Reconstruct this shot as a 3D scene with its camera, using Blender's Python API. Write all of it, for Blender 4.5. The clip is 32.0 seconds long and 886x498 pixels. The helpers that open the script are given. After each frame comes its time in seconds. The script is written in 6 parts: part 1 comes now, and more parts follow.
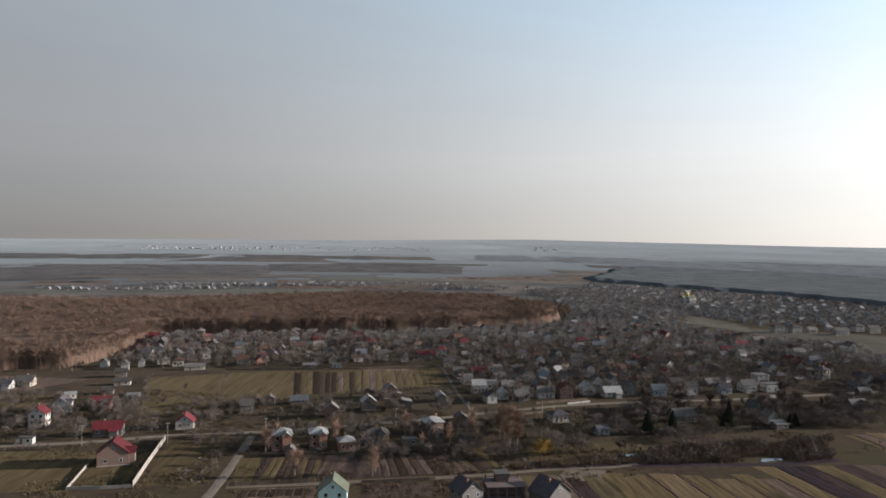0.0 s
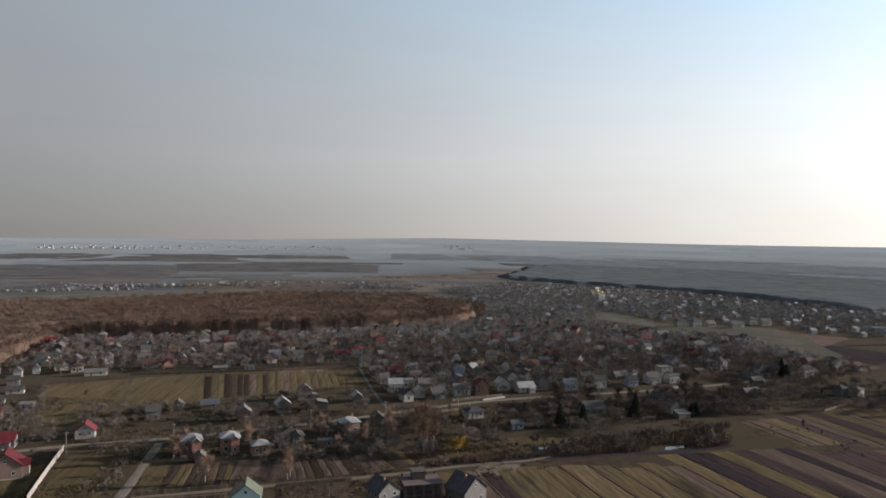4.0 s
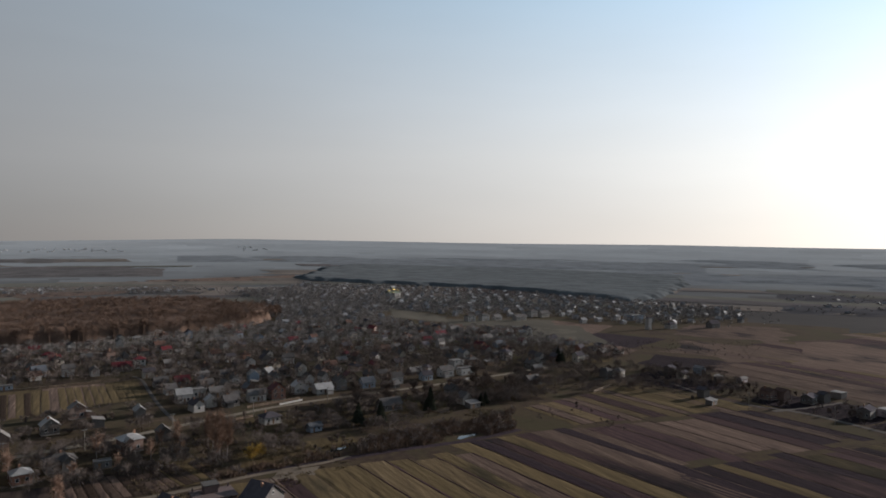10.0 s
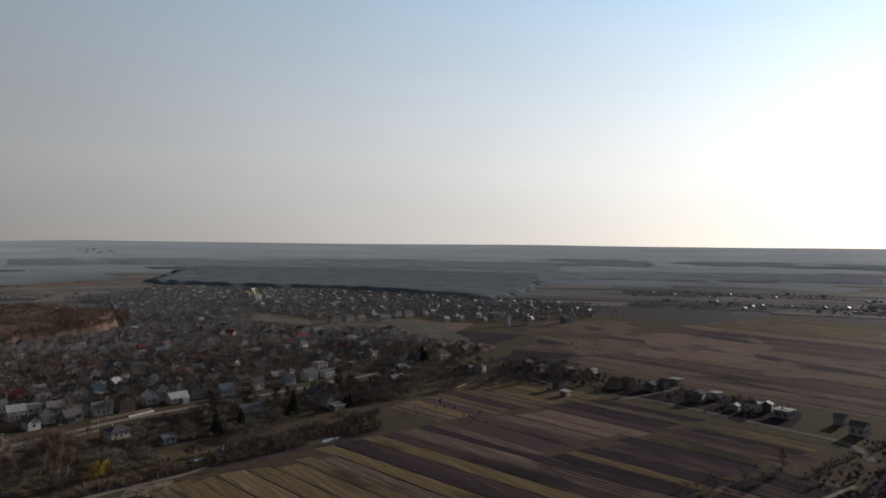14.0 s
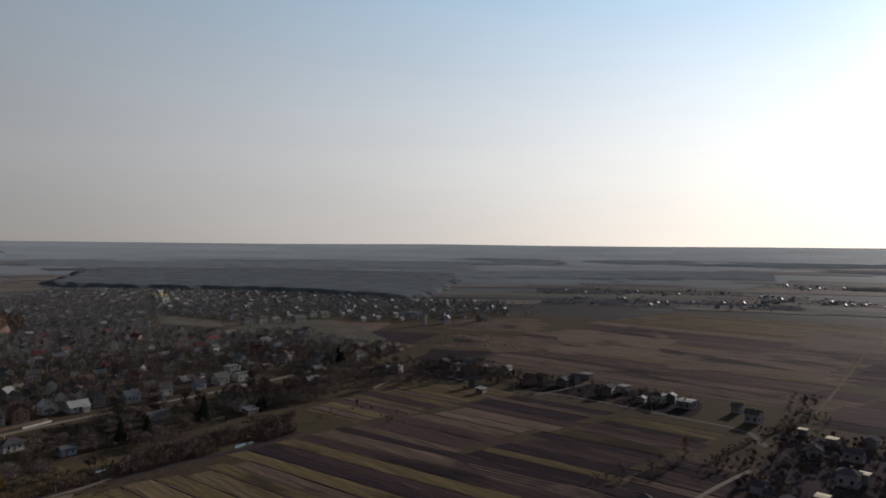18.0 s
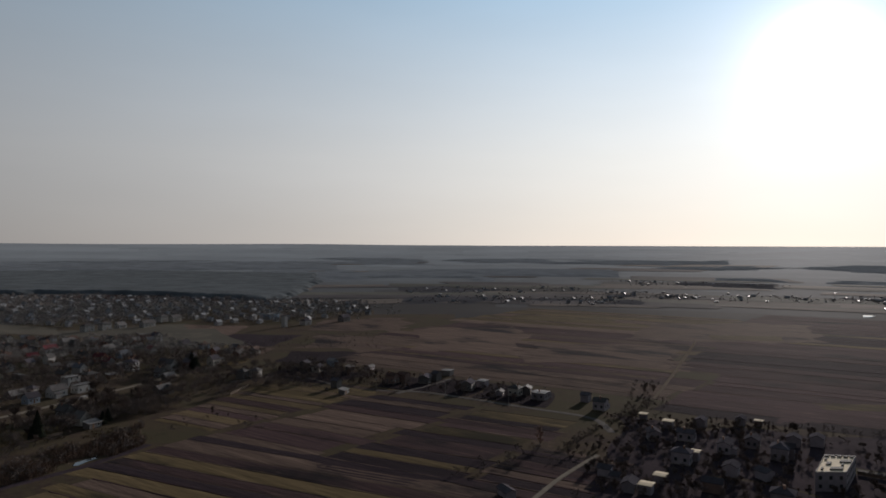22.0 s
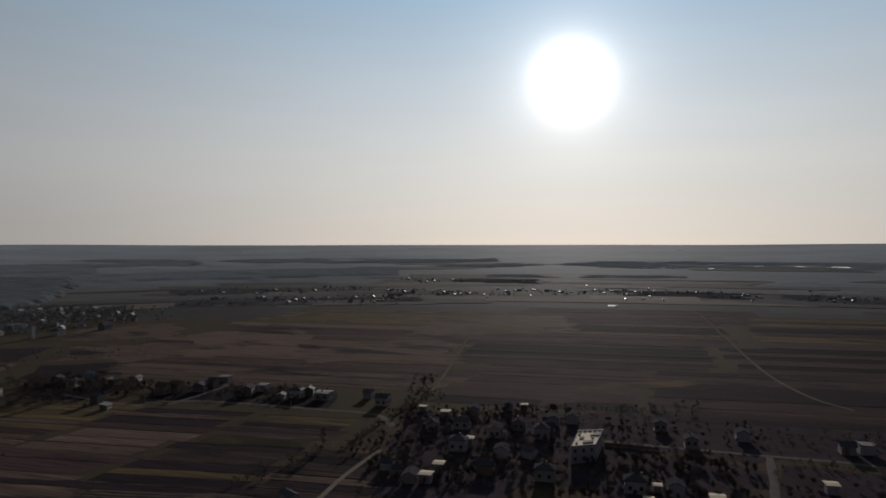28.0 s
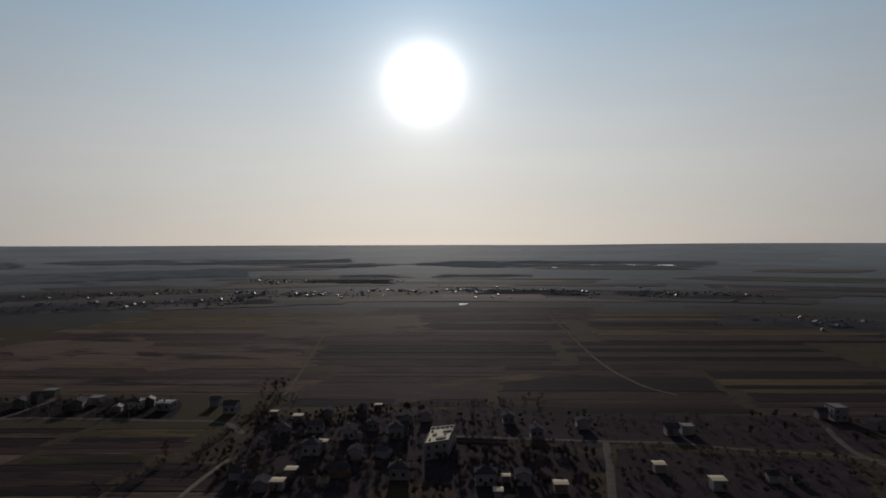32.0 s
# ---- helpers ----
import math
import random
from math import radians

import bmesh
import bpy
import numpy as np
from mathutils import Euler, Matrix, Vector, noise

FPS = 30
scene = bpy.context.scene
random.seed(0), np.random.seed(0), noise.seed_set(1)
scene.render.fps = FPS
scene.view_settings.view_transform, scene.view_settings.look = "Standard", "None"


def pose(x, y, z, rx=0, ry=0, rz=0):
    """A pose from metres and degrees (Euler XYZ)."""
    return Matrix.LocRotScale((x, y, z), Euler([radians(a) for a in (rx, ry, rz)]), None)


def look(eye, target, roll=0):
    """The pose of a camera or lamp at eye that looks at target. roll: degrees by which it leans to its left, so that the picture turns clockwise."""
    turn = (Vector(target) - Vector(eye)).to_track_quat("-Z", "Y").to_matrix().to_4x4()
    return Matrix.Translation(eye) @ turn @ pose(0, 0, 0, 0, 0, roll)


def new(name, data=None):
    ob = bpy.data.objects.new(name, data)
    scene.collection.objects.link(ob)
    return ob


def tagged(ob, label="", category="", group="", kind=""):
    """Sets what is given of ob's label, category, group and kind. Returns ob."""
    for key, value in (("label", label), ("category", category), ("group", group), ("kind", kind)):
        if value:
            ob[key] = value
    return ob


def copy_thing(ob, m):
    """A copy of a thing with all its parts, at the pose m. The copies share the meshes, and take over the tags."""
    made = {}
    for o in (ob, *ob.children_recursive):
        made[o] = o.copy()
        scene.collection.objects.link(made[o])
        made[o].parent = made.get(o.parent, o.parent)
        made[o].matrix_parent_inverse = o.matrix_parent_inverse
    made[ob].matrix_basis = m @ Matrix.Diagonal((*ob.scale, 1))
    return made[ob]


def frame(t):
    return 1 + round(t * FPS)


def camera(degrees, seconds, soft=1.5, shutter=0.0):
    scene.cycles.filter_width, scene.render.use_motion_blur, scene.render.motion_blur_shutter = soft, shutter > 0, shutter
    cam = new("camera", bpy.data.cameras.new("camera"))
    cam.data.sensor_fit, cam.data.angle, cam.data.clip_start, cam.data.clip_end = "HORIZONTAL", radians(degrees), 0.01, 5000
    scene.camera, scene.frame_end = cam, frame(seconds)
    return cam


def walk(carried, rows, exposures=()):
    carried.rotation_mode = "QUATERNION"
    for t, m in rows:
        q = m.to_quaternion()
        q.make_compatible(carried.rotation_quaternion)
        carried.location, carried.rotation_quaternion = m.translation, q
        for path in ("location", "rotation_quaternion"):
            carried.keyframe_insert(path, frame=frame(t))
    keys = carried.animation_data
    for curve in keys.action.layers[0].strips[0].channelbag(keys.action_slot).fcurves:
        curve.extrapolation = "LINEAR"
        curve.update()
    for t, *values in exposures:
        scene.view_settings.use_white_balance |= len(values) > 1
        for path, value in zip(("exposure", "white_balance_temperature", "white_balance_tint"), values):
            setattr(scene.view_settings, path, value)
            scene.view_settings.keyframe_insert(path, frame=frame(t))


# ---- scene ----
HEIGHT = 84.0
cam = camera(65.06, 32.0, soft=1.7)
# seconds, yaw, pitch, roll: the drone hovers and turns to its right
TURNS = (
    ((0, -0, -0.85, -1.18), (0.5, -1.18, -0.84, -1.17), (1, -2.35, -0.83, -1.21), (1.5, -2.66, -0.85, -1.23), (2, -3.86, -0.84, -1.26), (2.5, -4.35, -0.86, -1.23), (4.5, -8.22, -0.79, -1.12), (5, -9.61, -0.76, -1.11), (5.5, -10.99, -0.74, -1.1), (6, -12.4, -0.72, -1.03), (6.5, -13.83, -0.68, -0.93), (7, -15.23, -0.65, -0.95), (7.5, -16.62, -0.62, -0.96), (8, -18.01, -0.59, -0.9), (8.5, -19.41, -0.58, -0.85)),
    ((9, -20.8, -0.56, -0.76), (9.5, -22.21, -0.56, -0.76), (10, -23.57, -0.54, -0.76), (10.5, -24.96, -0.51, -0.72), (11, -26.33, -0.47, -0.72), (11.5, -27.71, -0.47, -0.71), (12, -29.09, -0.46, -0.66), (12.5, -30.48, -0.44, -0.65), (13, -31.91, -0.42, -0.59), (13.5, -33.33, -0.4, -0.58), (14, -34.76, -0.38, -0.52), (14.5, -36.16, -0.37, -0.52), (16.5, -39.41, -0.37, -0.42), (17, -39.42, -0.37, -0.42), (17.5, -40.29, -0.37, -0.39)),
    ((18, -41.63, -0.36, -0.4), (18.5, -43.06, -0.36, -0.4), (19, -44.49, -0.36, -0.34), (19.5, -45.93, -0.35, -0.31), (20, -47.35, -0.36, -0.32), (20.5, -48.8, -0.36, -0.3), (21, -50.19, -0.37, -0.29), (21.5, -51.59, -0.36, -0.25), (22, -52.99, -0.35, -0.19), (22.5, -54.39, -0.34, -0.11), (23, -55.77, -0.34, -0.12), (23.5, -57.19, -0.33, -0.12), (24, -58.56, -0.32, -0.13), (24.5, -59.99, -0.34, -0.06), (25, -61.49, -0.34, -0.03)),
    ((25.5, -62.97, -0.36, -0.04), (27.5, -69.2, -0.37, 0.06), (28, -70.83, -0.38, 0.08), (28.5, -72.49, -0.37, 0.16), (29, -74.06, -0.35, 0.14), (29.5, -75.53, -0.35, 0.13), (30, -77.01, -0.38, 0.17), (30.5, -78.47, -0.38, 0.19), (31, -79.94, -0.39, 0.19), (31.5, -81.4, -0.4, 0.19), (32, -82.86, -0.38, 0.18)),
)
walk(cam, [(t, pose(0, 0, HEIGHT, 90 + pitch, roll, yaw)) for block in TURNS for t, yaw, pitch, roll in block],
     exposures=[(0.0, 0.88, 6500, 10), (5.0, 0.66, 6500, 10), (10.0, 0.34, 6480, 11), (14.0, 0.14, 6460, 11), (19.0, -0.14, 6450, 12), (25.0, -0.6, 6430, 12), (32.0, -0.93, 6430, 11)])

# ---------------------------------------------------------------- light
SUN_AZ, SUN_EL = radians(81.3), radians(13.1)
SUN_DIR = Vector((math.sin(SUN_AZ) * math.cos(SUN_EL), math.cos(SUN_AZ) * math.cos(SUN_EL), math.sin(SUN_EL)))


def build_world():
    world = bpy.data.worlds.new("hazy_sky")
    scene.world = world
    world.use_nodes = True
    nt = world.node_tree
    nt.nodes.clear()
    N, L = nt.nodes.new, nt.links.new

    def math_node(op, a, b=None, clamp=False):
        n = N("ShaderNodeMath")
        n.operation, n.use_clamp = op, clamp
        for i, v in enumerate((a, b)):
            if v is None:
                continue
            if isinstance(v, (int, float)):
                n.inputs[i].default_value = v
            else:
                L(v, n.inputs[i])
        return n.outputs[0]

    def tinted(fac, colour):
        n = N("ShaderNodeVectorMath")
        n.operation = "SCALE"
        n.inputs[0].default_value = colour
        L(fac, n.inputs["Scale"])
        return n.outputs[0]

    def plus(a, b):
        n = N("ShaderNodeVectorMath")
        n.operation = "ADD"
        L(a, n.inputs[0])
        L(b, n.inputs[1])
        return n.outputs[0]

    sky = N("ShaderNodeTexSky")
    sky.sky_type, sky.sun_disc = "NISHITA", False
    sky.sun_elevation, sky.sun_rotation = SUN_EL, SUN_AZ
    sky.altitude, sky.air_density, sky.dust_density, sky.ozone_density = 300, 1.0, 0.2, 1.0
    hue = N("ShaderNodeHueSaturation")
    hue.inputs["Saturation"].default_value = SKY_SAT
    L(sky.outputs[0], hue.inputs["Color"])
    base = N("ShaderNodeVectorMath")
    base.operation = "SCALE"
    base.inputs["Scale"].default_value = SKY_GAIN
    L(hue.outputs[0], base.inputs[0])
    # aureole of the low sun in hazy air
    co = N("ShaderNodeTexCoord")
    dot = N("ShaderNodeVectorMath")
    dot.operation = "DOT_PRODUCT"
    dot.inputs[1].default_value = SUN_DIR
    L(co.outputs["Generated"], dot.inputs[0])
    d = math_node("MAXIMUM", dot.outputs["Value"], 0.0)
    total = base.outputs[0]
    for power, gain, colour in AUREOLE:
        total = plus(total, tinted(math_node("MULTIPLY", math_node("POWER", d, power), gain), colour))
    sep = N("ShaderNodeSeparateXYZ")
    L(co.outputs["Generated"], sep.inputs[0])
    height = math_node("MULTIPLY", math_node("ABSOLUTE", sep.outputs["Z"]), 1.0, True)
    half = math_node("MULTIPLY", math_node("ADD", dot.outputs["Value"], 1.0), 0.5)

    def by_height(stops, strength):
        """Haze whose colour changes from the horizon upwards, of the strength given."""
        ramp = N("ShaderNodeValToRGB")
        els = ramp.color_ramp.elements
        while len(els) < len(stops):
            els.new(0.5)
        for e, (at, colour) in zip(els, stops):
            e.position, e.color = at, (*colour, 1)
        L(height, ramp.inputs[0])
        n = N("ShaderNodeVectorMath")
        n.operation = "SCALE"
        L(ramp.outputs[0], n.inputs[0])
        L(strength, n.inputs["Scale"])
        return n.outputs[0]

    # grey haze all round, and haze that brightens towards the sun, cream low down and blue higher up
    even = N("ShaderNodeValue")
    even.outputs[0].default_value = HAZE_EVEN
    total = plus(total, by_height(EVEN_COLOURS, even.outputs[0]))
    total = plus(total, by_height(SUNWARD_COLOURS, math_node("MULTIPLY", math_node("POWER", half, HAZE_POWER), HAZE_SUNWARD)))
    total = plus(total, by_height(GLOW_COLOURS, math_node("MULTIPLY", math_node("POWER", d, 8.0), HAZE_GLOW)))
    # faint streaks of thin high cloud
    mp = N("ShaderNodeMapping")
    mp.inputs["Scale"].default_value = (1.6, 1.6, 9.0)
    L(co.outputs["Generated"], mp.inputs["Vector"])
    nz = N("ShaderNodeTexNoise")
    nz.inputs["Scale"].default_value, nz.inputs["Detail"].default_value = 1.7, 4.0
    L(mp.outputs[0], nz.inputs["Vector"])
    streak = math_node("ADD", math_node("MULTIPLY", nz.outputs["Fac"], 0.10), 0.95)
    mul = N("ShaderNodeVectorMath")
    mul.operation = "SCALE"
    L(total, mul.inputs[0])
    L(streak, mul.inputs["Scale"])
    bg = N("ShaderNodeBackground")
    L(mul.outputs[0], bg.inputs["Color"])
    bg.inputs["Strength"].default_value = SKY_STRENGTH
    out = N("ShaderNodeOutputWorld")
    L(bg.outputs[0], out.inputs["Surface"])


SKY_SAT, SKY_GAIN, SKY_STRENGTH = 0.5, 0.06, 0.1
AUREOLE = ((1500.0, 45.0, (1.0, 0.98, 0.95)), (400.0, 5.0, (1.0, 0.97, 0.94)), (120.0, 3.0, (1.0, 0.97, 0.93)))
EVEN_COLOURS = ((0.0, (0.62, 0.62, 0.65)), (0.1, (0.96, 0.97, 1.02)), (0.34, (1.16, 1.27, 1.40)), (0.62, (0.42, 0.52, 0.66)), (1.0, (0.28, 0.38, 0.52)))
SUNWARD_COLOURS = ((0.0, (1.18, 1.11, 1.03)), (0.12, (1.17, 1.19, 1.16)), (0.34, (0.52, 0.82, 1.08)), (0.62, (0.24, 0.36, 0.50)), (1.0, (0.18, 0.28, 0.40)))
GLOW_COLOURS = ((0.0, (1.72, 1.42, 0.98)), (0.10, (1.36, 1.30, 1.10)), (0.34, (0.50, 0.74, 0.98)), (0.62, (0.24, 0.36, 0.50)))
HAZE_SUNWARD, HAZE_EVEN, HAZE_POWER, HAZE_GLOW = 5.8, 1.4, 2.9, 3.0
build_world()
sun_data = bpy.data.lights.new("sun", "SUN")
sun_data.energy, sun_data.angle, sun_data.color = 5.0, radians(0.6), (1.0, 0.91, 0.84)
sun = new("sun", sun_data)
sun.matrix_world = look(SUN_DIR * 300, (0, 0, 0))

# ---------------------------------------------------------------- materials
MATS = {}


def material(name, stops, scale=1.0, detail=4.0, rough=0.9, metal=0.0, bump=0.0, fine=0.0, per_object=0.0, stretch=(1, 1, 1), turn=0.0,
             coords="Object", spec=0.3, island=False, patch=None, sheen=0.0):
    """Base colour from a ramp over noise at two scales; per_object: how far each object (or piece) differs in value."""
    m = bpy.data.materials.new(name)
    m.use_nodes = True
    nt = m.node_tree
    N, L = nt.nodes.new, nt.links.new
    b = nt.nodes["Principled BSDF"]
    b.inputs["Roughness"].default_value, b.inputs["Metallic"].default_value = rough, metal
    b.inputs["Specular IOR Level"].default_value = spec
    # bluish sheen that lifts surfaces at a flat angle, imitating haze over distance
    b.inputs["Sheen Weight"].default_value, b.inputs["Sheen Roughness"].default_value = sheen, 0.45
    b.inputs["Sheen Tint"].default_value = (0.86, 0.94, 1.0, 1.0)
    co = N("ShaderNodeTexCoord")
    if coords == "World":
        src = N("ShaderNodeNewGeometry").outputs["Position"]
    else:
        src = co.outputs[coords]
    mp = N("ShaderNodeMapping")
    mp.inputs["Scale"].default_value = stretch
    mp.inputs["Rotation"].default_value = (0, 0, radians(turn))
    L(src, mp.inputs["Vector"])
    big, small = N("ShaderNodeTexNoise"), N("ShaderNodeTexNoise")
    big.inputs["Scale"].default_value, big.inputs["Detail"].default_value = scale, detail
    small.inputs["Scale"].default_value, small.inputs["Detail"].default_value = scale * 7.3, 3.0
    L(mp.outputs[0], big.inputs["Vector"])
    L(mp.outputs[0], small.inputs["Vector"])
    mix = N("ShaderNodeMix")
    mix.inputs[0].default_value = fine
    L(big.outputs["Fac"], mix.inputs[2])
    L(small.outputs["Fac"], mix.inputs[3])
    ramp = N("ShaderNodeValToRGB")
    while len(ramp.color_ramp.elements) < len(stops):
        ramp.color_ramp.elements.new(0.5)
    for e, (p, c) in zip(ramp.color_ramp.elements, stops):
        e.position, e.color = p, (*c, 1)
    L(mix.outputs[0], ramp.inputs[0])
    colour = ramp.outputs[0]
    if patch:
        size, spot, lower, upper = patch
        pn = N("ShaderNodeTexNoise")
        pn.inputs["Scale"].default_value, pn.inputs["Detail"].default_value, pn.inputs["Roughness"].default_value = size, 7.0, 0.62
        squash = N("ShaderNodeMapping")
        squash.inputs["Scale"].default_value = (1.0, 0.35, 1.0)
        squash.inputs["Rotation"].default_value = (0, 0, radians(turn))
        L(src, squash.inputs["Vector"])
        L(squash.outputs[0], pn.inputs["Vector"])
        fade = N("ShaderNodeMapRange")
        fade.interpolation_type = "SMOOTHSTEP"
        fade.inputs[1].default_value, fade.inputs[2].default_value = lower, upper
        L(pn.outputs["Fac"], fade.inputs[0])
        blend = N("ShaderNodeMix")
        blend.data_type = "RGBA"
        L(fade.outputs[0], blend.inputs[0])
        L(colour, blend.inputs[6])
        blend.inputs[7].default_value = (*spot, 1)
        colour = blend.outputs[2]
    if per_object:
        rnd = N("ShaderNodeNewGeometry").outputs["Random Per Island"] if island else N("ShaderNodeObjectInfo").outputs["Random"]
        mr = N("ShaderNodeMapRange")
        mr.inputs[3].default_value, mr.inputs[4].default_value = 1 - per_object, 1 + per_object
        L(rnd, mr.inputs[0])
        sc = N("ShaderNodeVectorMath")
        sc.operation = "SCALE"
        L(colour, sc.inputs[0])
        L(mr.outputs[0], sc.inputs["Scale"])
        colour = sc.outputs[0]
    L(colour, b.inputs["Base Color"])
    if bump:
        bp = N("ShaderNodeBump")
        bp.inputs["Strength"].default_value, bp.inputs["Distance"].default_value = bump, 0.15
        L(small.outputs["Fac"], bp.inputs["Height"])
        L(bp.outputs[0], b.inputs["Normal"])
    MATS[name] = m
    return m


def tone(name, c, spread=0.25, **kw):
    """A material about one colour, lighter and darker by the spread."""
    lo, hi = tuple(v * (1 - spread) for v in c), tuple(min(v * (1 + spread), 1) for v in c)
    return material(name, ((0.3, lo), (0.7, hi)), **kw)


material("meadow", ((0.30, (0.0244, 0.0163, 0.0137)), (0.42, (0.0486, 0.0325, 0.0248)), (0.54, (0.0648, 0.0478, 0.0274)), (0.60, (0.0533, 0.0361, 0.0274)), (0.72, (0.1099, 0.0768, 0.0497))),
         scale=0.045, detail=10, fine=0.45, bump=0.8, coords="World", spec=0.003, rough=0.9, sheen=0.011, patch=(0.028, (0.053, 0.043, 0.024), 0.47, 0.63))
# land rings grow paler and bluer outward, haze painted into colour and sheen
HAZED_LAND = ((0.048, 0.043, 0.041), (0.051, 0.048, 0.049), (0.055, 0.056, 0.060), (0.060, 0.066, 0.073), (0.062, 0.071, 0.081), (0.067, 0.078, 0.090), (0.072, 0.085, 0.099), (0.078, 0.093, 0.108), (0.085, 0.101, 0.118))
for far_name, far_colour in (("dry_pasture", (0.088, 0.074, 0.054)), ("far_stubble", (0.105, 0.084, 0.070)), ("far_plough", (0.052, 0.043, 0.043)), ("far_grass", (0.064, 0.060, 0.048))):
    tone(far_name, far_colour, 0.3, scale=0.02, detail=7, fine=0.3, per_object=0.25, coords="World", stretch=(1, 0.2, 1), turn=14, spec=0.003, rough=0.9, sheen=0.022)
for k, c in enumerate(HAZED_LAND):
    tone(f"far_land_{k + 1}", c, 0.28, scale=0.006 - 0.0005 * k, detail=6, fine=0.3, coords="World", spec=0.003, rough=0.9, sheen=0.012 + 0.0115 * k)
STREAK = dict(scale=0.55, detail=10, fine=0.32, coords="World", stretch=(1, 0.05, 1), turn=8, spec=0.003, rough=0.9, sheen=0.011)
DARK_PATCH = (0.030, (0.020, 0.0155, 0.0165), 0.52, 0.66)
material("green_field", ((0.28, (0.040, 0.029, 0.017)), (0.45, (0.084, 0.060, 0.031)), (0.60, (0.111, 0.080, 0.041)), (0.70, (0.180, 0.128, 0.073))), per_object=0.2, bump=0.4, patch=(0.035, (0.032, 0.026, 0.016), 0.52, 0.68), **STREAK)
material("pale_grass", ((0.28, (0.050, 0.035, 0.022)), (0.45, (0.096, 0.068, 0.038)), (0.60, (0.126, 0.090, 0.050)), (0.70, (0.21, 0.150, 0.092))), per_object=0.22, bump=0.4, patch=(0.035, (0.050, 0.040, 0.024), 0.55, 0.70), **STREAK)
material("tilled_field", ((0.28, (0.0140, 0.0095, 0.0115)), (0.50, (0.0250, 0.0170, 0.0200)), (0.64, (0.0330, 0.0220, 0.0238)), (0.74, (0.076, 0.052, 0.044))), per_object=0.22, bump=0.8, **STREAK)
material("stubble_field", ((0.28, (0.038, 0.0255, 0.0225)), (0.46, (0.088, 0.0595, 0.047)), (0.60, (0.122, 0.0835, 0.064)), (0.72, (0.225, 0.160, 0.124))), per_object=0.25, bump=0.5, patch=DARK_PATCH, **STREAK)
material("heath", ((0.28, (0.0215, 0.0130, 0.0146)), (0.44, (0.0490, 0.0297, 0.0306)), (0.60, (0.0680, 0.0413, 0.0390)), (0.72, (0.158, 0.102, 0.089))), per_object=0.25, bump=0.6, patch=DARK_PATCH, **STREAK)
material("litter", ((0.3, (0.042, 0.027, 0.025)), (0.7, (0.080, 0.050, 0.043))), scale=0.08, detail=6, fine=0.4, coords="World", bump=0.5, spec=0.0)
material("garden_soil", ((0.30, (0.0306, 0.0214, 0.0169)), (0.50, (0.0493, 0.0355, 0.0281)), (0.70, (0.0697, 0.0511, 0.0402))), scale=0.5, detail=8, fine=0.4, per_object=0.3, coords="World", bump=0.7, spec=0.003)
tone("yard_soil", (0.046, 0.035, 0.039), 0.4, scale=0.12, detail=8, fine=0.4, coords="World", bump=0.6, spec=0.002)
tone("asphalt", (0.165, 0.138, 0.114), 0.2, scale=0.25, detail=6, fine=0.4, coords="World", spec=0.005, rough=0.9)
tone("lane_gravel", (0.105, 0.092, 0.083), 0.3, scale=0.3, detail=6, fine=0.5, coords="World", spec=0.006)
tone("gravel", (0.17, 0.145, 0.115), 0.25, scale=0.3, detail=6, fine=0.5, coords="World", spec=0.006)
tone("sand", (0.15, 0.122, 0.095), 0.3, scale=0.12, detail=7, fine=0.5, coords="World", spec=0.0)
tone("concrete", (0.26, 0.235, 0.21), 0.25, scale=0.6, detail=5, fine=0.4, per_object=0.12)
tone("white_plaster", (0.36, 0.345, 0.325), 0.12, scale=0.5, detail=5, fine=0.3, per_object=0.12)
tone("cream_plaster", (0.3, 0.255, 0.2), 0.14, scale=0.5, detail=5, fine=0.3, per_object=0.15)
tone("grey_plaster", (0.125, 0.116, 0.11), 0.18, scale=0.5, detail=5, fine=0.3, per_object=0.25)
tone("dim_plaster", (0.23, 0.205, 0.22), 0.2, scale=0.5, detail=5, fine=0.3, per_object=0.3)
tone("mint_plaster", (0.46, 0.60, 0.58), 0.10, scale=0.5, detail=5, fine=0.3)
tone("blue_plaster", (0.22, 0.26, 0.31), 0.14, scale=0.5, detail=5, fine=0.3)
tone("pink_brick", (0.115, 0.083, 0.079), 0.22, scale=1.5, detail=5, fine=0.5)


def brickwork(name, c1, c2, mortar):
    m = material(name, ((0.3, c1), (0.7, c2)), scale=1.0, per_object=0.15)
    nt = m.node_tree
    N, L = nt.nodes.new, nt.links.new
    br = N("ShaderNodeTexBrick")
    br.inputs["Color1"].default_value, br.inputs["Color2"].default_value, br.inputs["Mortar"].default_value = (*c1, 1), (*c2, 1), (*mortar, 1)
    br.inputs["Scale"].default_value, br.inputs["Brick Width"].default_value, br.inputs["Row Height"].default_value = 1.0, 0.26, 0.075
    br.inputs["Mortar Size"].default_value = 0.008
    co = N("ShaderNodeTexCoord")
    sp, cb = N("ShaderNodeSeparateXYZ"), N("ShaderNodeCombineXYZ")
    ad = N("ShaderNodeMath")
    L(co.outputs["Object"], sp.inputs[0])
    L(sp.outputs[0], ad.inputs[0])
    L(sp.outputs[1], ad.inputs[1])
    L(ad.outputs[0], cb.inputs[0])
    L(sp.outputs[2], cb.inputs[1])
    L(cb.outputs[0], br.inputs["Vector"])
    mx = N("ShaderNodeMix")
    mx.data_type = "RGBA"
    mx.inputs[0].default_value = 0.65
    b = nt.nodes["Principled BSDF"]
    old = b.inputs["Base Color"].links[0].from_socket
    L(old, mx.inputs[6])
    L(br.outputs["Color"], mx.inputs[7])
    L(mx.outputs[2], b.inputs["Base Color"])


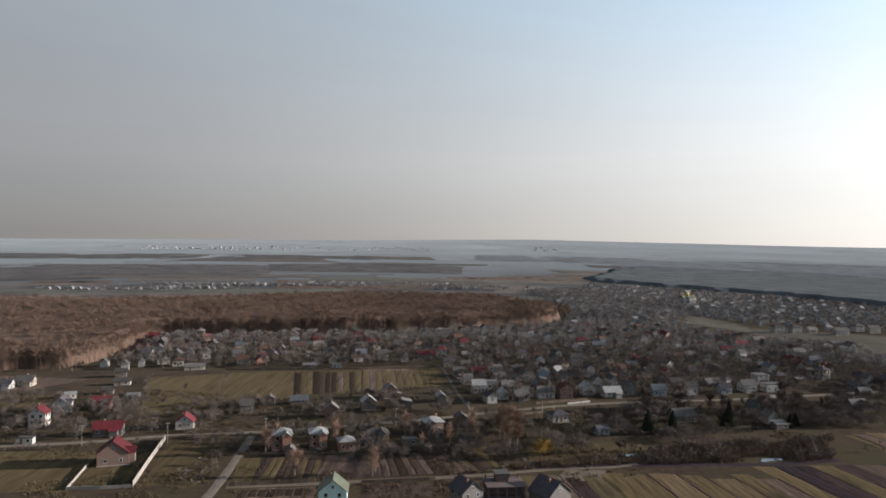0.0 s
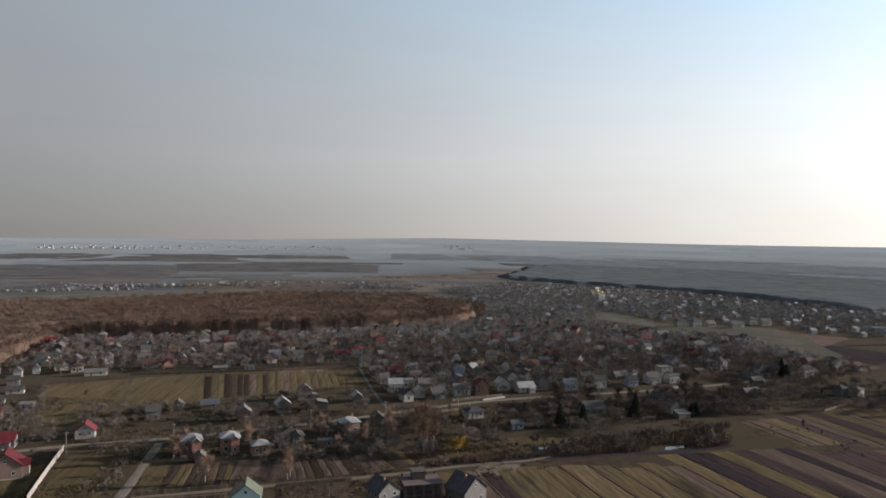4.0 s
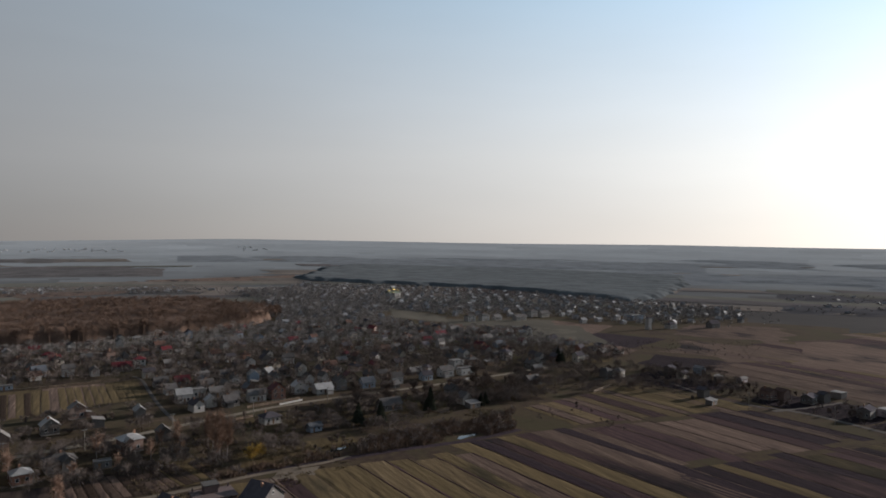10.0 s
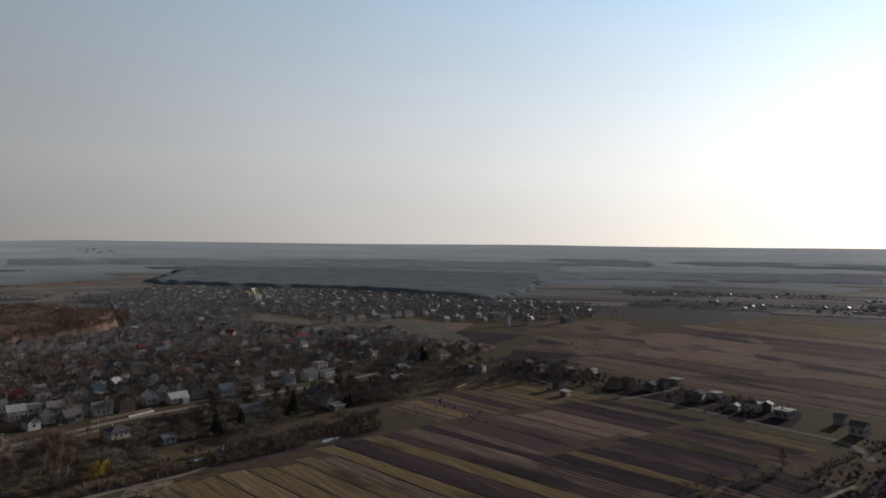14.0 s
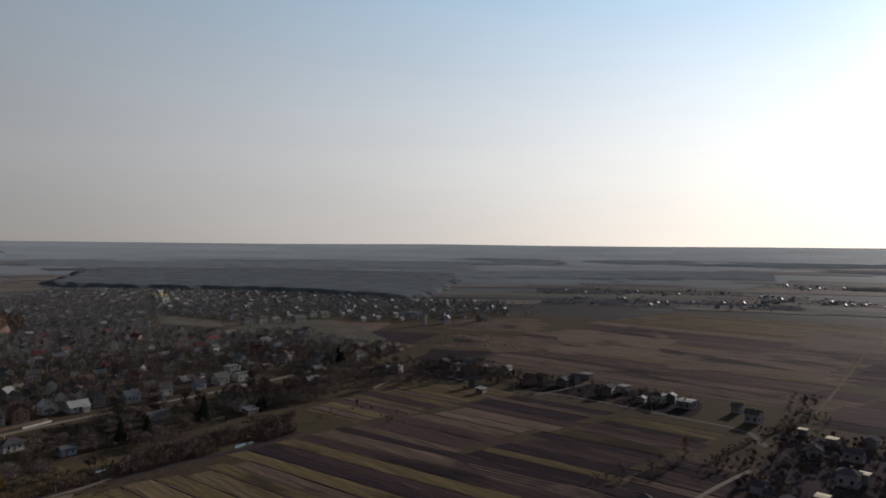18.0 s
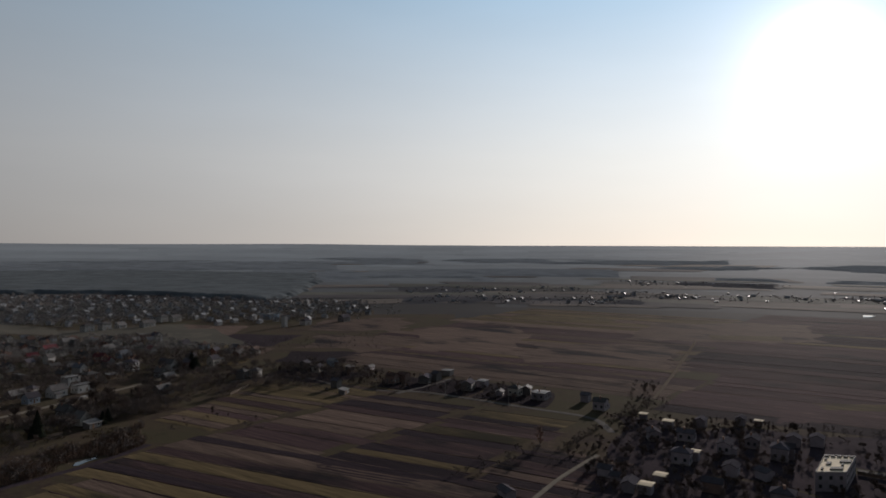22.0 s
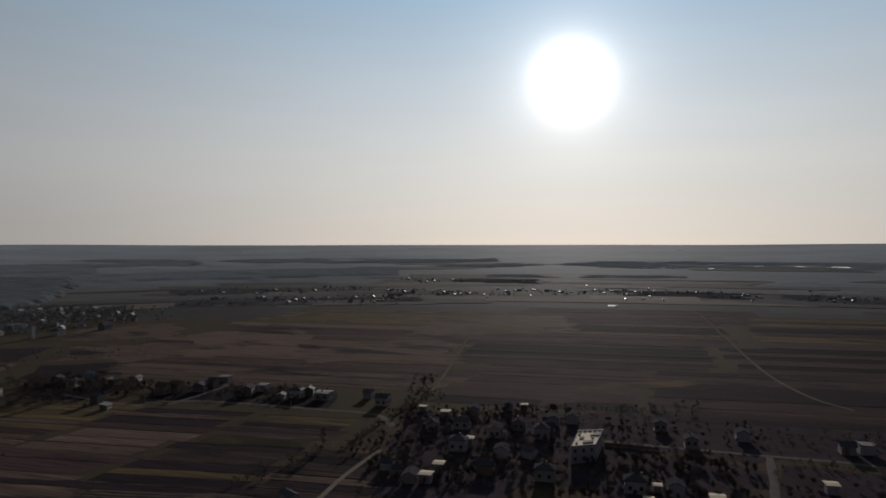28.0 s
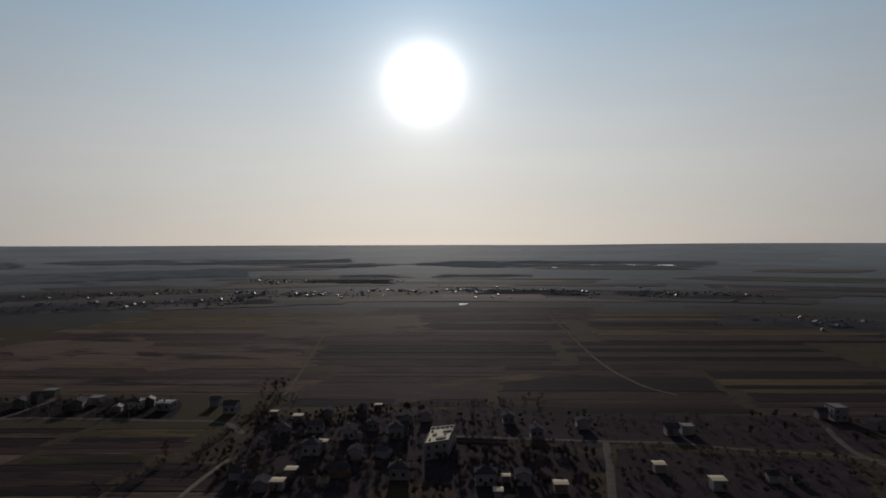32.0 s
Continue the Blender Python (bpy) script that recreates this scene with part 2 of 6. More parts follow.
brickwork("red_brick", (0.20, 0.088, 0.062), (0.27, 0.125, 0.085), (0.30, 0.26, 0.22))
brickwork("brown_brick", (0.14, 0.088, 0.072), (0.19, 0.12, 0.098), (0.26, 0.22, 0.19))
brickwork("silicate_brick", (0.36, 0.33, 0.29), (0.43, 0.40, 0.35), (0.32, 0.30, 0.27))


def roofing(name, c, rough, metal=0.0, pitch=0.18, depth=0.35, spread=0.28, per=0.28, spec=0.2):
    """Roof sheets: corrugation across the ridge as bump, stains and weathering in the colour."""
    m = tone(name, c, spread, scale=0.45, detail=6, fine=0.35, per_object=per, rough=rough, metal=metal, spec=spec)
    nt = m.node_tree
    N, L = nt.nodes.new, nt.links.new
    wv = N("ShaderNodeTexWave")
    wv.inputs["Scale"].default_value = 0.314 / pitch
    wv.inputs["Distortion"].default_value = 0.3
    co = N("ShaderNodeTexCoord")
    L(co.outputs["Object"], wv.inputs["Vector"])
    bp = N("ShaderNodeBump")
    bp.inputs["Strength"].default_value, bp.inputs["Distance"].default_value = depth, 0.03
    L(wv.outputs["Fac"], bp.inputs["Height"])
    L(bp.outputs[0], nt.nodes["Principled BSDF"].inputs["Normal"])


roofing("slate_sheet", (0.080, 0.073, 0.070), 0.7, spec=0.06)
roofing("pale_sheet", (0.145, 0.134, 0.126), 0.6, spec=0.1)
roofing("zinc_sheet", (0.27, 0.26, 0.25), 0.5, metal=0.15, spec=0.35)
roofing("red_metal", (0.105, 0.022, 0.026), 0.6, spec=0.1)
roofing("brown_tile", (0.085, 0.050, 0.040), 0.75, spec=0.05)
roofing("dark_tile", (0.085, 0.077, 0.084), 0.9, spec=0.0)
roofing("green_metal", (0.13, 0.145, 0.1), 0.4)
roofing("blue_metal", (0.085, 0.09, 0.10), 0.6, spec=0.08)
tone("flat_felt", (0.62, 0.51, 0.35), 0.10, scale=0.3, detail=5, fine=0.3, rough=0.8, spec=0.03)
tone("dark_felt", (0.07, 0.065, 0.06), 0.25, scale=0.5, detail=5, fine=0.3)
tone("dark_glass", (0.025, 0.03, 0.035), 0.2, rough=0.06, spec=0.9)
tone("window_dim", (0.10, 0.095, 0.09), 0.1, rough=0.6)
tone("window_white", (0.45, 0.45, 0.44), 0.06, rough=0.5)
tone("door_wood", (0.16, 0.09, 0.05), 0.3, scale=2.0, rough=0.6, per_object=0.3)
tone("chimney_brick", (0.28, 0.16, 0.11), 0.3, scale=2.0, fine=0.4, per_object=0.25)
tone("timber", (0.15, 0.11, 0.08), 0.3, scale=1.5, fine=0.4, per_object=0.25)
tone("grey_metal", (0.30, 0.30, 0.30), 0.15, rough=0.4, metal=0.6, scale=1.0)
tone("gold", (0.85, 0.58, 0.18), 0.08, rough=0.22, metal=1.0)
tone("bark", (0.095, 0.072, 0.055), 0.3, scale=2.0, fine=0.4, per_object=0.2)
tone("birch_bark", (0.24, 0.21, 0.19), 0.3, scale=2.0, fine=0.4, per_object=0.2)
tone("twigs", (0.125, 0.098, 0.084), 0.35, scale=0.5, fine=0.5, per_object=0.35, spec=0.0)
tone("twigs_many", (0.122, 0.101, 0.091), 0.4, scale=0.05, detail=6, fine=0.5, per_object=0.35, island=True, spec=0.0, coords="World")
tone("forest_twigs", (0.122, 0.083, 0.064), 0.25, scale=0.02, detail=6, fine=0.4, per_object=0.18, island=True, spec=0.0, coords="World")
tone("willow_twigs", (0.25, 0.165, 0.045), 0.3, scale=0.5, fine=0.5, per_object=0.2, spec=0.0)
tone("poplar_twigs", (0.21, 0.14, 0.105), 0.3, scale=0.5, fine=0.5, per_object=0.2, spec=0.0)
tone("needles", (0.030, 0.033, 0.024), 0.4, scale=0.6, fine=0.5, per_object=0.3, spec=0.0)
# far crowns paled and greyed in place of haze, near oak left as is
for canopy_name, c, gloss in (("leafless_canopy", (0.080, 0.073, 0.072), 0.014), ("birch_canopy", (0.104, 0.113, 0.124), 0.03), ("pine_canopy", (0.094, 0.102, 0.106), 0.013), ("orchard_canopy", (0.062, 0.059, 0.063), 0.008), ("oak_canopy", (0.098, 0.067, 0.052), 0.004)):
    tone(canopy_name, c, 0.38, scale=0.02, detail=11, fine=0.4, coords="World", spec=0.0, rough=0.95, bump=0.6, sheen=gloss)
# twigs of far trees, haze painted in as a paler, greyer colour
tone("hazed_twigs", (0.165, 0.148, 0.138), 0.3, scale=0.01, detail=5, fine=0.4, per_object=0.25, island=True, spec=0.0, coords="World", sheen=0.3)
tone("reed", (0.118, 0.083, 0.064), 0.35, scale=0.1, fine=0.5, per_object=0.35, island=True, spec=0.0, coords="World")
tone("dry_grass", (0.095, 0.072, 0.045), 0.35, scale=0.1, fine=0.5, per_object=0.35, island=True, spec=0.0, coords="World")
tone("water", (0.015, 0.018, 0.02), 0.2, scale=0.2, rough=0.05, spec=0.8, coords="World")
for wall_name, c in (("house_far_wall", (0.29, 0.285, 0.285)), ("house_far_roof", (0.20, 0.20, 0.205))):
    tone(wall_name, c, 0.15, scale=0.01, per_object=0.45, island=True, coords="World", rough=0.6, spec=0.15)

# ---------------------------------------------------------------- mesh helpers


def mesh_of(name, verts, faces, mats, index=None, smooth=False):
    me = bpy.data.meshes.new(name)
    me.from_pydata([tuple(v) for v in verts], [], faces)
    for m in mats if isinstance(mats, (list, tuple)) else [mats]:
        me.materials.append(MATS[m])
    if index is not None:
        me.polygons.foreach_set("material_index", index)
    if smooth:
        me.polygons.foreach_set("use_smooth", [True] * len(me.polygons))
    me.update()
    return me


def part(name, me, parent, label="", m=None):
    ob = new(name, me)
    ob.parent = parent
    if m is not None:
        ob.matrix_basis = m
    return tagged(ob, label) if label else ob


def block(x0, y0, z0, x1, y1, z1):
    v = [(x0, y0, z0), (x1, y0, z0), (x1, y1, z0), (x0, y1, z0), (x0, y0, z1), (x1, y0, z1), (x1, y1, z1), (x0, y1, z1)]
    f = [(0, 3, 2, 1), (4, 5, 6, 7), (0, 1, 5, 4), (1, 2, 6, 5), (2, 3, 7, 6), (3, 0, 4, 7)]
    return v, f


def joined(*pieces):
    """Verts and faces of several pieces as one."""
    vs, fs = [], []
    for v, f in pieces:
        n = len(vs)
        vs.extend(v)
        fs.extend(tuple(i + n for i in face) for face in f)
    return vs, fs


def land(x, y):
    """Height of the ground: level near the village, rising very slowly to low ridges at the horizon."""
    r = math.hypot(x, y)
    if r < 1500:
        return 0.0
    s = (r - 1500) / 3400
    az = math.atan2(x, y)
    s *= 1 - 0.38 * min(max((0.12 - az) / 0.7, 0), 1)
    return HEIGHT * s * s * (1 + 0.045 * math.sin(3.1 * az + 0.7) + 0.03 * math.sin(11 * az)) * (0.985) + 3.0 * s * noise.noise((x * 0.0011, y * 0.0011, 0))


def ground_sheet():
    radii = [0, 80, 160, 240, 340, 480, 600, 660, 720, 780, 840, 890, 940, 1000, 1060, 1120, 1180, 1240, 1300, 1360, 1430] + [1500 + 3400 * (i / 60) for i in range(1, 61)]
    n = 540
    verts, faces, index = [(0, 0, 0)], [], []
    for r in radii[1:]:
        for i in range(n):
            a = 2 * math.pi * i / n
            x, y = r * math.sin(a), r * math.cos(a)
            verts.append((x, y, land(x, y)))
    for i in range(n):
        faces.append((0, 1 + (i + 1) % n, 1 + i))
        index.append(0)
    for k in range(len(radii) - 2):
        for i in range(n):
            a, b = 1 + k * n + i, 1 + k * n + (i + 1) % n
            faces.append((a, b, b + n, a + n))
            x, y, _ = verts[a]
            # further rings take the paler, bluer land colours that imitate haze
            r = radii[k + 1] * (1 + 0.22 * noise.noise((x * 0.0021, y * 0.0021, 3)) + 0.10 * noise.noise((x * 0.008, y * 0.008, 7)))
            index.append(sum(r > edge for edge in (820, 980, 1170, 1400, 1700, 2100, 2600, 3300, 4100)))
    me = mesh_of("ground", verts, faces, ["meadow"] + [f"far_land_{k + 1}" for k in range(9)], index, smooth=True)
    return tagged(new("ground", me), "wide plain of dry spring meadow and bare earth", "ground", kind="structure")


ground = ground_sheet()


def ribbon(points, width, z, wobble=0.0, step=6.0, shoulder=0.25):
    """A road's body along a line of points: a crowned strip with sloped shoulders, its edges a little uneven."""
    pts = [Vector((x, y, 0)) for x, y in points]
    fine = []
    for i in range(len(pts) - 1):
        p0, p1, p2, p3 = pts[max(i - 1, 0)], pts[i], pts[i + 1], pts[min(i + 2, len(pts) - 1)]
        n = max(2, int((p2 - p1).length / step))
        for k in range(n):
            t = k / n
            fine.append(0.5 * ((2 * p1) + (p2 - p0) * t + (2 * p0 - 5 * p1 + 4 * p2 - p3) * t * t + (3 * p1 - p0 - 3 * p2 + p3) * t ** 3))
    fine.append(pts[-1])
    verts, faces = [], []
    for i, p in enumerate(fine):
        d = (fine[min(i + 1, len(fine) - 1)] - fine[max(i - 1, 0)]).normalized()
        s = Vector((d.y, -d.x, 0))
        w = width / 2 * (1 + wobble * noise.noise((p.x * 0.11, p.y * 0.11, 5)))
        for k, (o, h) in enumerate(((-w - shoulder, 0.0), (-w, z), (0, z + 0.05), (w, z), (w + shoulder, 0.0))):
            q = p + s * o
            verts.append((q.x, q.y, land(q.x, q.y) + h))
        if i:
            a = (i - 1) * 5
            faces.extend((a + k, a + k + 1, a + k + 6, a + k + 5) for k in range(4))
    return verts, faces


def road(name, points, width, mat, label, z=0.06, wobble=0.15):
    v, f = ribbon(points, width, z, wobble)
    return tagged(new(name, mesh_of(name, v, f, mat)), label, "road", kind="structure")


def inside(x, y, poly):
    hit = False
    j = len(poly) - 1
    for i in range(len(poly)):
        (xi, yi), (xj, yj) = poly[i], poly[j]
        if (yi > y) != (yj > y) and x < (xj - xi) * (y - yi) / (yj - yi) + xi:
            hit = not hit
        j = i
    return hit


def plot(name, corners, mat, label, z=0.05, parent=None, cells=8, ragged=0.9):
    """A four-cornered plot of land, a low uneven slab with ragged edges."""
    a, b, c, d = [Vector((x, y, 0)) for x, y in corners]
    verts, faces = [], []
    for j in range(cells + 1):
        for i in range(cells + 1):
            u, v = i / cells, j / cells
            p = (a * (1 - u) + b * u) * (1 - v) + (d * (1 - u) + c * u) * v
            k = 0.0 if 0 < i < cells and 0 < j < cells else 1.0
            q = 0.13 if ragged < 2 else 0.035
            p += Vector((noise.noise((p.x * q, p.y * q, 1)), noise.noise((p.x * q, p.y * q, 9)), 0)) * ragged * k
            verts.append((p.x, p.y, land(p.x, p.y) + (z + 0.05 * noise.noise((p.x * 0.2, p.y * 0.2, 2)) if not k else z * 0.6)))
    n = cells + 1
    faces = [(j * n + i, j * n + i + 1, (j + 1) * n + i + 1, (j + 1) * n + i) for j in range(cells) for i in range(cells)]
    me = mesh_of(name, verts, faces, mat)
    if parent:
        return part(name, me, parent)
    return tagged(new(name, me), label, "field", kind="structure")

# ---------------------------------------------------------------- roads and fields
road("road_1", ((-181.3, 265.2), (-170.2, 268.2), (-141.1, 275.4), (-113.9, 286.1), (-76.4, 294.8), (-32.4, 310.8), (-4.7, 321.8), (33.9, 340.9), (79.6, 358.9), (160.1, 376.2), (243.6, 399.8), (289.9, 413.1)), 3.4, "gravel", "pale gravel village street", 0.06)
road("road_2", ((259.5, 357.2), (287.2, 352.3), (296.9, 331.1), (291.7, 283.4), (308.6, 247.8), (311.6, 211.1), (313, 167.7), (313.9, 159.5), (312, 143), (294, 126.3)), 3.0, "lane_gravel", "narrow pale lane along the fields", 0.06)
road("road_3", ((-72.9, 200.7), (-73.6, 219.5), (-74.6, 242.8), (-77.9, 288.7)), 3.0, "asphalt", "worn grey asphalt lane", 0.07)
road("road_4", ((-3.4, 461), (1.5, 449), (6.2, 405), (10.6, 369.5), (15.5, 341)), 1.4, "lane_gravel", "narrow grey lane between gardens", 0.06)
road("track_1", ((-70.5, 229.7), (-41.3, 234.6), (-22.5, 238.5), (2.9, 243.4), (21.1, 248.1), (38.1, 253.4), (64.1, 258.2), (75.8, 262.2)), 2.4, "sand", "sandy farm track", 0.05)
road("ditch", ((36, 254.5), (58, 258.5), (76, 261), (100, 263.5), (124, 264.5), (142, 268), (158, 273)), 3.4, "yard_soil", "dark wet ditch at the head of the fields", 0.03)
road("track_2", ((195.9, 112.9), (219.6, 116), (240, 117.1), (258.8, 117.3)), 1.7, "gravel", "pale rutted track to the houses", 0.2)
road("road_5", ((301.2, 32), (301.2, 9.4), (300.9, -26.6), (301.5, -61.6), (295.8, -82.7), (290.7, -123.9), (278, -146.1)), 2.6, "lane_gravel", "pale lane past the last houses", 0.06)
road("road_6", ((300.6, -31.7), (271.3, -29.9), (229.9, -26.6)), 2.6, "lane_gravel", "short gravel lane", 0.065)
road("track_3", ((870.6, -18.6), (684.3, -33.6), (505.7, -48.7), (426.6, -64.3), (397.2, -81.1)), 2.2, "sand", "sandy track over the plain", 0.12)
road("road_7", ((369.6, -130.7), (344.2, -134.3), (313.6, -130.3), (293.5, -129.3), (273.6, -136.1)), 2.6, "lane_gravel", "pale lane between plots", 0.065)
road("road_8", ((297, 256.4), (322.8, 255.6), (351.4, 257.4)), 3.0, "lane_gravel", "short pale driveway", 0.065)
road("track_4", ((616.7, 188.5), (444.3, 150.8), (372.3, 136.1)), 2.0, "sand", "faint track over the heath", 0.12)


def strips(name, label, x0, x1, y0, y1, widths, mats, skew, edge=None, seed=1, gap=0.4, z=0.07):
    """A field split into long narrow strips that run towards -y, each with its own crop and low furrowed relief."""
    rng = random.Random(seed)
    field = tagged(new(name), label, "field", kind="structure")
    x = x0
    while x < x1:
        w = rng.uniform(*widths)
        top, bot = y1 + rng.uniform(-5, 4), y0 + rng.uniform(-4, 5)
        if edge:
            lo, hi = edge(x + w / 2)
            top, bot = min(top, hi), max(bot, lo)
        if top - bot > 8:
            mat = rng.choice(mats)
            verts, faces = [], []
            rows = max(3, int((top - bot) / 7))
            ribs = max(4, int(w / 1.3))
            for j in range(rows + 1):
                y = top + (bot - top) * j / rows
                for i in range(ribs + 1):
                    u = i / ribs
                    px = x + (w - gap) * u + skew * (y1 - y)
                    px += 1.5 * noise.noise((px * 0.03, y * 0.022, 4)) + (0.8 * noise.noise((px * 0.4, y * 0.12, 8)) if i in (0, ribs) else 0)
                    rim = i in (0, ribs) or j in (0, rows)
                    verts.append((px, y, 0.02 if rim else z + (0.035 if i % 2 else 0.0) + 0.05 * noise.noise((px * 0.3, y * 0.1, 6))))
            n = ribs + 1
            faces = [(j * n + i, (j + 1) * n + i, (j + 1) * n + i + 1, j * n + i + 1) for j in range(rows) for i in range(ribs)]
            part("strip", mesh_of("strip", verts, faces, mat), field)
            if rng.random() < 0.62:
                bx = x + w - 0.3
                line = [(bx + skew * (y1 - yy) + 0.5 * noise.noise((bx, yy * 0.05, 2)), yy) for yy in (top, top * 0.7 + bot * 0.3, top * 0.35 + bot * 0.65, bot)]
                part("balk", mesh_of("balk", *ribbon(line, rng.uniform(0.25, 0.9), 0.12, 1.1, 4.0), S if rng.random() < 0.7 else H), field)
        x += w
    return field


T, G, S, H, P = "tilled_field", "green_field", "stubble_field", "heath", "pale_grass"
strips("field_1", "narrow strips of green and tilled farmland beyond the ditch", 28, 118, 130, 252, (6, 12), (G, G, P, G, S, G, H), 0.17, seed=4, edge=lambda x: (0, 246 + (x - 28) * 0.16))
strips("field_2", "long strips of ploughed soil and stubble", 118, 178, 125, 266, (6, 14), (T, H, S, H, T, G), 0.2, seed=9, edge=lambda x: (0, 262 + (x - 118) * 0.1))
strips("field_3", "striped allotments of olive grass and pale stubble", 178, 268, 268, 336, (4, 10), (P, G, P, S, G, H), 0.12, seed=14, edge=lambda x: (262, 308 + (x - 178) * 0.32))
strips("field_4", "brown ploughed strips with dry grass balks", 180, 285, 204, 264, (6, 15), (T, H, S, S, H), 0.14, seed=21)
strips("field_5", "dark fallow strips beside the lane", 176, 284, 146, 200, (6, 16), (T, H, H, T, G), 0.16, seed=23)
strips("field_6", "strips of fallow and stubble near the crossroads", 186, 252, 100, 143, (4, 9), (H, H, S, T), 0.1, seed=25)
strips("field_7", "short strips of grass along the lane", 270, 300, 262, 305, (3, 6), (G, H, S), 0.1, seed=26)
for k, (x0, x1, y0, y1, seed, mats) in enumerate((
        (347, 400, 130, 380, 31, (S, P, S, H, S)), (400, 480, 150, 420, 32, (S, P, S, H)), (480, 620, 170, 440, 33, (S, S, H, P, S)),
        (620, 800, 200, 460, 34, (S, P, G, S)), (347, 470, 20, 126, 35, (H, T, H, H)), (470, 590, -20, 166, 36, (H, T, H, H, T)),
        (590, 740, -40, 196, 37, (H, T, G, H)), (740, 900, -80, 196, 38, (H, G, H)), (345, 470, -110, 16, 39, (T, H, H, T)),
        (470, 600, -230, -30, 40, (T, H, H)), (600, 850, -330, -60, 41, (H, T, G)), (335, 470, -260, -116, 42, (H, T, G)))):
    strips(f"field_{k + 8}", "broad brown heath and fallow strips on the plain", x0, x1, y0, y1, (9, 26), mats, 0.1, seed=seed, z=0.09)


def beds(corners, count, mats, label, seed):
    """A kitchen garden: long beds of soil or grass with trodden furrows between them."""
    rng = random.Random(seed)
    garden = tagged(new("kitchen_garden"), label, "garden", kind="structure")
    a, b, c, d = [Vector((x, y, 0)) for x, y in corners]
    for k in range(count):
        u0, u1 = k / count, (k + rng.uniform(0.8, 0.93)) / count
        q = [a.lerp(b, u0), a.lerp(b, u1), d.lerp(c, u1), d.lerp(c, u0)]
        v0, v1 = rng.uniform(0, 0.06), 1 - rng.uniform(0, 0.1)
        q = [q[0].lerp(q[3], v0), q[1].lerp(q[2], v0), q[1].lerp(q[2], v1), q[0].lerp(q[3], v1)]
        plot("bed", [(p.x, p.y) for p in q], rng.choice(mats), "", 0.14, parent=garden, cells=5, ragged=0.35)


# garden plots among the houses
plot("garden_plot", ((-57.4, 859.5), (140.9, 851.5), (162.8, 1125.8), (-127, 1094.8)), "far_stubble", "pale stubble beyond the forest", 0.3, cells=10, ragged=8)
plot("garden_plot", ((266.1, 413.7), (316.6, 411.4), (346.9, 466.1), (296.2, 469.2)), "green_field", "green gardens behind the street", 0.1, cells=10, ragged=8)
plot("garden_plot", ((337.6, 507.2), (370.7, 455.2), (431.3, 489.3), (398, 548.9)), "tilled_field", "dark fallow beyond the gardens", 0.12, cells=10, ragged=8)
plot("garden_plot", ((320.5, 393.3), (351.3, 341.6), (398.2, 370.5), (363.4, 425.3)), "tilled_field", "dark fallow by the lane", 0.1, cells=10, ragged=8)
plot("garden_plot", ((379.8, 430.7), (419.4, 352.2), (494.9, 398.4), (440.5, 476.9)), "stubble_field", "brown fallow on the plain", 0.12, cells=18, ragged=26)
plot("garden_plot", ((308.6, 536.2), (350.9, 509.1), (445.4, 584.2), (416.6, 648.9)), "stubble_field", "pale strips beyond the gardens", 0.12, cells=10, ragged=8)
plot("garden_plot", ((458.9, 512.6), (516.7, 434.3), (609.8, 512.9), (537.2, 573.1)), "stubble_field", "brown fallow on the plain", 0.15, cells=18, ragged=26)
plot("garden_plot", ((423, 345.2), (477.1, 281.8), (609.9, 360.6), (539.6, 440.8)), "stubble_field", "dark scrubby heath on the plain", 0.22, cells=18, ragged=26)
plot("garden_plot", ((426.8, 253.1), (476.2, 165.8), (575.1, 200.3), (524.1, 293.8)), "stubble_field", "dark scrubby heath on the plain", 0.24, cells=18, ragged=26)
plot("garden_plot", ((589.3, 231.6), (671.5, 102), (817.7, 130.1), (734.1, 281.9)), "stubble_field", "brown fallow on the plain", 0.2, cells=18, ragged=26)
plot("garden_plot", ((286.3, 357), (291.1, 300.4), (330.4, 307.1), (323, 371.8)), "tilled_field", "dark gardens along the lane", 0.08, cells=10, ragged=8)
plot("garden_plot", ((298.8, 273.5), (316.3, 217.3), (354.7, 233.8), (337.2, 299.9)), "tilled_field", "dark gardens along the lane", 0.08, cells=10, ragged=8)
plot("garden_plot", ((314.6, 213.1), (319.5, 173.2), (357.1, 188.4), (352.1, 232.1)), "tilled_field", "dark gardens along the lane", 0.08, cells=10, ragged=8)
plot("garden_plot", ((261.8, 112.4), (266.6, 40.3), (331.7, 47.9), (321.4, 132.1)), "yard_soil", "dark trodden yards between the houses", 0.07, cells=18, ragged=26)
plot("garden_plot", ((204.2, 99.5), (241.2, 39.9), (264.2, 41.8), (260.4, 111.8)), "yard_soil", "dark trodden yards between the houses", 0.07, cells=18, ragged=26)
plot("garden_plot", ((302, 47.8), (293.9, -139.6), (359, -170.5), (352.2, 55.8)), "yard_soil", "dark yards between the last houses", 0.04, cells=18, ragged=26)
plot("garden_plot", ((242.1, 38.3), (226, 7.1), (297.7, 9.3), (295.1, 44.6)), "yard_soil", "dark yards between the last houses", 0.045, cells=18, ragged=26)
plot("garden_plot", ((223.8, 25.3), (229.4, -22), (285.3, -25.2), (290.7, 32.8)), "yard_soil", "dark trodden yards between the houses", 0.07, cells=18, ragged=26)
plot("garden_plot", ((230, -27.5), (240, -112.6), (285.4, -121.7), (290.3, -34.7)), "yard_soil", "dark gardens of the hamlet", 0.07)
plot("garden_plot", ((307, -34.3), (303.7, -116.3), (358.1, -131.9), (347.6, -38.9)), "yard_soil", "dark fallow behind the lane", 0.07, cells=10, ragged=8)
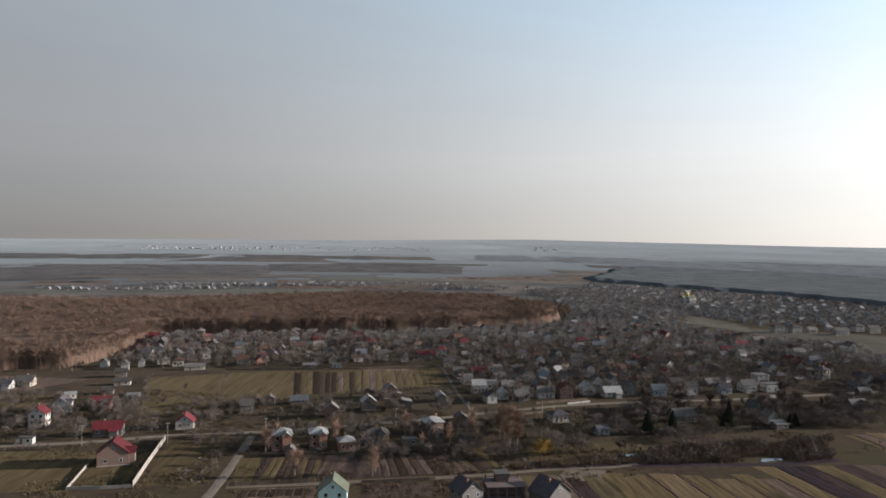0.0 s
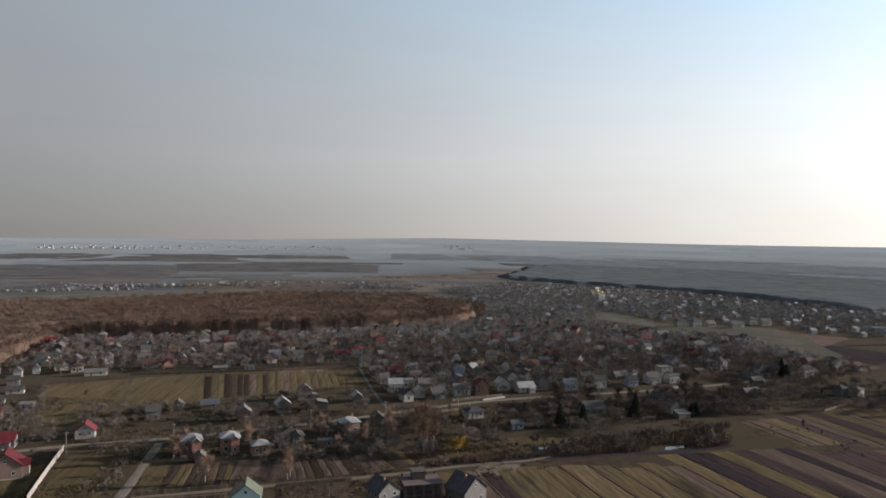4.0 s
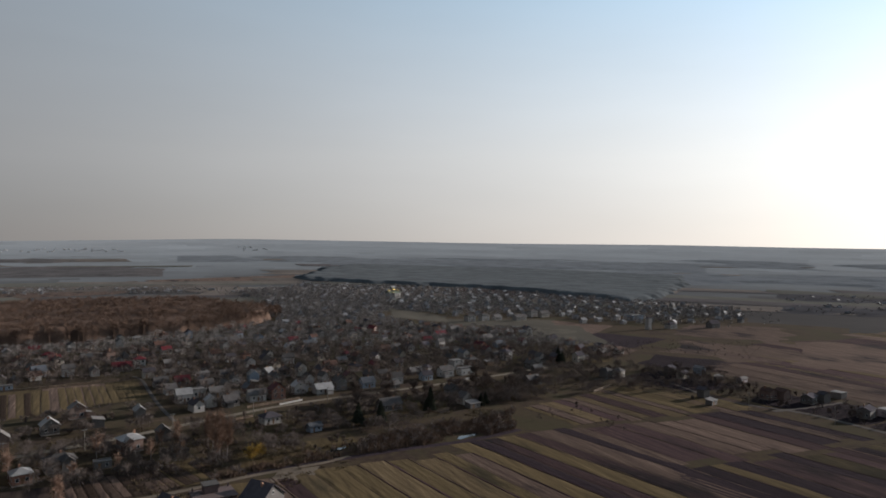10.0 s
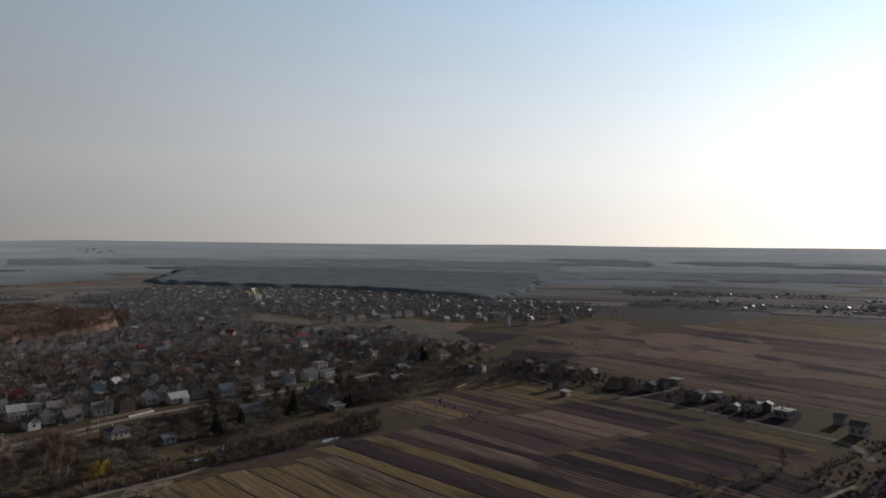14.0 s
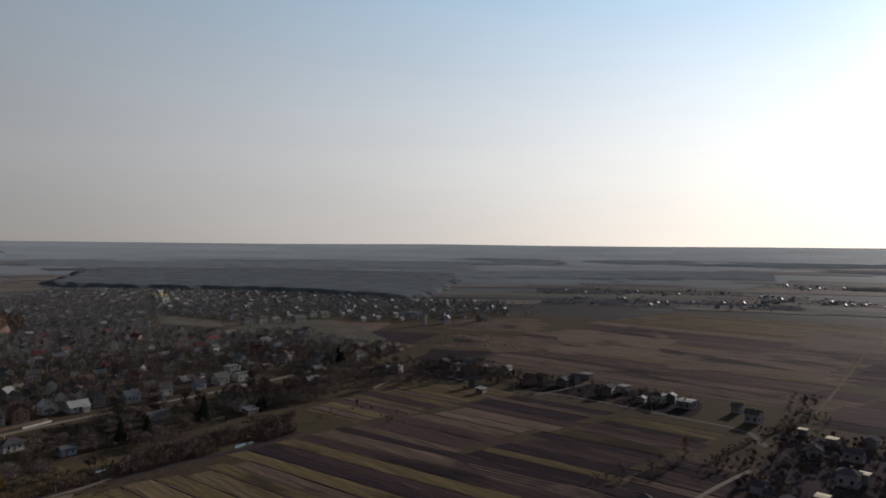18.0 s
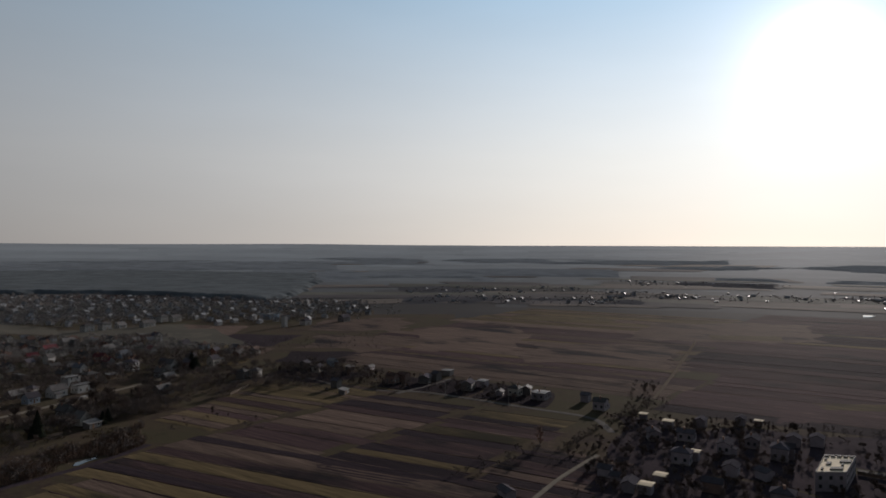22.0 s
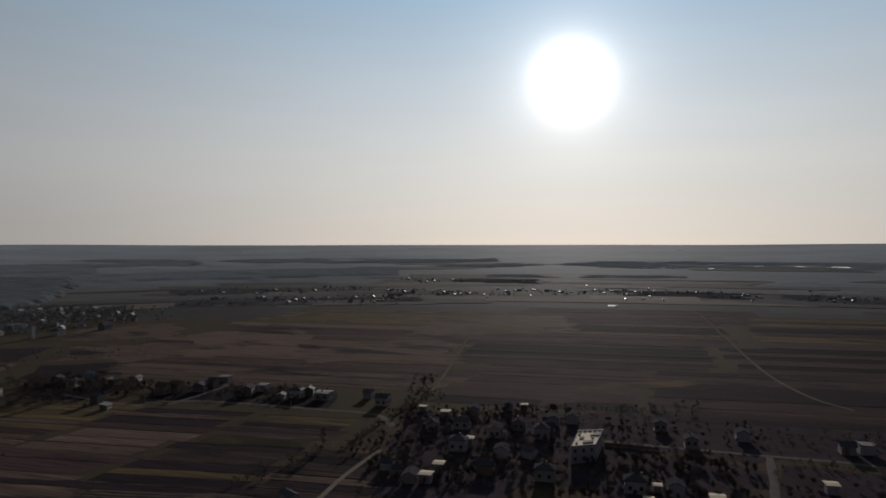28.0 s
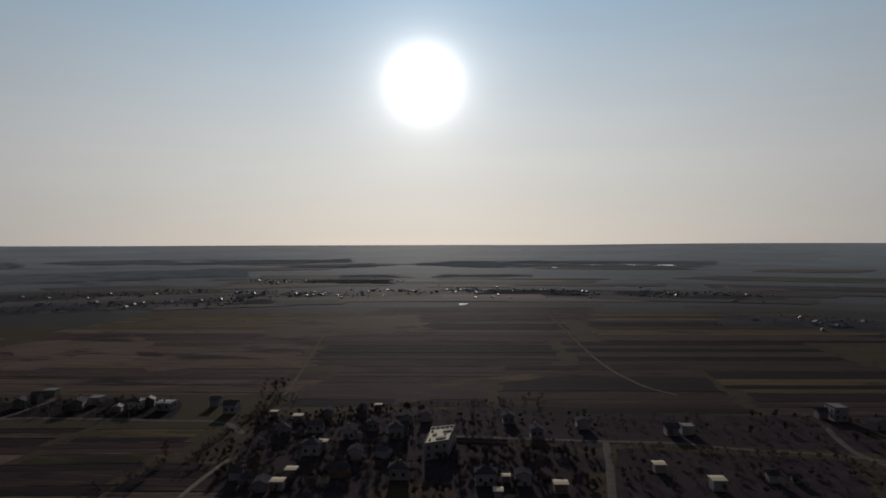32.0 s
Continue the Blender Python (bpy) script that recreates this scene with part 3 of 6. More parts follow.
plot("garden_plot", ((-146.9, 220.3), (-119.2, 221.9), (-129, 263.8), (-166.7, 262.6)), "green_field", "olive spring grass beside the brick house", 0.05)
plot("garden_plot", ((-120.6, 226.9), (-102.6, 227.9), (-110.8, 265), (-124.2, 250.7)), "green_field", "mown yard of the brick house", 0.06)
plot("garden_plot", ((-98.5, 229.2), (-80.6, 229.2), (-82.2, 281.9), (-109.1, 280)), "green_field", "grass plot with wheel marks", 0.05)
plot("garden_plot", ((-71.2, 235.1), (-64.6, 235.5), (-66.2, 264.5), (-75.8, 263.8)), "green_field", "small grass plot by the lane", 0.05, cells=10, ragged=8)
plot("garden_plot", ((-64.5, 236.6), (-41.9, 237.9), (-43.7, 265.3), (-66.1, 263.8)), "garden_soil", "dug kitchen garden", 0.06)
plot("garden_plot", ((-41.5, 237.9), (-22.8, 241.3), (-27.5, 266.3), (-43.5, 265.3)), "stubble_field", "dry grass plot", 0.06)
plot("garden_plot", ((-22.1, 242.5), (-12.1, 244.3), (-19.2, 271.2), (-26.9, 270.6)), "garden_soil", "dug kitchen garden", 0.06)
plot("garden_plot", ((-11.5, 244.3), (-1.2, 246.1), (-8.6, 273.3), (-18.3, 271.2)), "garden_soil", "dug kitchen garden", 0.06)
plot("garden_plot", ((-0.6, 246.2), (13.1, 249.4), (4.1, 275.7), (-7.7, 273.4)), "garden_soil", "dug kitchen garden", 0.06)
plot("garden_plot", ((14.1, 249.5), (26.8, 253.9), (19.1, 281.2), (4.8, 277.2)), "green_field", "grass garden strip", 0.06)
plot("garden_plot", ((-24.5, 222.2), (0, 224.6), (-0.7, 237), (-26, 234.5)), "stubble_field", "straw-coloured yard", 0.06)
plot("garden_plot", ((-61.4, 211.8), (-39.1, 217.6), (-40.8, 231.5), (-64.4, 228)), "stubble_field", "straw-coloured yard", 0.06)
plot("garden_plot", ((34.8, 259.6), (58.7, 262.4), (66.7, 288.4), (35.3, 282.3)), "green_field", "damp yellow-green meadow", 0.06)
plot("garden_plot", ((59, 263.8), (84.8, 278.1), (84.7, 293.8), (66.7, 288.4)), "green_field", "damp green meadow", 0.06)
plot("garden_plot", ((108, 313), (144.1, 319.5), (148.7, 336.1), (118.3, 331.5)), "green_field", "green garden meadow", 0.06)
plot("meadow_plot", ((-138.4, 318.2), (-104.3, 321), (-129, 416.6), (-168.8, 402.3)), "green_field", "bright spring meadow", 0.05)
plot("meadow_plot", ((-108.8, 334.6), (-75.8, 359), (-91.3, 431.5), (-128.8, 418.4)), "green_field", "bright spring meadow", 0.05)
plot("meadow_plot", ((-75.8, 359), (-42.5, 375.4), (-50.1, 439.7), (-90.3, 431.6)), "green_field", "meadow with tilled beds", 0.05)
plot("meadow_plot", ((-41.9, 375.5), (-14, 389.6), (-18, 445.2), (-49.4, 439.8)), "stubble_field", "pale dry meadow", 0.05)
plot("meadow_plot", ((-13, 389.7), (5.2, 397.5), (-1.7, 448.9), (-16.9, 445.3)), "green_field", "bright spring meadow", 0.05)
plot("meadow_plot", ((-230.9, 363.2), (-216.8, 364.5), (-198.5, 392.8), (-253.4, 398.5)), "stubble_field", "pale dry meadow at the forest edge", 0.05)
plot("meadow_plot", ((-207.3, 326.2), (-192, 327.5), (-197, 353.1), (-222.9, 350.8)), "green_field", "grass between the gardens", 0.05)
plot("sand_patch", ((41.6, 242.9), (56.4, 242.6), (62.3, 254.9), (46.5, 253.9)), "sand", "bare sandy ground by the track", 0.05)
plot("dry_field", ((259.5, 734.5), (295.6, 660.8), (320.1, 716), (291.4, 835.2)), "dry_pasture", "pale dry field beyond the village", 0.2, cells=10, ragged=8)
plot("dry_field", ((284.8, 636.3), (382.2, 595.4), (420.9, 656.2), (311.5, 696.6)), "dry_pasture", "pale dry field beyond the village", 0.2, cells=10, ragged=8)
plot("dry_field", ((337.3, 583.3), (344.8, 491.5), (402, 573.8), (352, 617.5)), "dry_pasture", "pale dry field beyond the village", 0.2, cells=10, ragged=8)
plot("dry_field", ((305, 529.8), (365.6, 479.3), (412.3, 598.5), (360, 637.8)), "dry_pasture", "olive field beyond the village", 0.2, cells=10, ragged=8)
plot("far_field", ((-252.4, 1060), (-2.4, 1154.7), (-3.6, 1488.1), (-310.1, 1300.8)), "stubble_field", "wide pale field beyond the forest", 0.4, cells=10, ragged=8)
plot("far_field", ((7.4, 1241), (293.9, 1431.4), (346.4, 1689.3), (8.7, 1514.4)), "stubble_field", "wide pale field beyond the forest", 0.4, cells=10, ragged=8)
plot("far_field", ((-634.2, 1021.3), (-513.6, 1082.5), (-567.3, 1195.5), (-673.2, 1144)), "stubble_field", "pale clearing behind the forest", 0.4, cells=10, ragged=8)
plot("far_field", ((672.9, 399.2), (706.5, 303.9), (756.8, 325.5), (722.2, 428.5)), "green_field", "green winter crop on the plain", 0.3, cells=18, ragged=26)
plot("far_field", ((637.6, 184.4), (665.9, 125.2), (700.3, 131.7), (666.5, 192.7)), "green_field", "green winter crop on the plain", 0.3, cells=18, ragged=26)
plot("far_field", ((399.7, 60.6), (436.7, -8.7), (458, -9.1), (416.1, 66)), "green_field", "green strip on the dark plain", 0.14)
plot("far_field", ((355, 71.9), (366.8, 53), (410.5, 53.6), (394.1, 79.8)), "heath", "brown fallow plot", 0.12)

# ---------------------------------------------------------------- trees


def tube(a, b, ra, rb, sides=5):
    a, b = Vector(a), Vector(b)
    d = (b - a).normalized()
    u = d.orthogonal().normalized()
    w = d.cross(u)
    v = [tuple(p + (u * math.cos(2 * math.pi * k / sides) + w * math.sin(2 * math.pi * k / sides)) * r) for p, r in ((a, ra), (b, rb)) for k in range(sides)]
    f = [(k, (k + 1) % sides, sides + (k + 1) % sides, sides + k) for k in range(sides)]
    f.append(tuple(range(sides, 2 * sides)))
    return v, f


def bare_tree(seed, h, spread, base, twigs, length, width, limbs=9, droop=0.0, slim=1.0):
    """Trunk with limbs, and a crown of thin twigs, each a sliver; returns both as verts and faces."""
    rng = random.Random(seed)
    lean = Vector((rng.uniform(-0.06, 0.06), rng.uniform(-0.06, 0.06), 1))
    top = lean * h * 0.72
    base_r = 0.017 * h * slim ** 0.5
    v, f = tube((0, 0, -0.2), lean * h * 0.35, base_r, base_r * 0.65)
    v += [(top.x + 0.12 * a, top.y + 0.12 * b, top.z) for a, b in ((1, 0), (0.3, 0.95), (-0.8, 0.6), (-0.8, -0.6), (0.3, -0.95))]
    f = f[:5] + [(5 + k, 5 + (k + 1) % 5, 10 + (k + 1) % 5, 10 + k) for k in range(5)] + [(10, 11, 12, 13, 14)]
    trunk, pieces = (v, f), []
    ends = []
    for k in range(limbs):
        t = rng.uniform(base, 0.66)
        a = rng.uniform(0, 2 * math.pi) + k
        reach = spread * rng.uniform(0.5, 0.9) * (1 - 0.5 * (t - base))
        e = lean * h * t + Vector((math.cos(a) * reach, math.sin(a) * reach, h * rng.uniform(0.14, 0.30)))
        pieces.append(tube(lean * h * t, e, 0.006 * h, 0.0022 * h, 3))
        ends.append((lean * h * t, e))
    ends.append((lean * h * 0.4, lean * h * 0.95))
    verts, faces = [], []
    for _ in range(twigs):
        p, q = rng.choice(ends)
        s = p.lerp(q, rng.uniform(0.25, 1.0))
        d = Vector((rng.gauss(0, 1) * slim, rng.gauss(0, 1) * slim, rng.uniform(-0.2, 1.1) - droop)).normalized()
        tip = s + d * length * rng.uniform(0.5, 1.3)
        side = d.orthogonal().normalized()
        side.rotate(Matrix.Rotation(rng.uniform(0, 6.28), 3, d))
        n = len(verts)
        wv = side * width * rng.uniform(0.6, 1.3)
        verts.extend((tuple(s - wv), tuple(s + wv), tuple(tip)))
        faces.append((n, n + 1, n + 2))
    return trunk, joined(*pieces, (verts, faces))


def conifer(seed, h, r, tiers=11, per=15):
    rng = random.Random(seed)
    trunk = tube((0, 0, -0.2), (0, 0, h * 0.95), 0.02 * h, 0.004 * h)
    verts, faces = [], []
    for k in range(tiers):
        z = h * (0.10 + 0.88 * k / tiers)
        reach = r * (1 - k / tiers) ** 0.85 + 0.15
        for i in range(per):
            a = 2 * math.pi * (i + rng.random()) / per
            l = reach * rng.uniform(0.75, 1.15)
            s = Vector((math.cos(a), math.sin(a), 0))
            side = Vector((-s.y, s.x, 0)) * l * 0.22
            root, tip = Vector((0, 0, z + 0.10 * h * rng.uniform(0.6, 1))), s * l + Vector((0, 0, z - 0.02 * h * rng.random()))
            mid = root.lerp(tip, 0.6) + Vector((0, 0, 0.02 * h))
            n = len(verts)
            verts.extend(tuple(v) for v in (root, mid - side, tip, mid + side, mid - Vector((0, 0, 0.05 * h))))
            faces.extend(((n, n + 1, n + 2), (n, n + 2, n + 3), (n + 1, n + 4, n + 3)))
    return trunk, (verts, faces)


def tree_thing(name, made, bark, crown, label, category="tree"):
    t = tagged(new(name), label, category)
    part("trunk", mesh_of("trunk", *made[0], bark), t)
    part("crown", mesh_of("crown", *made[1], crown), t)
    return t


TREE_KINDS = {}
for key, name, made, bark, crown, label in (
        [(f"fruit{k}", "fruit_tree" if k < 2 else "garden_tree", bare_tree(k, 5.2 + 0.5 * k, 2.6, 0.15, 620, 1.4, 0.07), "bark", "twigs", "bare low tree with a wide brown crown of twigs")
         for k in range(4)]
        + [(f"tall{k}", "bare_tree", bare_tree(20 + k, 11 + k, 4.0, 0.2, 1000, 2.1, 0.085, 16), "bark", "twigs", "tall leafless tree with a wide brown crown")
           for k in range(4)]
        + [(f"poplar{k}", "poplar", bare_tree(40 + k, 15 + 2 * k, 2.6, 0.12, 1500, 2.3, 0.07, 20, slim=0.5), "birch_bark", "poplar_twigs",
            "slender leafless poplar with reddish upright twigs") for k in range(3)]
        + [(f"birch{k}", "birch", bare_tree(50 + k, 12 + k, 3.0, 0.15, 1100, 1.9, 0.06, 16, droop=0.3), "birch_bark", "poplar_twigs", "bare birch with a white trunk")
           for k in range(2)]
        + [(f"willow{k}", "willow", bare_tree(60 + k, 8 + k, 4.0, 0.2, 900, 1.9, 0.07, 14, droop=0.5), "bark", "willow_twigs",
            "willow with hanging yellow twigs") for k in range(2)]
        + [(f"spruce{k}", "spruce", conifer(70 + k, 13 + 2 * k, 4.9, 15, 24), "bark", "needles", "dark green spruce in a garden") for k in range(3)]
        + [(f"bush{k}", "bush", bare_tree(80 + k, 2.6 + 0.4 * k, 1.7, 0.05, 420, 1.1, 0.06, 10), "bark", "twigs", "low leafless bush of brown twigs")
           for k in range(3)]):
    TREE_KINDS[key] = tree_thing(name, made, bark, crown, label, "bush" if name == "bush" else "tree")
USED_TREE = set()
TAKEN = []


def plant(key, x, y, size=1.0, group="", rng=random.Random(77)):
    m = pose(x, y, 0, 0, 0, rng.uniform(0, 360)) @ Matrix.Diagonal((size, size, size * rng.uniform(0.9, 1.1), 1))
    proto = TREE_KINDS[key]
    if key in USED_TREE:
        ob = copy_thing(proto, m)
    else:
        USED_TREE.add(key)
        proto.matrix_basis = m
        ob = proto
    if group:
        ob["group"] = group
    return ob


def soup(name, tris, mat, label, category, kind="stuff"):
    """One mesh out of loose triangles, an array n x 3 x 3."""
    me = bpy.data.meshes.new(name)
    n = len(tris)
    me.vertices.add(3 * n)
    me.vertices.foreach_set("co", np.ascontiguousarray(tris, dtype=np.float32).ravel())
    me.loops.add(3 * n)
    me.loops.foreach_set("vertex_index", np.arange(3 * n, dtype=np.int32))
    me.polygons.add(n)
    me.polygons.foreach_set("loop_start", np.arange(0, 3 * n, 3, dtype=np.int32))
    me.polygons.foreach_set("loop_total", np.full(n, 3, dtype=np.int32))
    me.materials.append(MATS[mat])
    me.update(calc_edges=True)
    me.validate()
    return tagged(new(name, me), label, category, kind=kind)


def tri_array(piece):
    v, f = piece
    out = []
    for face in f:
        for k in range(1, len(face) - 1):
            out.append((v[face[0]], v[face[k]], v[face[k + 1]]))
    return np.array(out, dtype=np.float32)


def spread_out(variants, spots, rng):
    """The variants' triangles set down at the spots (x, y, size, height factor)."""
    out = []
    for x, y, s, hz in spots:
        v = variants[rng.integers(len(variants))]
        a = rng.uniform(0, 6.283)
        c, w = math.cos(a), math.sin(a)
        q = v @ (np.array([[c, w, 0], [-w, c, 0], [0, 0, hz]], dtype=np.float32) * s)
        q += np.array([x, y, land(x, y)], dtype=np.float32)
        out.append(q)
    return np.concatenate(out)


def crown_only(seed, h, spread, base, twigs, length, width, **kw):
    trunk, crown = bare_tree(seed, h, spread, base, twigs, length, width, **kw)
    stem = tri_array(tube((0, 0, -0.2), (0, 0, h * 0.7), 0.014 * h, 0.004 * h, 3))
    return np.concatenate([stem, tri_array(crown)])


def dome_tree(seed, h, r, base, twigs, length, width, up=0.5):
    """A tree seen from afar: a stem under a rounded crown of slivers that point outwards and up, with gaps between them."""
    rng = random.Random(seed)
    stem = tri_array(tube((0, 0, -0.2), (0, 0, h * 0.75), 0.013 * h, 0.005 * h, 3))
    mid, tall = h * (1 + base) / 2, h * (1 - base) / 2
    lobes = [(Vector((rng.gauss(0, 0.34), rng.gauss(0, 0.34), rng.uniform(-0.25, 0.35))), rng.uniform(0.45, 0.75)) for _ in range(6)]
    out = []
    for _ in range(twigs):
        c, s = rng.choice(lobes)
        d = Vector((rng.gauss(0, 1), rng.gauss(0, 1), rng.gauss(0.35, 0.9))).normalized()
        p = c + d * s * rng.uniform(0.35, 0.9)
        a = Vector((p.x * r, p.y * r, mid + p.z * tall))
        way = (d + Vector((rng.gauss(0, 0.45), rng.gauss(0, 0.45), up + rng.gauss(0, 0.3)))).normalized()
        side = way.orthogonal().normalized()
        side.rotate(Matrix.Rotation(rng.uniform(0, 6.28), 3, way))
        side *= width * rng.uniform(0.6, 1.3)
        out.append((tuple(a - side), tuple(a + side), tuple(a + way * length * rng.uniform(0.6, 1.3))))
    return np.concatenate([stem, np.array(out, dtype=np.float32)])


def grid_spots(poly, gap, rng, sizes, keep=lambda x, y: True):
    xs, ys = [p[0] for p in poly], [p[1] for p in poly]
    out = []
    y = min(ys)
    while y < max(ys):
        x = min(xs)
        while x < max(xs):
            px, py = x + rng.uniform(-0.6, 0.6) * gap, y + rng.uniform(-0.6, 0.6) * gap
            if inside(px, py, poly) and keep(px, py):
                s = rng.uniform(*sizes)
                out.append((px, py, s, rng.uniform(0.88, 1.12)))
            x += gap
        y += gap
    return out


def canopy(name, spots, across, height, mat, label):
    """A wood from above: one billowing roof of crowns over a grid of spots (x, y, fullness), that falls to the ground at its ragged rim."""
    verts, faces = [], []
    full = []
    for x, y, f in spots:
        f = min(max(f, 0.0), 1.0)
        lump = 0.86 + 0.12 * noise.noise((x * 0.03, y * 0.03, 40)) + 0.10 * noise.noise((x * 0.11, y * 0.11, 41))
        verts.append((x, y, land(x, y) - 0.3 + height * f * lump))
        full.append(f > 0.0)
    for j in range(len(spots) // across - 1):
        for i in range(across - 1):
            q = (j * across + i, j * across + i + 1, (j + 1) * across + i + 1, (j + 1) * across + i)
            if any(full[k] for k in q):
                faces.append(q)
    used = sorted({k for q in faces for k in q})
    index = {k: n for n, k in enumerate(used)}
    me = mesh_of(name, [verts[k] for k in used], [tuple(index[k] for k in q) for q in faces], mat, smooth=True)
    return tagged(new(name, me), label, "woods", kind="stuff")


def field_of(poly, step, inset=0.0, wild=9.0):
    """Grid spots over a polygon with a ragged rim."""
    xs, ys = [p[0] for p in poly], [p[1] for p in poly]
    nx, ny = int((max(xs) - min(xs)) / step) + 3, int((max(ys) - min(ys)) / step) + 3
    out = []
    for j in range(ny):
        for i in range(nx):
            x, y = min(xs) + (i - 1) * step + random.uniform(-0.3, 0.3) * step, min(ys) + (j - 1) * step + random.uniform(-0.3, 0.3) * step
            px, py = x + wild * noise.noise((x * 0.03, y * 0.03, 51)), y + wild * noise.noise((x * 0.03, y * 0.03, 52))
            rim = [inside(px + a, py + b, poly) for a, b in ((0, 0), (1.8 * step, 0), (-1.8 * step, 0), (0, 1.8 * step), (0, -1.8 * step))]
            ok = rim[0] and (not inset or all(inside(px + a, py + b, poly) for a, b in ((inset, 0), (-inset, 0), (0, inset), (0, -inset))))
            out.append((x, y, (sum(rim) - 0.5) / 4.5 if ok else 0.0))
    return out, nx


nrng = np.random.default_rng(5)
FOREST = [(-275.1, 359), (-260.5, 409.6), (-219.4, 414), (-212.3, 445.1), (-224.5, 531.1), (-237.7, 573.2), (-136.3, 595.4), (-41, 621), (64.5, 665.7), (108, 700), (135, 735), (139, 784), (66, 918), (-63, 935), (-201, 872), (-287, 815), (-367, 774), (-476, 744), (-520, 640)]
PINES = [(306.5, 1493.5), (440, 1294.8), (572.9, 1139.1), (634.3, 990.8), (658.2, 809.6), (746.2, 868.1), (1020.7, 1107.3), (1280, 1380), (1080, 1830), (640, 2200), (500, 2000)]
broad = [dome_tree(100 + k, 14, 4.9, 0.42, 140, 2.0, 0.12) for k in range(6)]
slim_birch = [dome_tree(110 + k, 15, 3.4, 0.3, 130, 2.3, 0.13, up=0.9) for k in range(3)]
spots = grid_spots(FOREST, 6.4, nrng, (0.8, 1.1))
soup("forest_trees", spread_out(broad + slim_birch, spots, nrng), "forest_twigs", "bare brown broadleaf forest in early spring", "forest")
canopy("forest_canopy", *field_of(FOREST, 4.5, inset=12.0, wild=5.0), 13.6, "oak_canopy", "close brown crowns of the bare forest")
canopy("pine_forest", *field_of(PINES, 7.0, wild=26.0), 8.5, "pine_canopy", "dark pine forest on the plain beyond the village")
plot("forest_floor", ((-300, 387.2), (-221.5, 493.7), (115, 730), (-345.5, 850)), "litter", "leaf litter under the bare forest", 0.12, cells=12)
plot("pine_floor", ((302.2, 1472.2), (651.8, 801.6), (1250, 1330), (600, 2150)), "litter", "needle litter under the pines", 0.3, cells=16)
# far fields, pale, ploughed and green, on the plain
frng = random.Random(44)
for _ in range(90):
    a, r = radians(frng.uniform(-42, 112)), frng.choice((1050, 1150, 1300, 1500, 1800, 2200, 2700)) * frng.uniform(0.93, 1.07)
    wide, deep = frng.uniform(60, 260), r * frng.uniform(0.015, 0.05)
    cx, cy = r * math.sin(a), r * math.cos(a)
    lean = frng.uniform(-0.5, 0.5) * deep
    plot("far_field", [(cx + math.cos(a) * (u * wide + v * lean) + math.sin(a) * v * deep, cy - math.sin(a) * (u * wide + v * lean) + math.cos(a) * v * deep) for u, v in ((-1, -1), (1, -1), (1, 1), (-1, 1))],
         frng.choice(("far_stubble", "far_plough", "far_grass", "far_stubble")), "distant field on the plain", 0.5 + r * 0.0004, cells=8, ragged=9)
# far woods as low dark belts on the plain
# bearings and distances of the woods, the step between crowns, how far they thin out
WOODS = (((-42, -14, 1440, 1950), 13, -0.3), ((-14, 1.5, 1660, 2050), 13, -0.35), ((-40, -17, 1130, 1230), 11, -0.1), ((-42, -4, 2350, 2750), 22, -0.1), ((3, 22, 2500, 3000), 24, -0.1), ((14, 44, 2250, 3000), 24, -0.35),
         ((38, 57, 1600, 2250), 17, -0.15), ((56, 67, 1850, 2300), 16, -0.4), ((40, 75, 2600, 3200), 26, -0.15), ((70, 104, 2350, 2900), 26, -0.05), ((74, 90, 1750, 1900), 15, -0.05), ((92, 112, 1500, 1680), 14, 0.0))
tall_clump = [dome_tree(130 + k, 13, 4.5, 0.1, 44, 3.2, 0.5) for k in range(4)]


def wood(az0, az1, r0, r1, step, sparse):
    nx, ny = int(radians(az1 - az0) * (r0 + r1) / 2 / step) + 3, int((r1 - r0) / step) + 3
    out = []
    for j in range(ny):
        for i in range(nx):
            a, r = radians(az0 + (az1 - az0) * (i - 1) / (nx - 3)), r0 + (r1 - r0) * (j - 1) / (ny - 3) + random.uniform(-0.3, 0.3) * step
            x, y = r * math.sin(a), r * math.cos(a)
            rim = min(i - 0.5, nx - 1.5 - i, j - 0.5, ny - 1.5 - j) * step
            grown = noise.noise((x * 0.0028, y * 0.0028, 3)) + 0.35 * noise.noise((x * 0.012, y * 0.012, 8)) - sparse
            out.append((x, y, min(grown * 6, rim / (60 + 50 * noise.noise((x * 0.01, y * 0.01, 61))))))
    return out, nx


# woods on the sunward side take bluer crowns, haze put into the colour
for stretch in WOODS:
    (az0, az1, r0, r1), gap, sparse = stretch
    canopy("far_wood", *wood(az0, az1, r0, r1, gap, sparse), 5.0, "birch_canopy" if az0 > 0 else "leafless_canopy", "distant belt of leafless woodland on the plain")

# ---------------------------------------------------------------- houses
WALL_WORDS = {"white_plaster": "white plastered", "cream_plaster": "cream plastered", "grey_plaster": "grey rendered", "mint_plaster": "pale mint plastered",
              "blue_plaster": "pale blue", "red_brick": "orange-red brick", "brown_brick": "brown brick", "silicate_brick": "pale brick", "pink_brick": "bare pinkish block",
              "timber": "weathered timber", "dim_plaster": "dark grey rendered"}
ROOF_WORDS = {"slate_sheet": "grey corrugated", "pale_sheet": "pale weathered", "zinc_sheet": "bright zinc", "red_metal": "dark red metal", "brown_tile": "brown tiled",
              "dark_tile": "dark tiled", "green_metal": "pale green metal", "blue_metal": "blue-grey metal", "flat_felt": "pale flat felt", "dark_felt": "dark felt"}


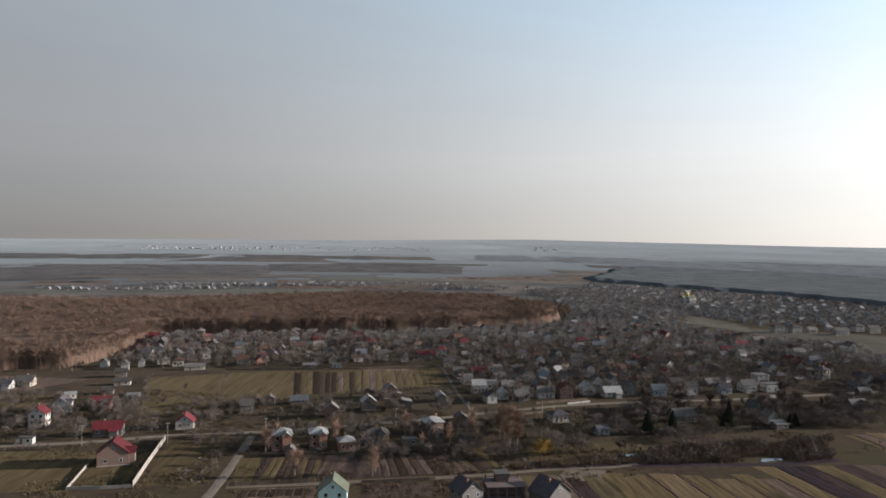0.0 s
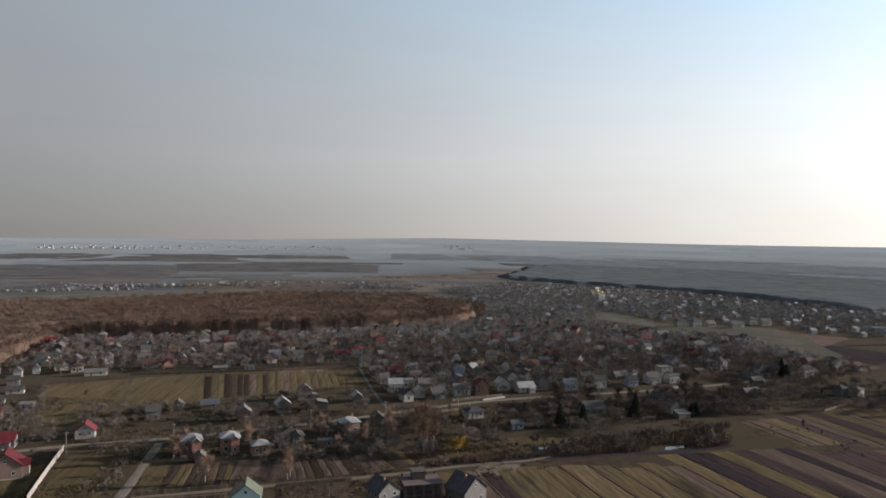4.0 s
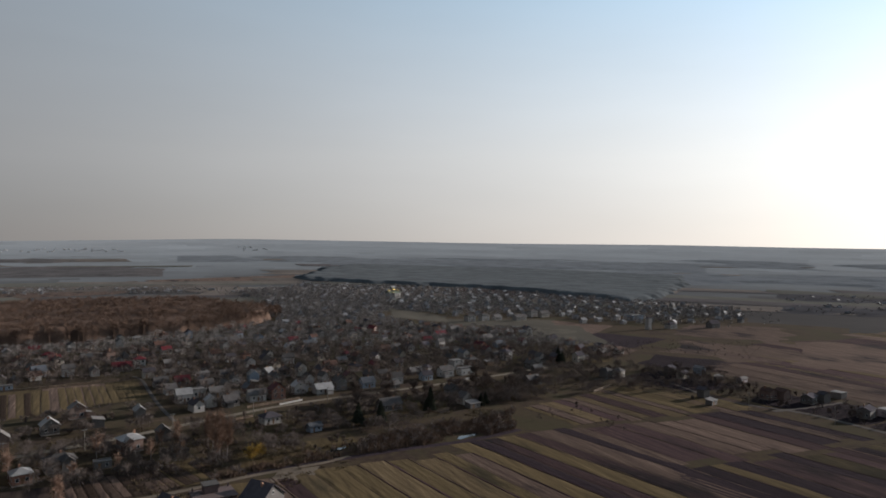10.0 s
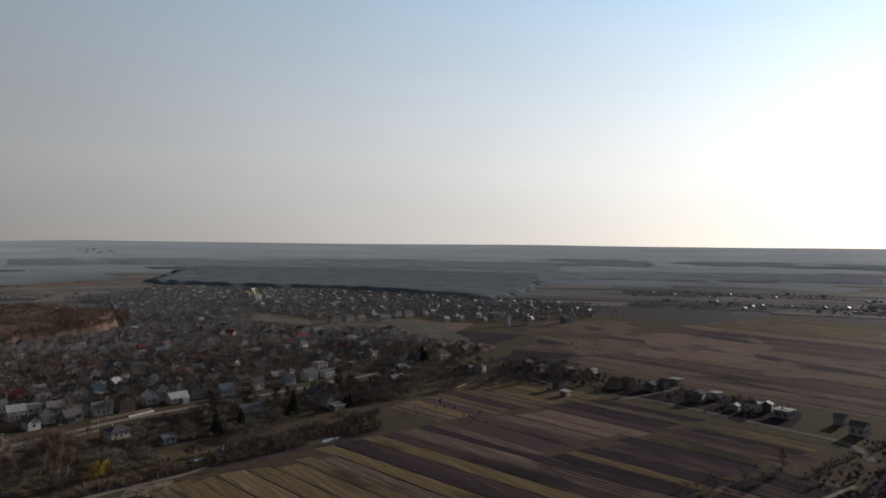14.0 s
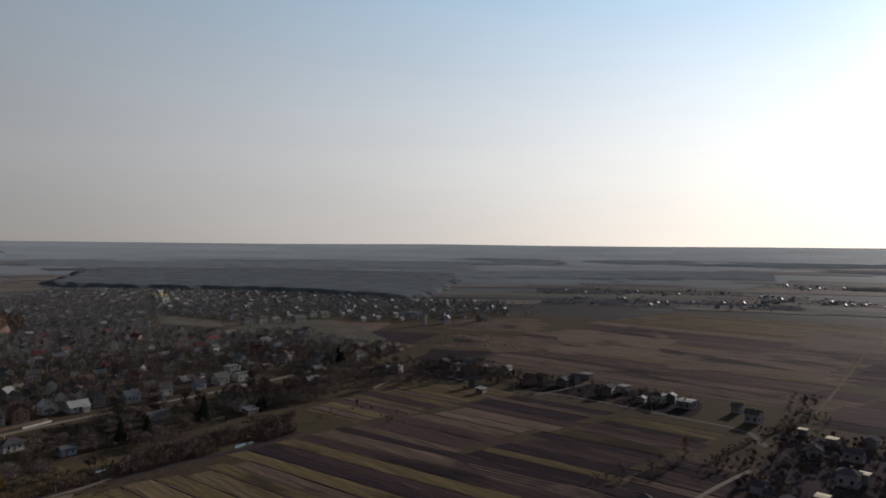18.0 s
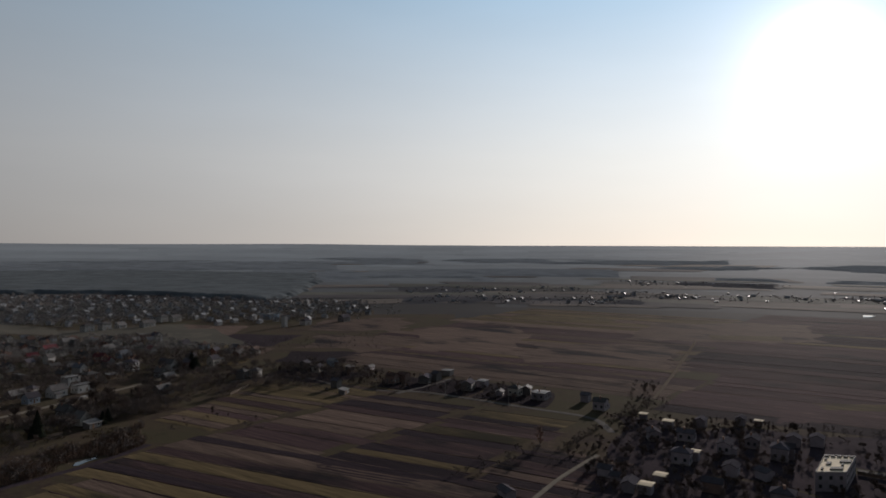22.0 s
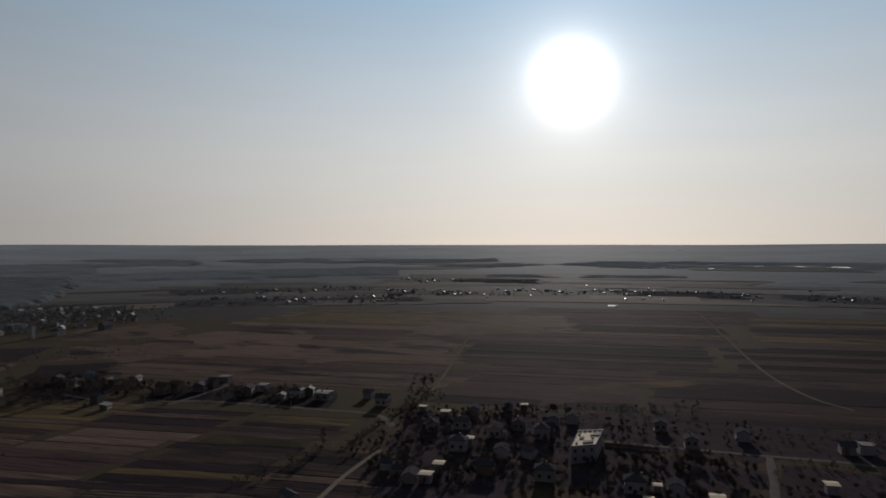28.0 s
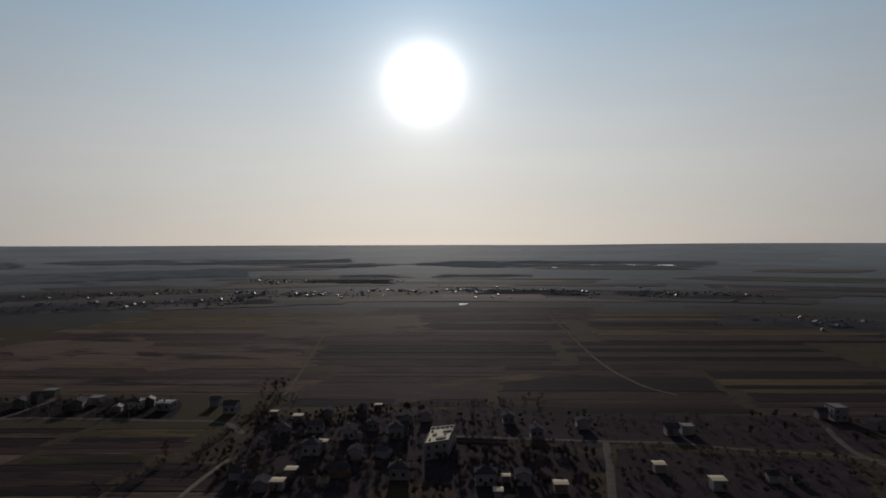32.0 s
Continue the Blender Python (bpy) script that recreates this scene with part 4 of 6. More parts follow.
def window_mesh(w, h, rim="window_white"):
    """A frame that stands proud of the wall, with its glass set back in it."""
    def ring(dx, y):
        a, b = w / 2 - dx, h / 2 - dx
        return [(-a, y, -b), (a, y, -b), (a, y, b), (-a, y, b)]

    v = ring(0, 0.03) + ring(0, -0.07) + ring(0.1, -0.07) + ring(0.1, -0.012)
    f = [(4 * k + i, 4 * k + (i + 1) % 4, 4 * k + 4 + (i + 1) % 4, 4 * k + 4 + i) for k in range(3) for i in range(4)] + [(12, 13, 14, 15)]
    return mesh_of("window", v, f, [rim, "dark_glass"], [0] * 12 + [1])


WINDOWS = {False: window_mesh(1.15, 1.35), True: window_mesh(1.5, 1.5)}
DIM_WINDOW = window_mesh(1.15, 1.35, "window_dim")
ATTIC = window_mesh(0.9, 1.0)
DIM_ATTIC = window_mesh(0.9, 1.0, "window_dim")
v, f = joined(block(-0.45, -0.05, 0, 0.45, 0.03, 2.05), block(-0.52, -0.07, 2.05, 0.52, 0.03, 2.13))
DOOR = mesh_of("door", v, f, "door_wood")
v, f = joined(block(-0.3, -0.3, -1.2, 0.3, 0.3, 1.1), block(-0.37, -0.37, 1.1, 0.37, 0.37, 1.25), block(-0.2, -0.2, 1.25, 0.2, 0.2, 1.4))
CHIMNEY = mesh_of("chimney", v, f, "chimney_brick")


def gable_walls(w, d, h, rise):
    v = [(-w / 2, -d / 2, 0), (w / 2, -d / 2, 0), (w / 2, d / 2, 0), (-w / 2, d / 2, 0), (-w / 2, -d / 2, h), (w / 2, -d / 2, h), (w / 2, d / 2, h), (-w / 2, d / 2, h),
         (-w / 2, 0, h + rise), (w / 2, 0, h + rise)]
    f = [(0, 1, 5, 4), (2, 3, 7, 6), (1, 2, 6, 9, 5), (3, 0, 4, 8, 7), (4, 5, 9, 8), (6, 7, 8, 9)]
    return v, f


def gable_roof(w, d, h, rise, over=0.5, th=0.17):
    s = rise / (d / 2)
    sec = [(-d / 2 - over, h - over * s), (0, h + rise), (d / 2 + over, h - over * s), (d / 2 + over, h - over * s + th), (0, h + rise + th * 1.2), (-d / 2 - over, h - over * s + th)]
    x0, x1 = -w / 2 - over, w / 2 + over
    v = [(x0, y, z + 0.02) for y, z in sec] + [(x1, y, z + 0.02) for y, z in sec]
    f = [(i, (i + 1) % 6, 6 + (i + 1) % 6, 6 + i) for i in range(6)] + [(0, 5, 4, 1), (1, 4, 3, 2), (6, 7, 10, 11), (7, 8, 9, 10)]
    return v, f


def hip_roof(w, d, h, rise, over=0.55, th=0.2):
    a, b = w / 2 + over, d / 2 + over
    k = max(w / 2 - d / 2, 0.0) + 0.15 if w >= d else 0.15
    ky = max(d / 2 - w / 2, 0.0) if d > w else 0.0
    v = [(-a, -b, h), (a, -b, h), (a, b, h), (-a, b, h), (-a, -b, h + th), (a, -b, h + th), (a, b, h + th), (-a, b, h + th), (-k, -ky, h + rise), (k, -ky, h + rise),
         (k, ky, h + rise), (-k, ky, h + rise)]
    f = [(0, 3, 2, 1), (0, 1, 5, 4), (1, 2, 6, 5), (2, 3, 7, 6), (3, 0, 4, 7), (4, 5, 9, 8), (5, 6, 10, 9), (6, 7, 11, 10), (7, 4, 8, 11), (8, 9, 10, 11)]
    return v, f


def shed_roof(w, d, h, rise, over=0.4, th=0.14):
    a, b = w / 2 + over, d / 2 + over
    v = [(-a, -b, h), (a, -b, h), (a, b, h + rise), (-a, b, h + rise), (-a, -b, h + th), (a, -b, h + th), (a, b, h + rise + th), (-a, b, h + rise + th)]
    return v, block(0, 0, 0, 1, 1, 1)[1]


HOUSE_COUNT = [0]


def house(x, y, rot, w, d, storeys, kind="g", wall="white_plaster", roof="slate_sheet", near=True, group="", name="", note="", steep=0.8, windows=True):
    """A house standing at x, y, its ridge turned by rot degrees; kind: g gable, l low gable, h hipped, s lean-to, f flat with a parapet."""
    HOUSE_COUNT[0] += 1
    rng = random.Random(HOUSE_COUNT[0] * 7 + 3)
    if kind == "l":
        kind, steep = "g", 0.07
    small = storeys < 1 or w * d < 34
    base = name or ("shed" if small else "house")
    words = note or f"{'low' if small else 'one-storey' if storeys < 1.6 else 'two-storey'} {WALL_WORDS[wall]} {base} with a {ROOF_WORDS[roof]} roof"
    ob = tagged(new(base), words, "shed" if base == "shed" else "house" if base == "house" else base.replace("_", " "), group)
    ob.matrix_basis = pose(x, y, land(x, y) - 0.03, 0, 0, rot)
    TAKEN.append((x, y, max(w, d) * 0.62 + 1.0))
    h = 0.5 + 2.75 * storeys if storeys >= 1 else 2.4
    rise = {"g": d / 2 * steep, "h": min(w, d) / 2 * 0.62, "s": d * 0.22, "f": 0.0}[kind]
    if kind == "g":
        v, f = gable_walls(w, d, h, rise)
        rv, rf = gable_roof(w, d, h, rise)
    elif kind == "h":
        v, f = block(-w / 2, -d / 2, 0, w / 2, d / 2, h)
        rv, rf = hip_roof(w, d, h, rise)
    elif kind == "s":
        v, f = block(-w / 2, -d / 2, 0, w / 2, d / 2, h)
        v[6], v[7] = (w / 2, d / 2, h + rise), (-w / 2, d / 2, h + rise)
        rv, rf = shed_roof(w, d, h, rise)
    else:
        v, f = block(-w / 2, -d / 2, 0, w / 2, d / 2, h)
        rv, rf = joined(block(-w / 2 - 0.1, -d / 2 - 0.1, h, w / 2 + 0.1, d / 2 + 0.1, h + 0.25), block(-w / 2 - 0.1, -d / 2 - 0.1, h + 0.25, w / 2 + 0.1, -d / 2 + 0.2, h + 0.6),
                        block(-w / 2 - 0.1, d / 2 - 0.2, h + 0.25, w / 2 + 0.1, d / 2 + 0.1, h + 0.6))
    part("wall", mesh_of("wall", v, f, wall), ob)
    part("roof", mesh_of("roof", rv, rf, roof), ob)
    if small:
        part("door", DOOR, ob, "", pose(-w * 0.2, -d / 2, 0.1))
        if near:
            part("window", WINDOWS[False], ob, "", pose(w * 0.22, -d / 2, 1.5))
        return ob
    pv, pf = joined(block(-w / 2 - 0.12, -d / 2 - 0.12, 0, w / 2 + 0.12, -d / 2, 0.45), block(-w / 2 - 0.12, d / 2, 0, w / 2 + 0.12, d / 2 + 0.12, 0.45),
                    block(-w / 2 - 0.12, -d / 2, 0, -w / 2, d / 2, 0.45), block(w / 2, -d / 2, 0, w / 2 + 0.12, d / 2, 0.45))
    part("plinth", mesh_of("plinth", pv, pf, "concrete"), ob)
    if kind != "f":
        part("chimney", CHIMNEY, ob, "", pose(rng.uniform(-0.3, 0.3) * w, 0.12 * d, h + rise * 0.75))
    if windows:
        wm = DIM_WINDOW if wall == "dim_plaster" else WINDOWS[rng.random() < 0.3]
        full = int(storeys + 0.3)
        for s in range(full):
            z = 0.5 + 2.75 * s + 1.55
            n = max(2, int(w / 3.2)) if near else 2
            for k in range(n):
                px = w * ((k + 0.5) / n - 0.5)
                for side, turn in ((-1, 0), (1, 180)) if near else ((-1, 0),):
                    if not (s == 0 and side == -1 and k == n // 2 and n > 2):
                        part("window", wm, ob, "", pose(px, side * d / 2, z, 0, 0, turn))
            for side, turn in ((-1, -90), (1, 90)):
                for py in ((-d * 0.24, d * 0.24) if near else (0,)):
                    part("window", wm, ob, "", pose(side * w / 2, py, z, 0, 0, turn))
        if kind == "g" and rise > 2.2:
            for side, turn in ((-1, -90), (1, 90)):
                part("window", DIM_ATTIC if wall == "dim_plaster" else ATTIC, ob, "", pose(side * w / 2, 0, h + rise * 0.38, 0, 0, turn))
        part("door", DOOR, ob, "", pose(w * 0.02, -d / 2, 0.45))
    if near and kind in "gh" and rise > 1.5 and w > 6.5 and rng.random() < 0.4:
        px, ww, wd = rng.choice((-0.22, 0.22)) * w, d * 0.5 + 1.8, w * 0.42
        wing = pose(px, -d / 2 + ww / 2 - 1.8, 0, 0, 0, 90)
        wrise = wd / 2 * 0.85
        part("wing", mesh_of("wing", *gable_walls(ww, wd, h - 0.03, wrise), wall), ob, "", wing)
        part("wing_roof", mesh_of("wing_roof", *gable_roof(ww, wd, h - 0.03, wrise, 0.35), roof), ob, "", wing)
        part("window", DIM_WINDOW if wall == "dim_plaster" else WINDOWS[False], ob, "", pose(px, -d / 2 - 1.8, 2.05))
    elif near and rng.random() < 0.45 and kind != "f":
        px = rng.choice((-0.25, 0.25)) * w
        v, f = block(px - 1.6, -d / 2 - 2.2, 0, px + 1.6, -d / 2, 2.5)
        part("porch", mesh_of("porch", v, f, wall), ob)
        v, f = block(px - 1.9, -d / 2 - 2.6, 2.5, px + 1.9, -d / 2 - 0.02, 2.62)
        v = [(a, b, c + (b + d / 2 + 2.6) * 0.22) for a, b, c in v]
        part("porch_roof", mesh_of("porch_roof", v, f, roof), ob)
    return ob


for row in (
    (-223.8, 374.7, 10, 8.1, 5.9, 1, "g", "cream_plaster", "slate_sheet"),
    (-229.3, 365.5, 10, 6.7, 5.2, 1, "g", "white_plaster", "dark_tile"),
    (-176.0, 322.7, 105, 7.4, 5.9, 1.5, "g", "white_plaster", "dark_tile"),
    (-185.5, 347.9, 30, 5.2, 3, 0, "s", "white_plaster", "zinc_sheet"),
    (-160.9, 330.5, 15, 8.1, 5.9, 1, "g", "red_brick", "red_metal"),
    (-154.2, 348.3, 10, 5.9, 3, 0, "s", "white_plaster", "pale_sheet"),
    (-171.8, 297.3, 100, 5.9, 6.7, 2, "g", "white_plaster", "red_metal"),
    (-136.9, 286.9, 12, 11.1, 5.9, 1, "g", "grey_plaster", "red_metal"),
    (-162.5, 272.2, 10, 5.9, 3, 0, "f", "white_plaster", "pale_sheet"),
    (-109.9, 299.5, 105, 7.0, 7.2, 1.0, "g", "white_plaster", "red_metal"),
    (-91.1, 327.5, 15, 5.9, 5.2, 1.3, "g", "grey_plaster", "slate_sheet"),
    (-84.1, 343.2, 100, 4.4, 4.4, 1, "g", "grey_plaster", "slate_sheet"),
    (-70.3, 346.7, 15, 8.1, 4.4, 0, "g", "grey_plaster", "blue_metal"),
    (-50.3, 322.8, 100, 5.2, 5.9, 1.4, "g", "brown_brick", "pale_sheet"),
    (-34.8, 338.2, 105, 5.2, 6.7, 1.4, "g", "grey_plaster", "zinc_sheet"),
):
    house(*row, near=True, group="village houses along the street")
for row in (
    (-26.3, 363.9, 105, 5.2, 6.7, 1.6, "g", "brown_brick", "pale_sheet"),
    (-16.4, 344.4, 100, 5.9, 4.4, 1, "s", "grey_plaster", "pale_sheet"),
    (-26.0, 284.2, 15, 9.6, 6.7, 1.3, "h", "grey_plaster", "slate_sheet"),
    (-11.9, 281.5, 10, 5.9, 3.7, 0, "f", "grey_plaster", "pale_sheet"),
    (-3.0, 300.6, 20, 8.1, 6.7, 1.6, "h", "brown_brick", "zinc_sheet"),
    (9.6, 311.6, 100, 5.2, 5.2, 1.3, "g", "grey_plaster", "slate_sheet"),
    (0.5, 357.7, 100, 6.7, 4.4, 1, "g", "grey_plaster", "zinc_sheet"),
    (55.5, 323.5, 15, 8.1, 6.7, 1, "h", "white_plaster", "dark_tile"),
    (71.2, 302.8, 20, 5.9, 3.7, 0, "g", "blue_plaster", "blue_metal"),
    (115.3, 328.9, 12, 11.1, 6.7, 1, "g", "grey_plaster", "slate_sheet"),
    (158.2, 347.9, 100, 6.7, 5.9, 1.2, "g", "grey_plaster", "slate_sheet"),
    (156.3, 327.7, 105, 5.2, 5.9, 1.2, "g", "silicate_brick", "pale_sheet"),
    (216.0, 359.2, 15, 9.6, 5.2, 1, "g", "grey_plaster", "slate_sheet"),
    (156.7, 318.4, 15, 6.7, 4.4, 0, "s", "grey_plaster", "pale_sheet"),
):
    house(*row, near=True, group="village houses along the street")
for row in (
    (-62.3, 273.7, 17, 7.4, 7.2, 2, "h", "red_brick", "zinc_sheet"),
    (-48.3, 276.6, 14, 6.7, 6.7, 2, "h", "red_brick", "zinc_sheet"),
    (-36.6, 273.3, 17, 5.9, 5.9, 1.2, "h", "red_brick", "zinc_sheet"),
    (-56.7, 264.6, 100, 4, 3.6, 0, "g", "brown_brick", "pale_sheet"),
    (-118.0, 252.0, 108, 8.6, 10.6, 1.5, "g", "brown_brick", "red_metal"),
):
    house(*row, near=True, group="brick houses by the lane")
for row in (
    (-32.5, 215.0, 95, 7, 8.6, 2, "g", "mint_plaster", "green_metal"),
    (8.9, 216.8, 122, 7.4, 7.8, 2, "g", "grey_plaster", "dark_tile"),
    (35.6, 219.2, 127, 8.6, 10.1, 1.6, "g", "grey_plaster", "dark_tile"),
):
    house(*row, near=True, group="houses under construction")
for row in (
    (-209.1, 431.7, 100, 4.4, 4.4, 1, "g", "white_plaster", "slate_sheet"),
    (-192.9, 424.1, 105, 3, 4.4, 1.2, "g", "white_plaster", "slate_sheet"),
    (-187.1, 433.8, 105, 3, 3.7, 1.2, "g", "white_plaster", "slate_sheet"),
    (-185.3, 402.5, 20, 5.9, 4.4, 1, "g", "grey_plaster", "slate_sheet"),
    (-174.7, 381.5, 15, 8.1, 3.7, 0, "g", "silicate_brick", "slate_sheet"),
    (-172.2, 359.6, 15, 5.2, 3.7, 0, "g", "grey_plaster", "slate_sheet"),
    (-226.1, 545.4, 15, 6.7, 5.9, 1, "g", "brown_brick", "red_metal"),
    (-181.1, 511.3, 15, 6.7, 4.4, 0, "g", "grey_plaster", "slate_sheet"),
    (-172.3, 477.8, 105, 3.7, 4.4, 1, "g", "white_plaster", "slate_sheet"),
    (-185.1, 544.8, 60, 6.7, 5.2, 1, "g", "red_brick", "red_metal"),
    (-151.9, 428.4, 15, 11.8, 3.7, 0, "g", "silicate_brick", "pale_sheet"),
    (-162.6, 503.3, 15, 4.4, 4.4, 1, "g", "grey_plaster", "slate_sheet"),
    (-120.8, 470.2, 20, 5.9, 3.7, 0, "g", "brown_brick", "red_metal"),
    (-115.2, 504.2, 100, 5.2, 4.4, 0, "g", "brown_brick", "zinc_sheet"),
    (-112.6, 471.2, 100, 3.7, 3.7, 1, "g", "brown_brick", "pale_sheet"),
):
    house(*row, near=True, group="houses north of the street")
for row in (
    (-110.4, 520.2, 100, 3, 3.7, 1, "g", "grey_plaster", "pale_sheet"),
    (-83.1, 439.7, 10, 8.1, 3.7, 0, "s", "grey_plaster", "pale_sheet"),
    (-66.4, 443.4, 10, 5.9, 3.7, 0, "f", "blue_plaster", "pale_sheet"),
    (-55.4, 479.0, 20, 7.4, 5.9, 1.4, "g", "blue_plaster", "blue_metal"),
    (-51.8, 528.5, 15, 6.7, 5.2, 1, "g", "grey_plaster", "red_metal"),
    (-9.9, 484.4, 8, 11.1, 5.9, 1, "g", "grey_plaster", "red_metal"),
    (0.4, 490.2, 8, 6.7, 5.9, 2, "h", "white_plaster", "red_metal"),
    (-3.9, 557.5, 100, 5.2, 4.4, 1, "g", "white_plaster", "red_metal"),
    (-89.5, 534.0, 100, 3, 3.7, 1.6, "g", "white_plaster", "slate_sheet"),
    (-146.9, 543.5, 100, 3, 3.7, 1, "g", "white_plaster", "slate_sheet"),
):
    house(*row, near=True, group="houses north of the street")
for row in (
    (21.1, 379.9, 10, 7.4, 5.9, 1.6, "g", "white_plaster", "zinc_sheet"),
    (29.0, 390.1, 10, 6.7, 5.2, 1.4, "f", "white_plaster", "pale_sheet"),
    (33.3, 365.9, 100, 4.4, 5.2, 1.2, "g", "white_plaster", "zinc_sheet"),
    (42.7, 364.5, 15, 7.4, 5.9, 1, "g", "grey_plaster", "slate_sheet"),
    (56.4, 370.9, 10, 8.9, 5.9, 1.2, "g", "white_plaster", "pale_sheet"),
    (67.3, 372.5, 98, 6.7, 7.4, 1.8, "g", "red_brick", "red_metal"),
    (80.7, 381.4, 100, 5.9, 6.7, 1.4, "g", "white_plaster", "zinc_sheet"),
    (89.2, 396.1, 100, 5.2, 5.9, 1.8, "g", "white_plaster", "slate_sheet"),
    (93.2, 376.8, 12, 9.6, 5.9, 1, "g", "white_plaster", "zinc_sheet"),
    (104.3, 383.5, 100, 5.9, 6.7, 1.8, "g", "grey_plaster", "slate_sheet"),
    (22.7, 424.8, 12, 8.1, 5.9, 1, "g", "brown_brick", "red_metal"),
    (34.4, 436.2, 10, 7.4, 5.2, 1, "g", "blue_plaster", "pale_sheet"),
    (66.2, 463.0, 100, 4.4, 5.9, 1.8, "g", "white_plaster", "slate_sheet"),
    (62.2, 421.9, 100, 5.2, 5.9, 1.5, "g", "blue_plaster", "zinc_sheet"),
    (72.3, 431.5, 40, 5.9, 5.9, 1.2, "g", "grey_plaster", "zinc_sheet"),
):
    house(*row, near=True, group="houses of the dense village")
for row in (
    (83.2, 432.6, 100, 5.9, 5.9, 1.2, "g", "grey_plaster", "dark_tile"),
    (92.6, 431.8, 100, 5.2, 5.9, 1.8, "g", "silicate_brick", "dark_tile"),
    (114.4, 444.6, 12, 8.1, 5.2, 1.2, "g", "red_brick", "brown_tile"),
    (11.4, 426.7, 12, 7.4, 5.2, 1, "g", "grey_plaster", "slate_sheet"),
    (48.4, 437.7, 12, 7.4, 5.2, 1, "g", "cream_plaster", "slate_sheet"),
    (194.8, 421.8, 12, 8.1, 6.7, 1.8, "f", "white_plaster", "pale_sheet"),
    (176.5, 398.2, 12, 8.9, 5.9, 1.4, "g", "white_plaster", "slate_sheet"),
    (191.4, 399.5, 12, 11.1, 5.9, 1.4, "f", "white_plaster", "pale_sheet"),
    (161.6, 411.7, 12, 8.9, 5.2, 0, "g", "grey_plaster", "pale_sheet"),
    (242.8, 439.8, 20, 5.9, 5.9, 2, "h", "white_plaster", "dark_tile"),
    (241.8, 404.1, 100, 5.9, 5.9, 1.3, "g", "grey_plaster", "slate_sheet"),
    (259.8, 421.3, 100, 5.2, 5.9, 1.6, "g", "white_plaster", "slate_sheet"),
    (241.3, 394.8, 12, 7.4, 4.4, 0, "g", "grey_plaster", "pale_sheet"),
    (237.5, 446.2, 20, 5.2, 5.2, 1, "g", "grey_plaster", "slate_sheet"),
    (132.7, 377.0, 10, 10.4, 4.4, 0, "g", "grey_plaster", "pale_sheet"),
):
    house(*row, near=True, group="houses of the dense village")
for row in (
    (243.3, 561.3, 12, 10.4, 5.9, 1.2, "g", "white_plaster", "red_metal"),
    (272.5, 595.6, 12, 10.4, 5.9, 1, "g", "white_plaster", "pale_sheet"),
    (274.4, 532.7, 12, 8.9, 5.9, 1, "g", "white_plaster", "pale_sheet"),
    (267.0, 495.9, 12, 9.6, 5.9, 1, "g", "blue_plaster", "blue_metal"),
    (328.1, 555.5, 100, 7.4, 6.7, 1.8, "g", "white_plaster", "dark_tile"),
    (181.7, 506.6, 12, 8.1, 5.2, 1, "g", "grey_plaster", "pale_sheet"),
    (348.5, 752.1, 12, 9.6, 6.7, 1.4, "g", "white_plaster", "slate_sheet"),
    (323.7, 667.6, 12, 10.4, 6.7, 2, "h", "white_plaster", "slate_sheet"),
    (342.0, 670.3, 12, 10.4, 6.7, 2, "h", "white_plaster", "slate_sheet"),
    (359.1, 672.9, 12, 8.9, 6.7, 1, "g", "white_plaster", "pale_sheet"),
    (380.4, 660.3, 12, 14.8, 6.7, 1.4, "g", "white_plaster", "slate_sheet"),
    (414.0, 689.3, 12, 9.6, 6.7, 2, "h", "white_plaster", "slate_sheet"),
    (425.0, 682.8, 12, 11.8, 6.7, 1.5, "g", "silicate_brick", "slate_sheet"),
    (322.9, 566.3, 12, 8.9, 7.4, 2, "f", "brown_brick", "dark_felt"),
    (314.6, 576.4, 12, 8.9, 5.9, 1.4, "f", "brown_brick", "dark_felt"),
):
    house(*row, near=False, group="houses at the far side of the village")
for row in (
    (505.6, 621.5, 10, 16.3, 8.9, 2, "f", "blue_plaster", "pale_sheet"),
    (464.8, 551.2, 10, 4.4, 4.4, 4, "h", "white_plaster", "dark_tile"),
    (492.9, 550.8, 10, 10.4, 7.4, 1.4, "h", "white_plaster", "dark_tile"),
    (539.4, 541.4, 10, 13.3, 7.4, 1.6, "g", "grey_plaster", "dark_tile"),
    (243.4, 443.1, 20, 5.9, 5.9, 2, "h", "white_plaster", "dark_tile"),
):
    house(*row, near=False, group="houses at the far side of the village")
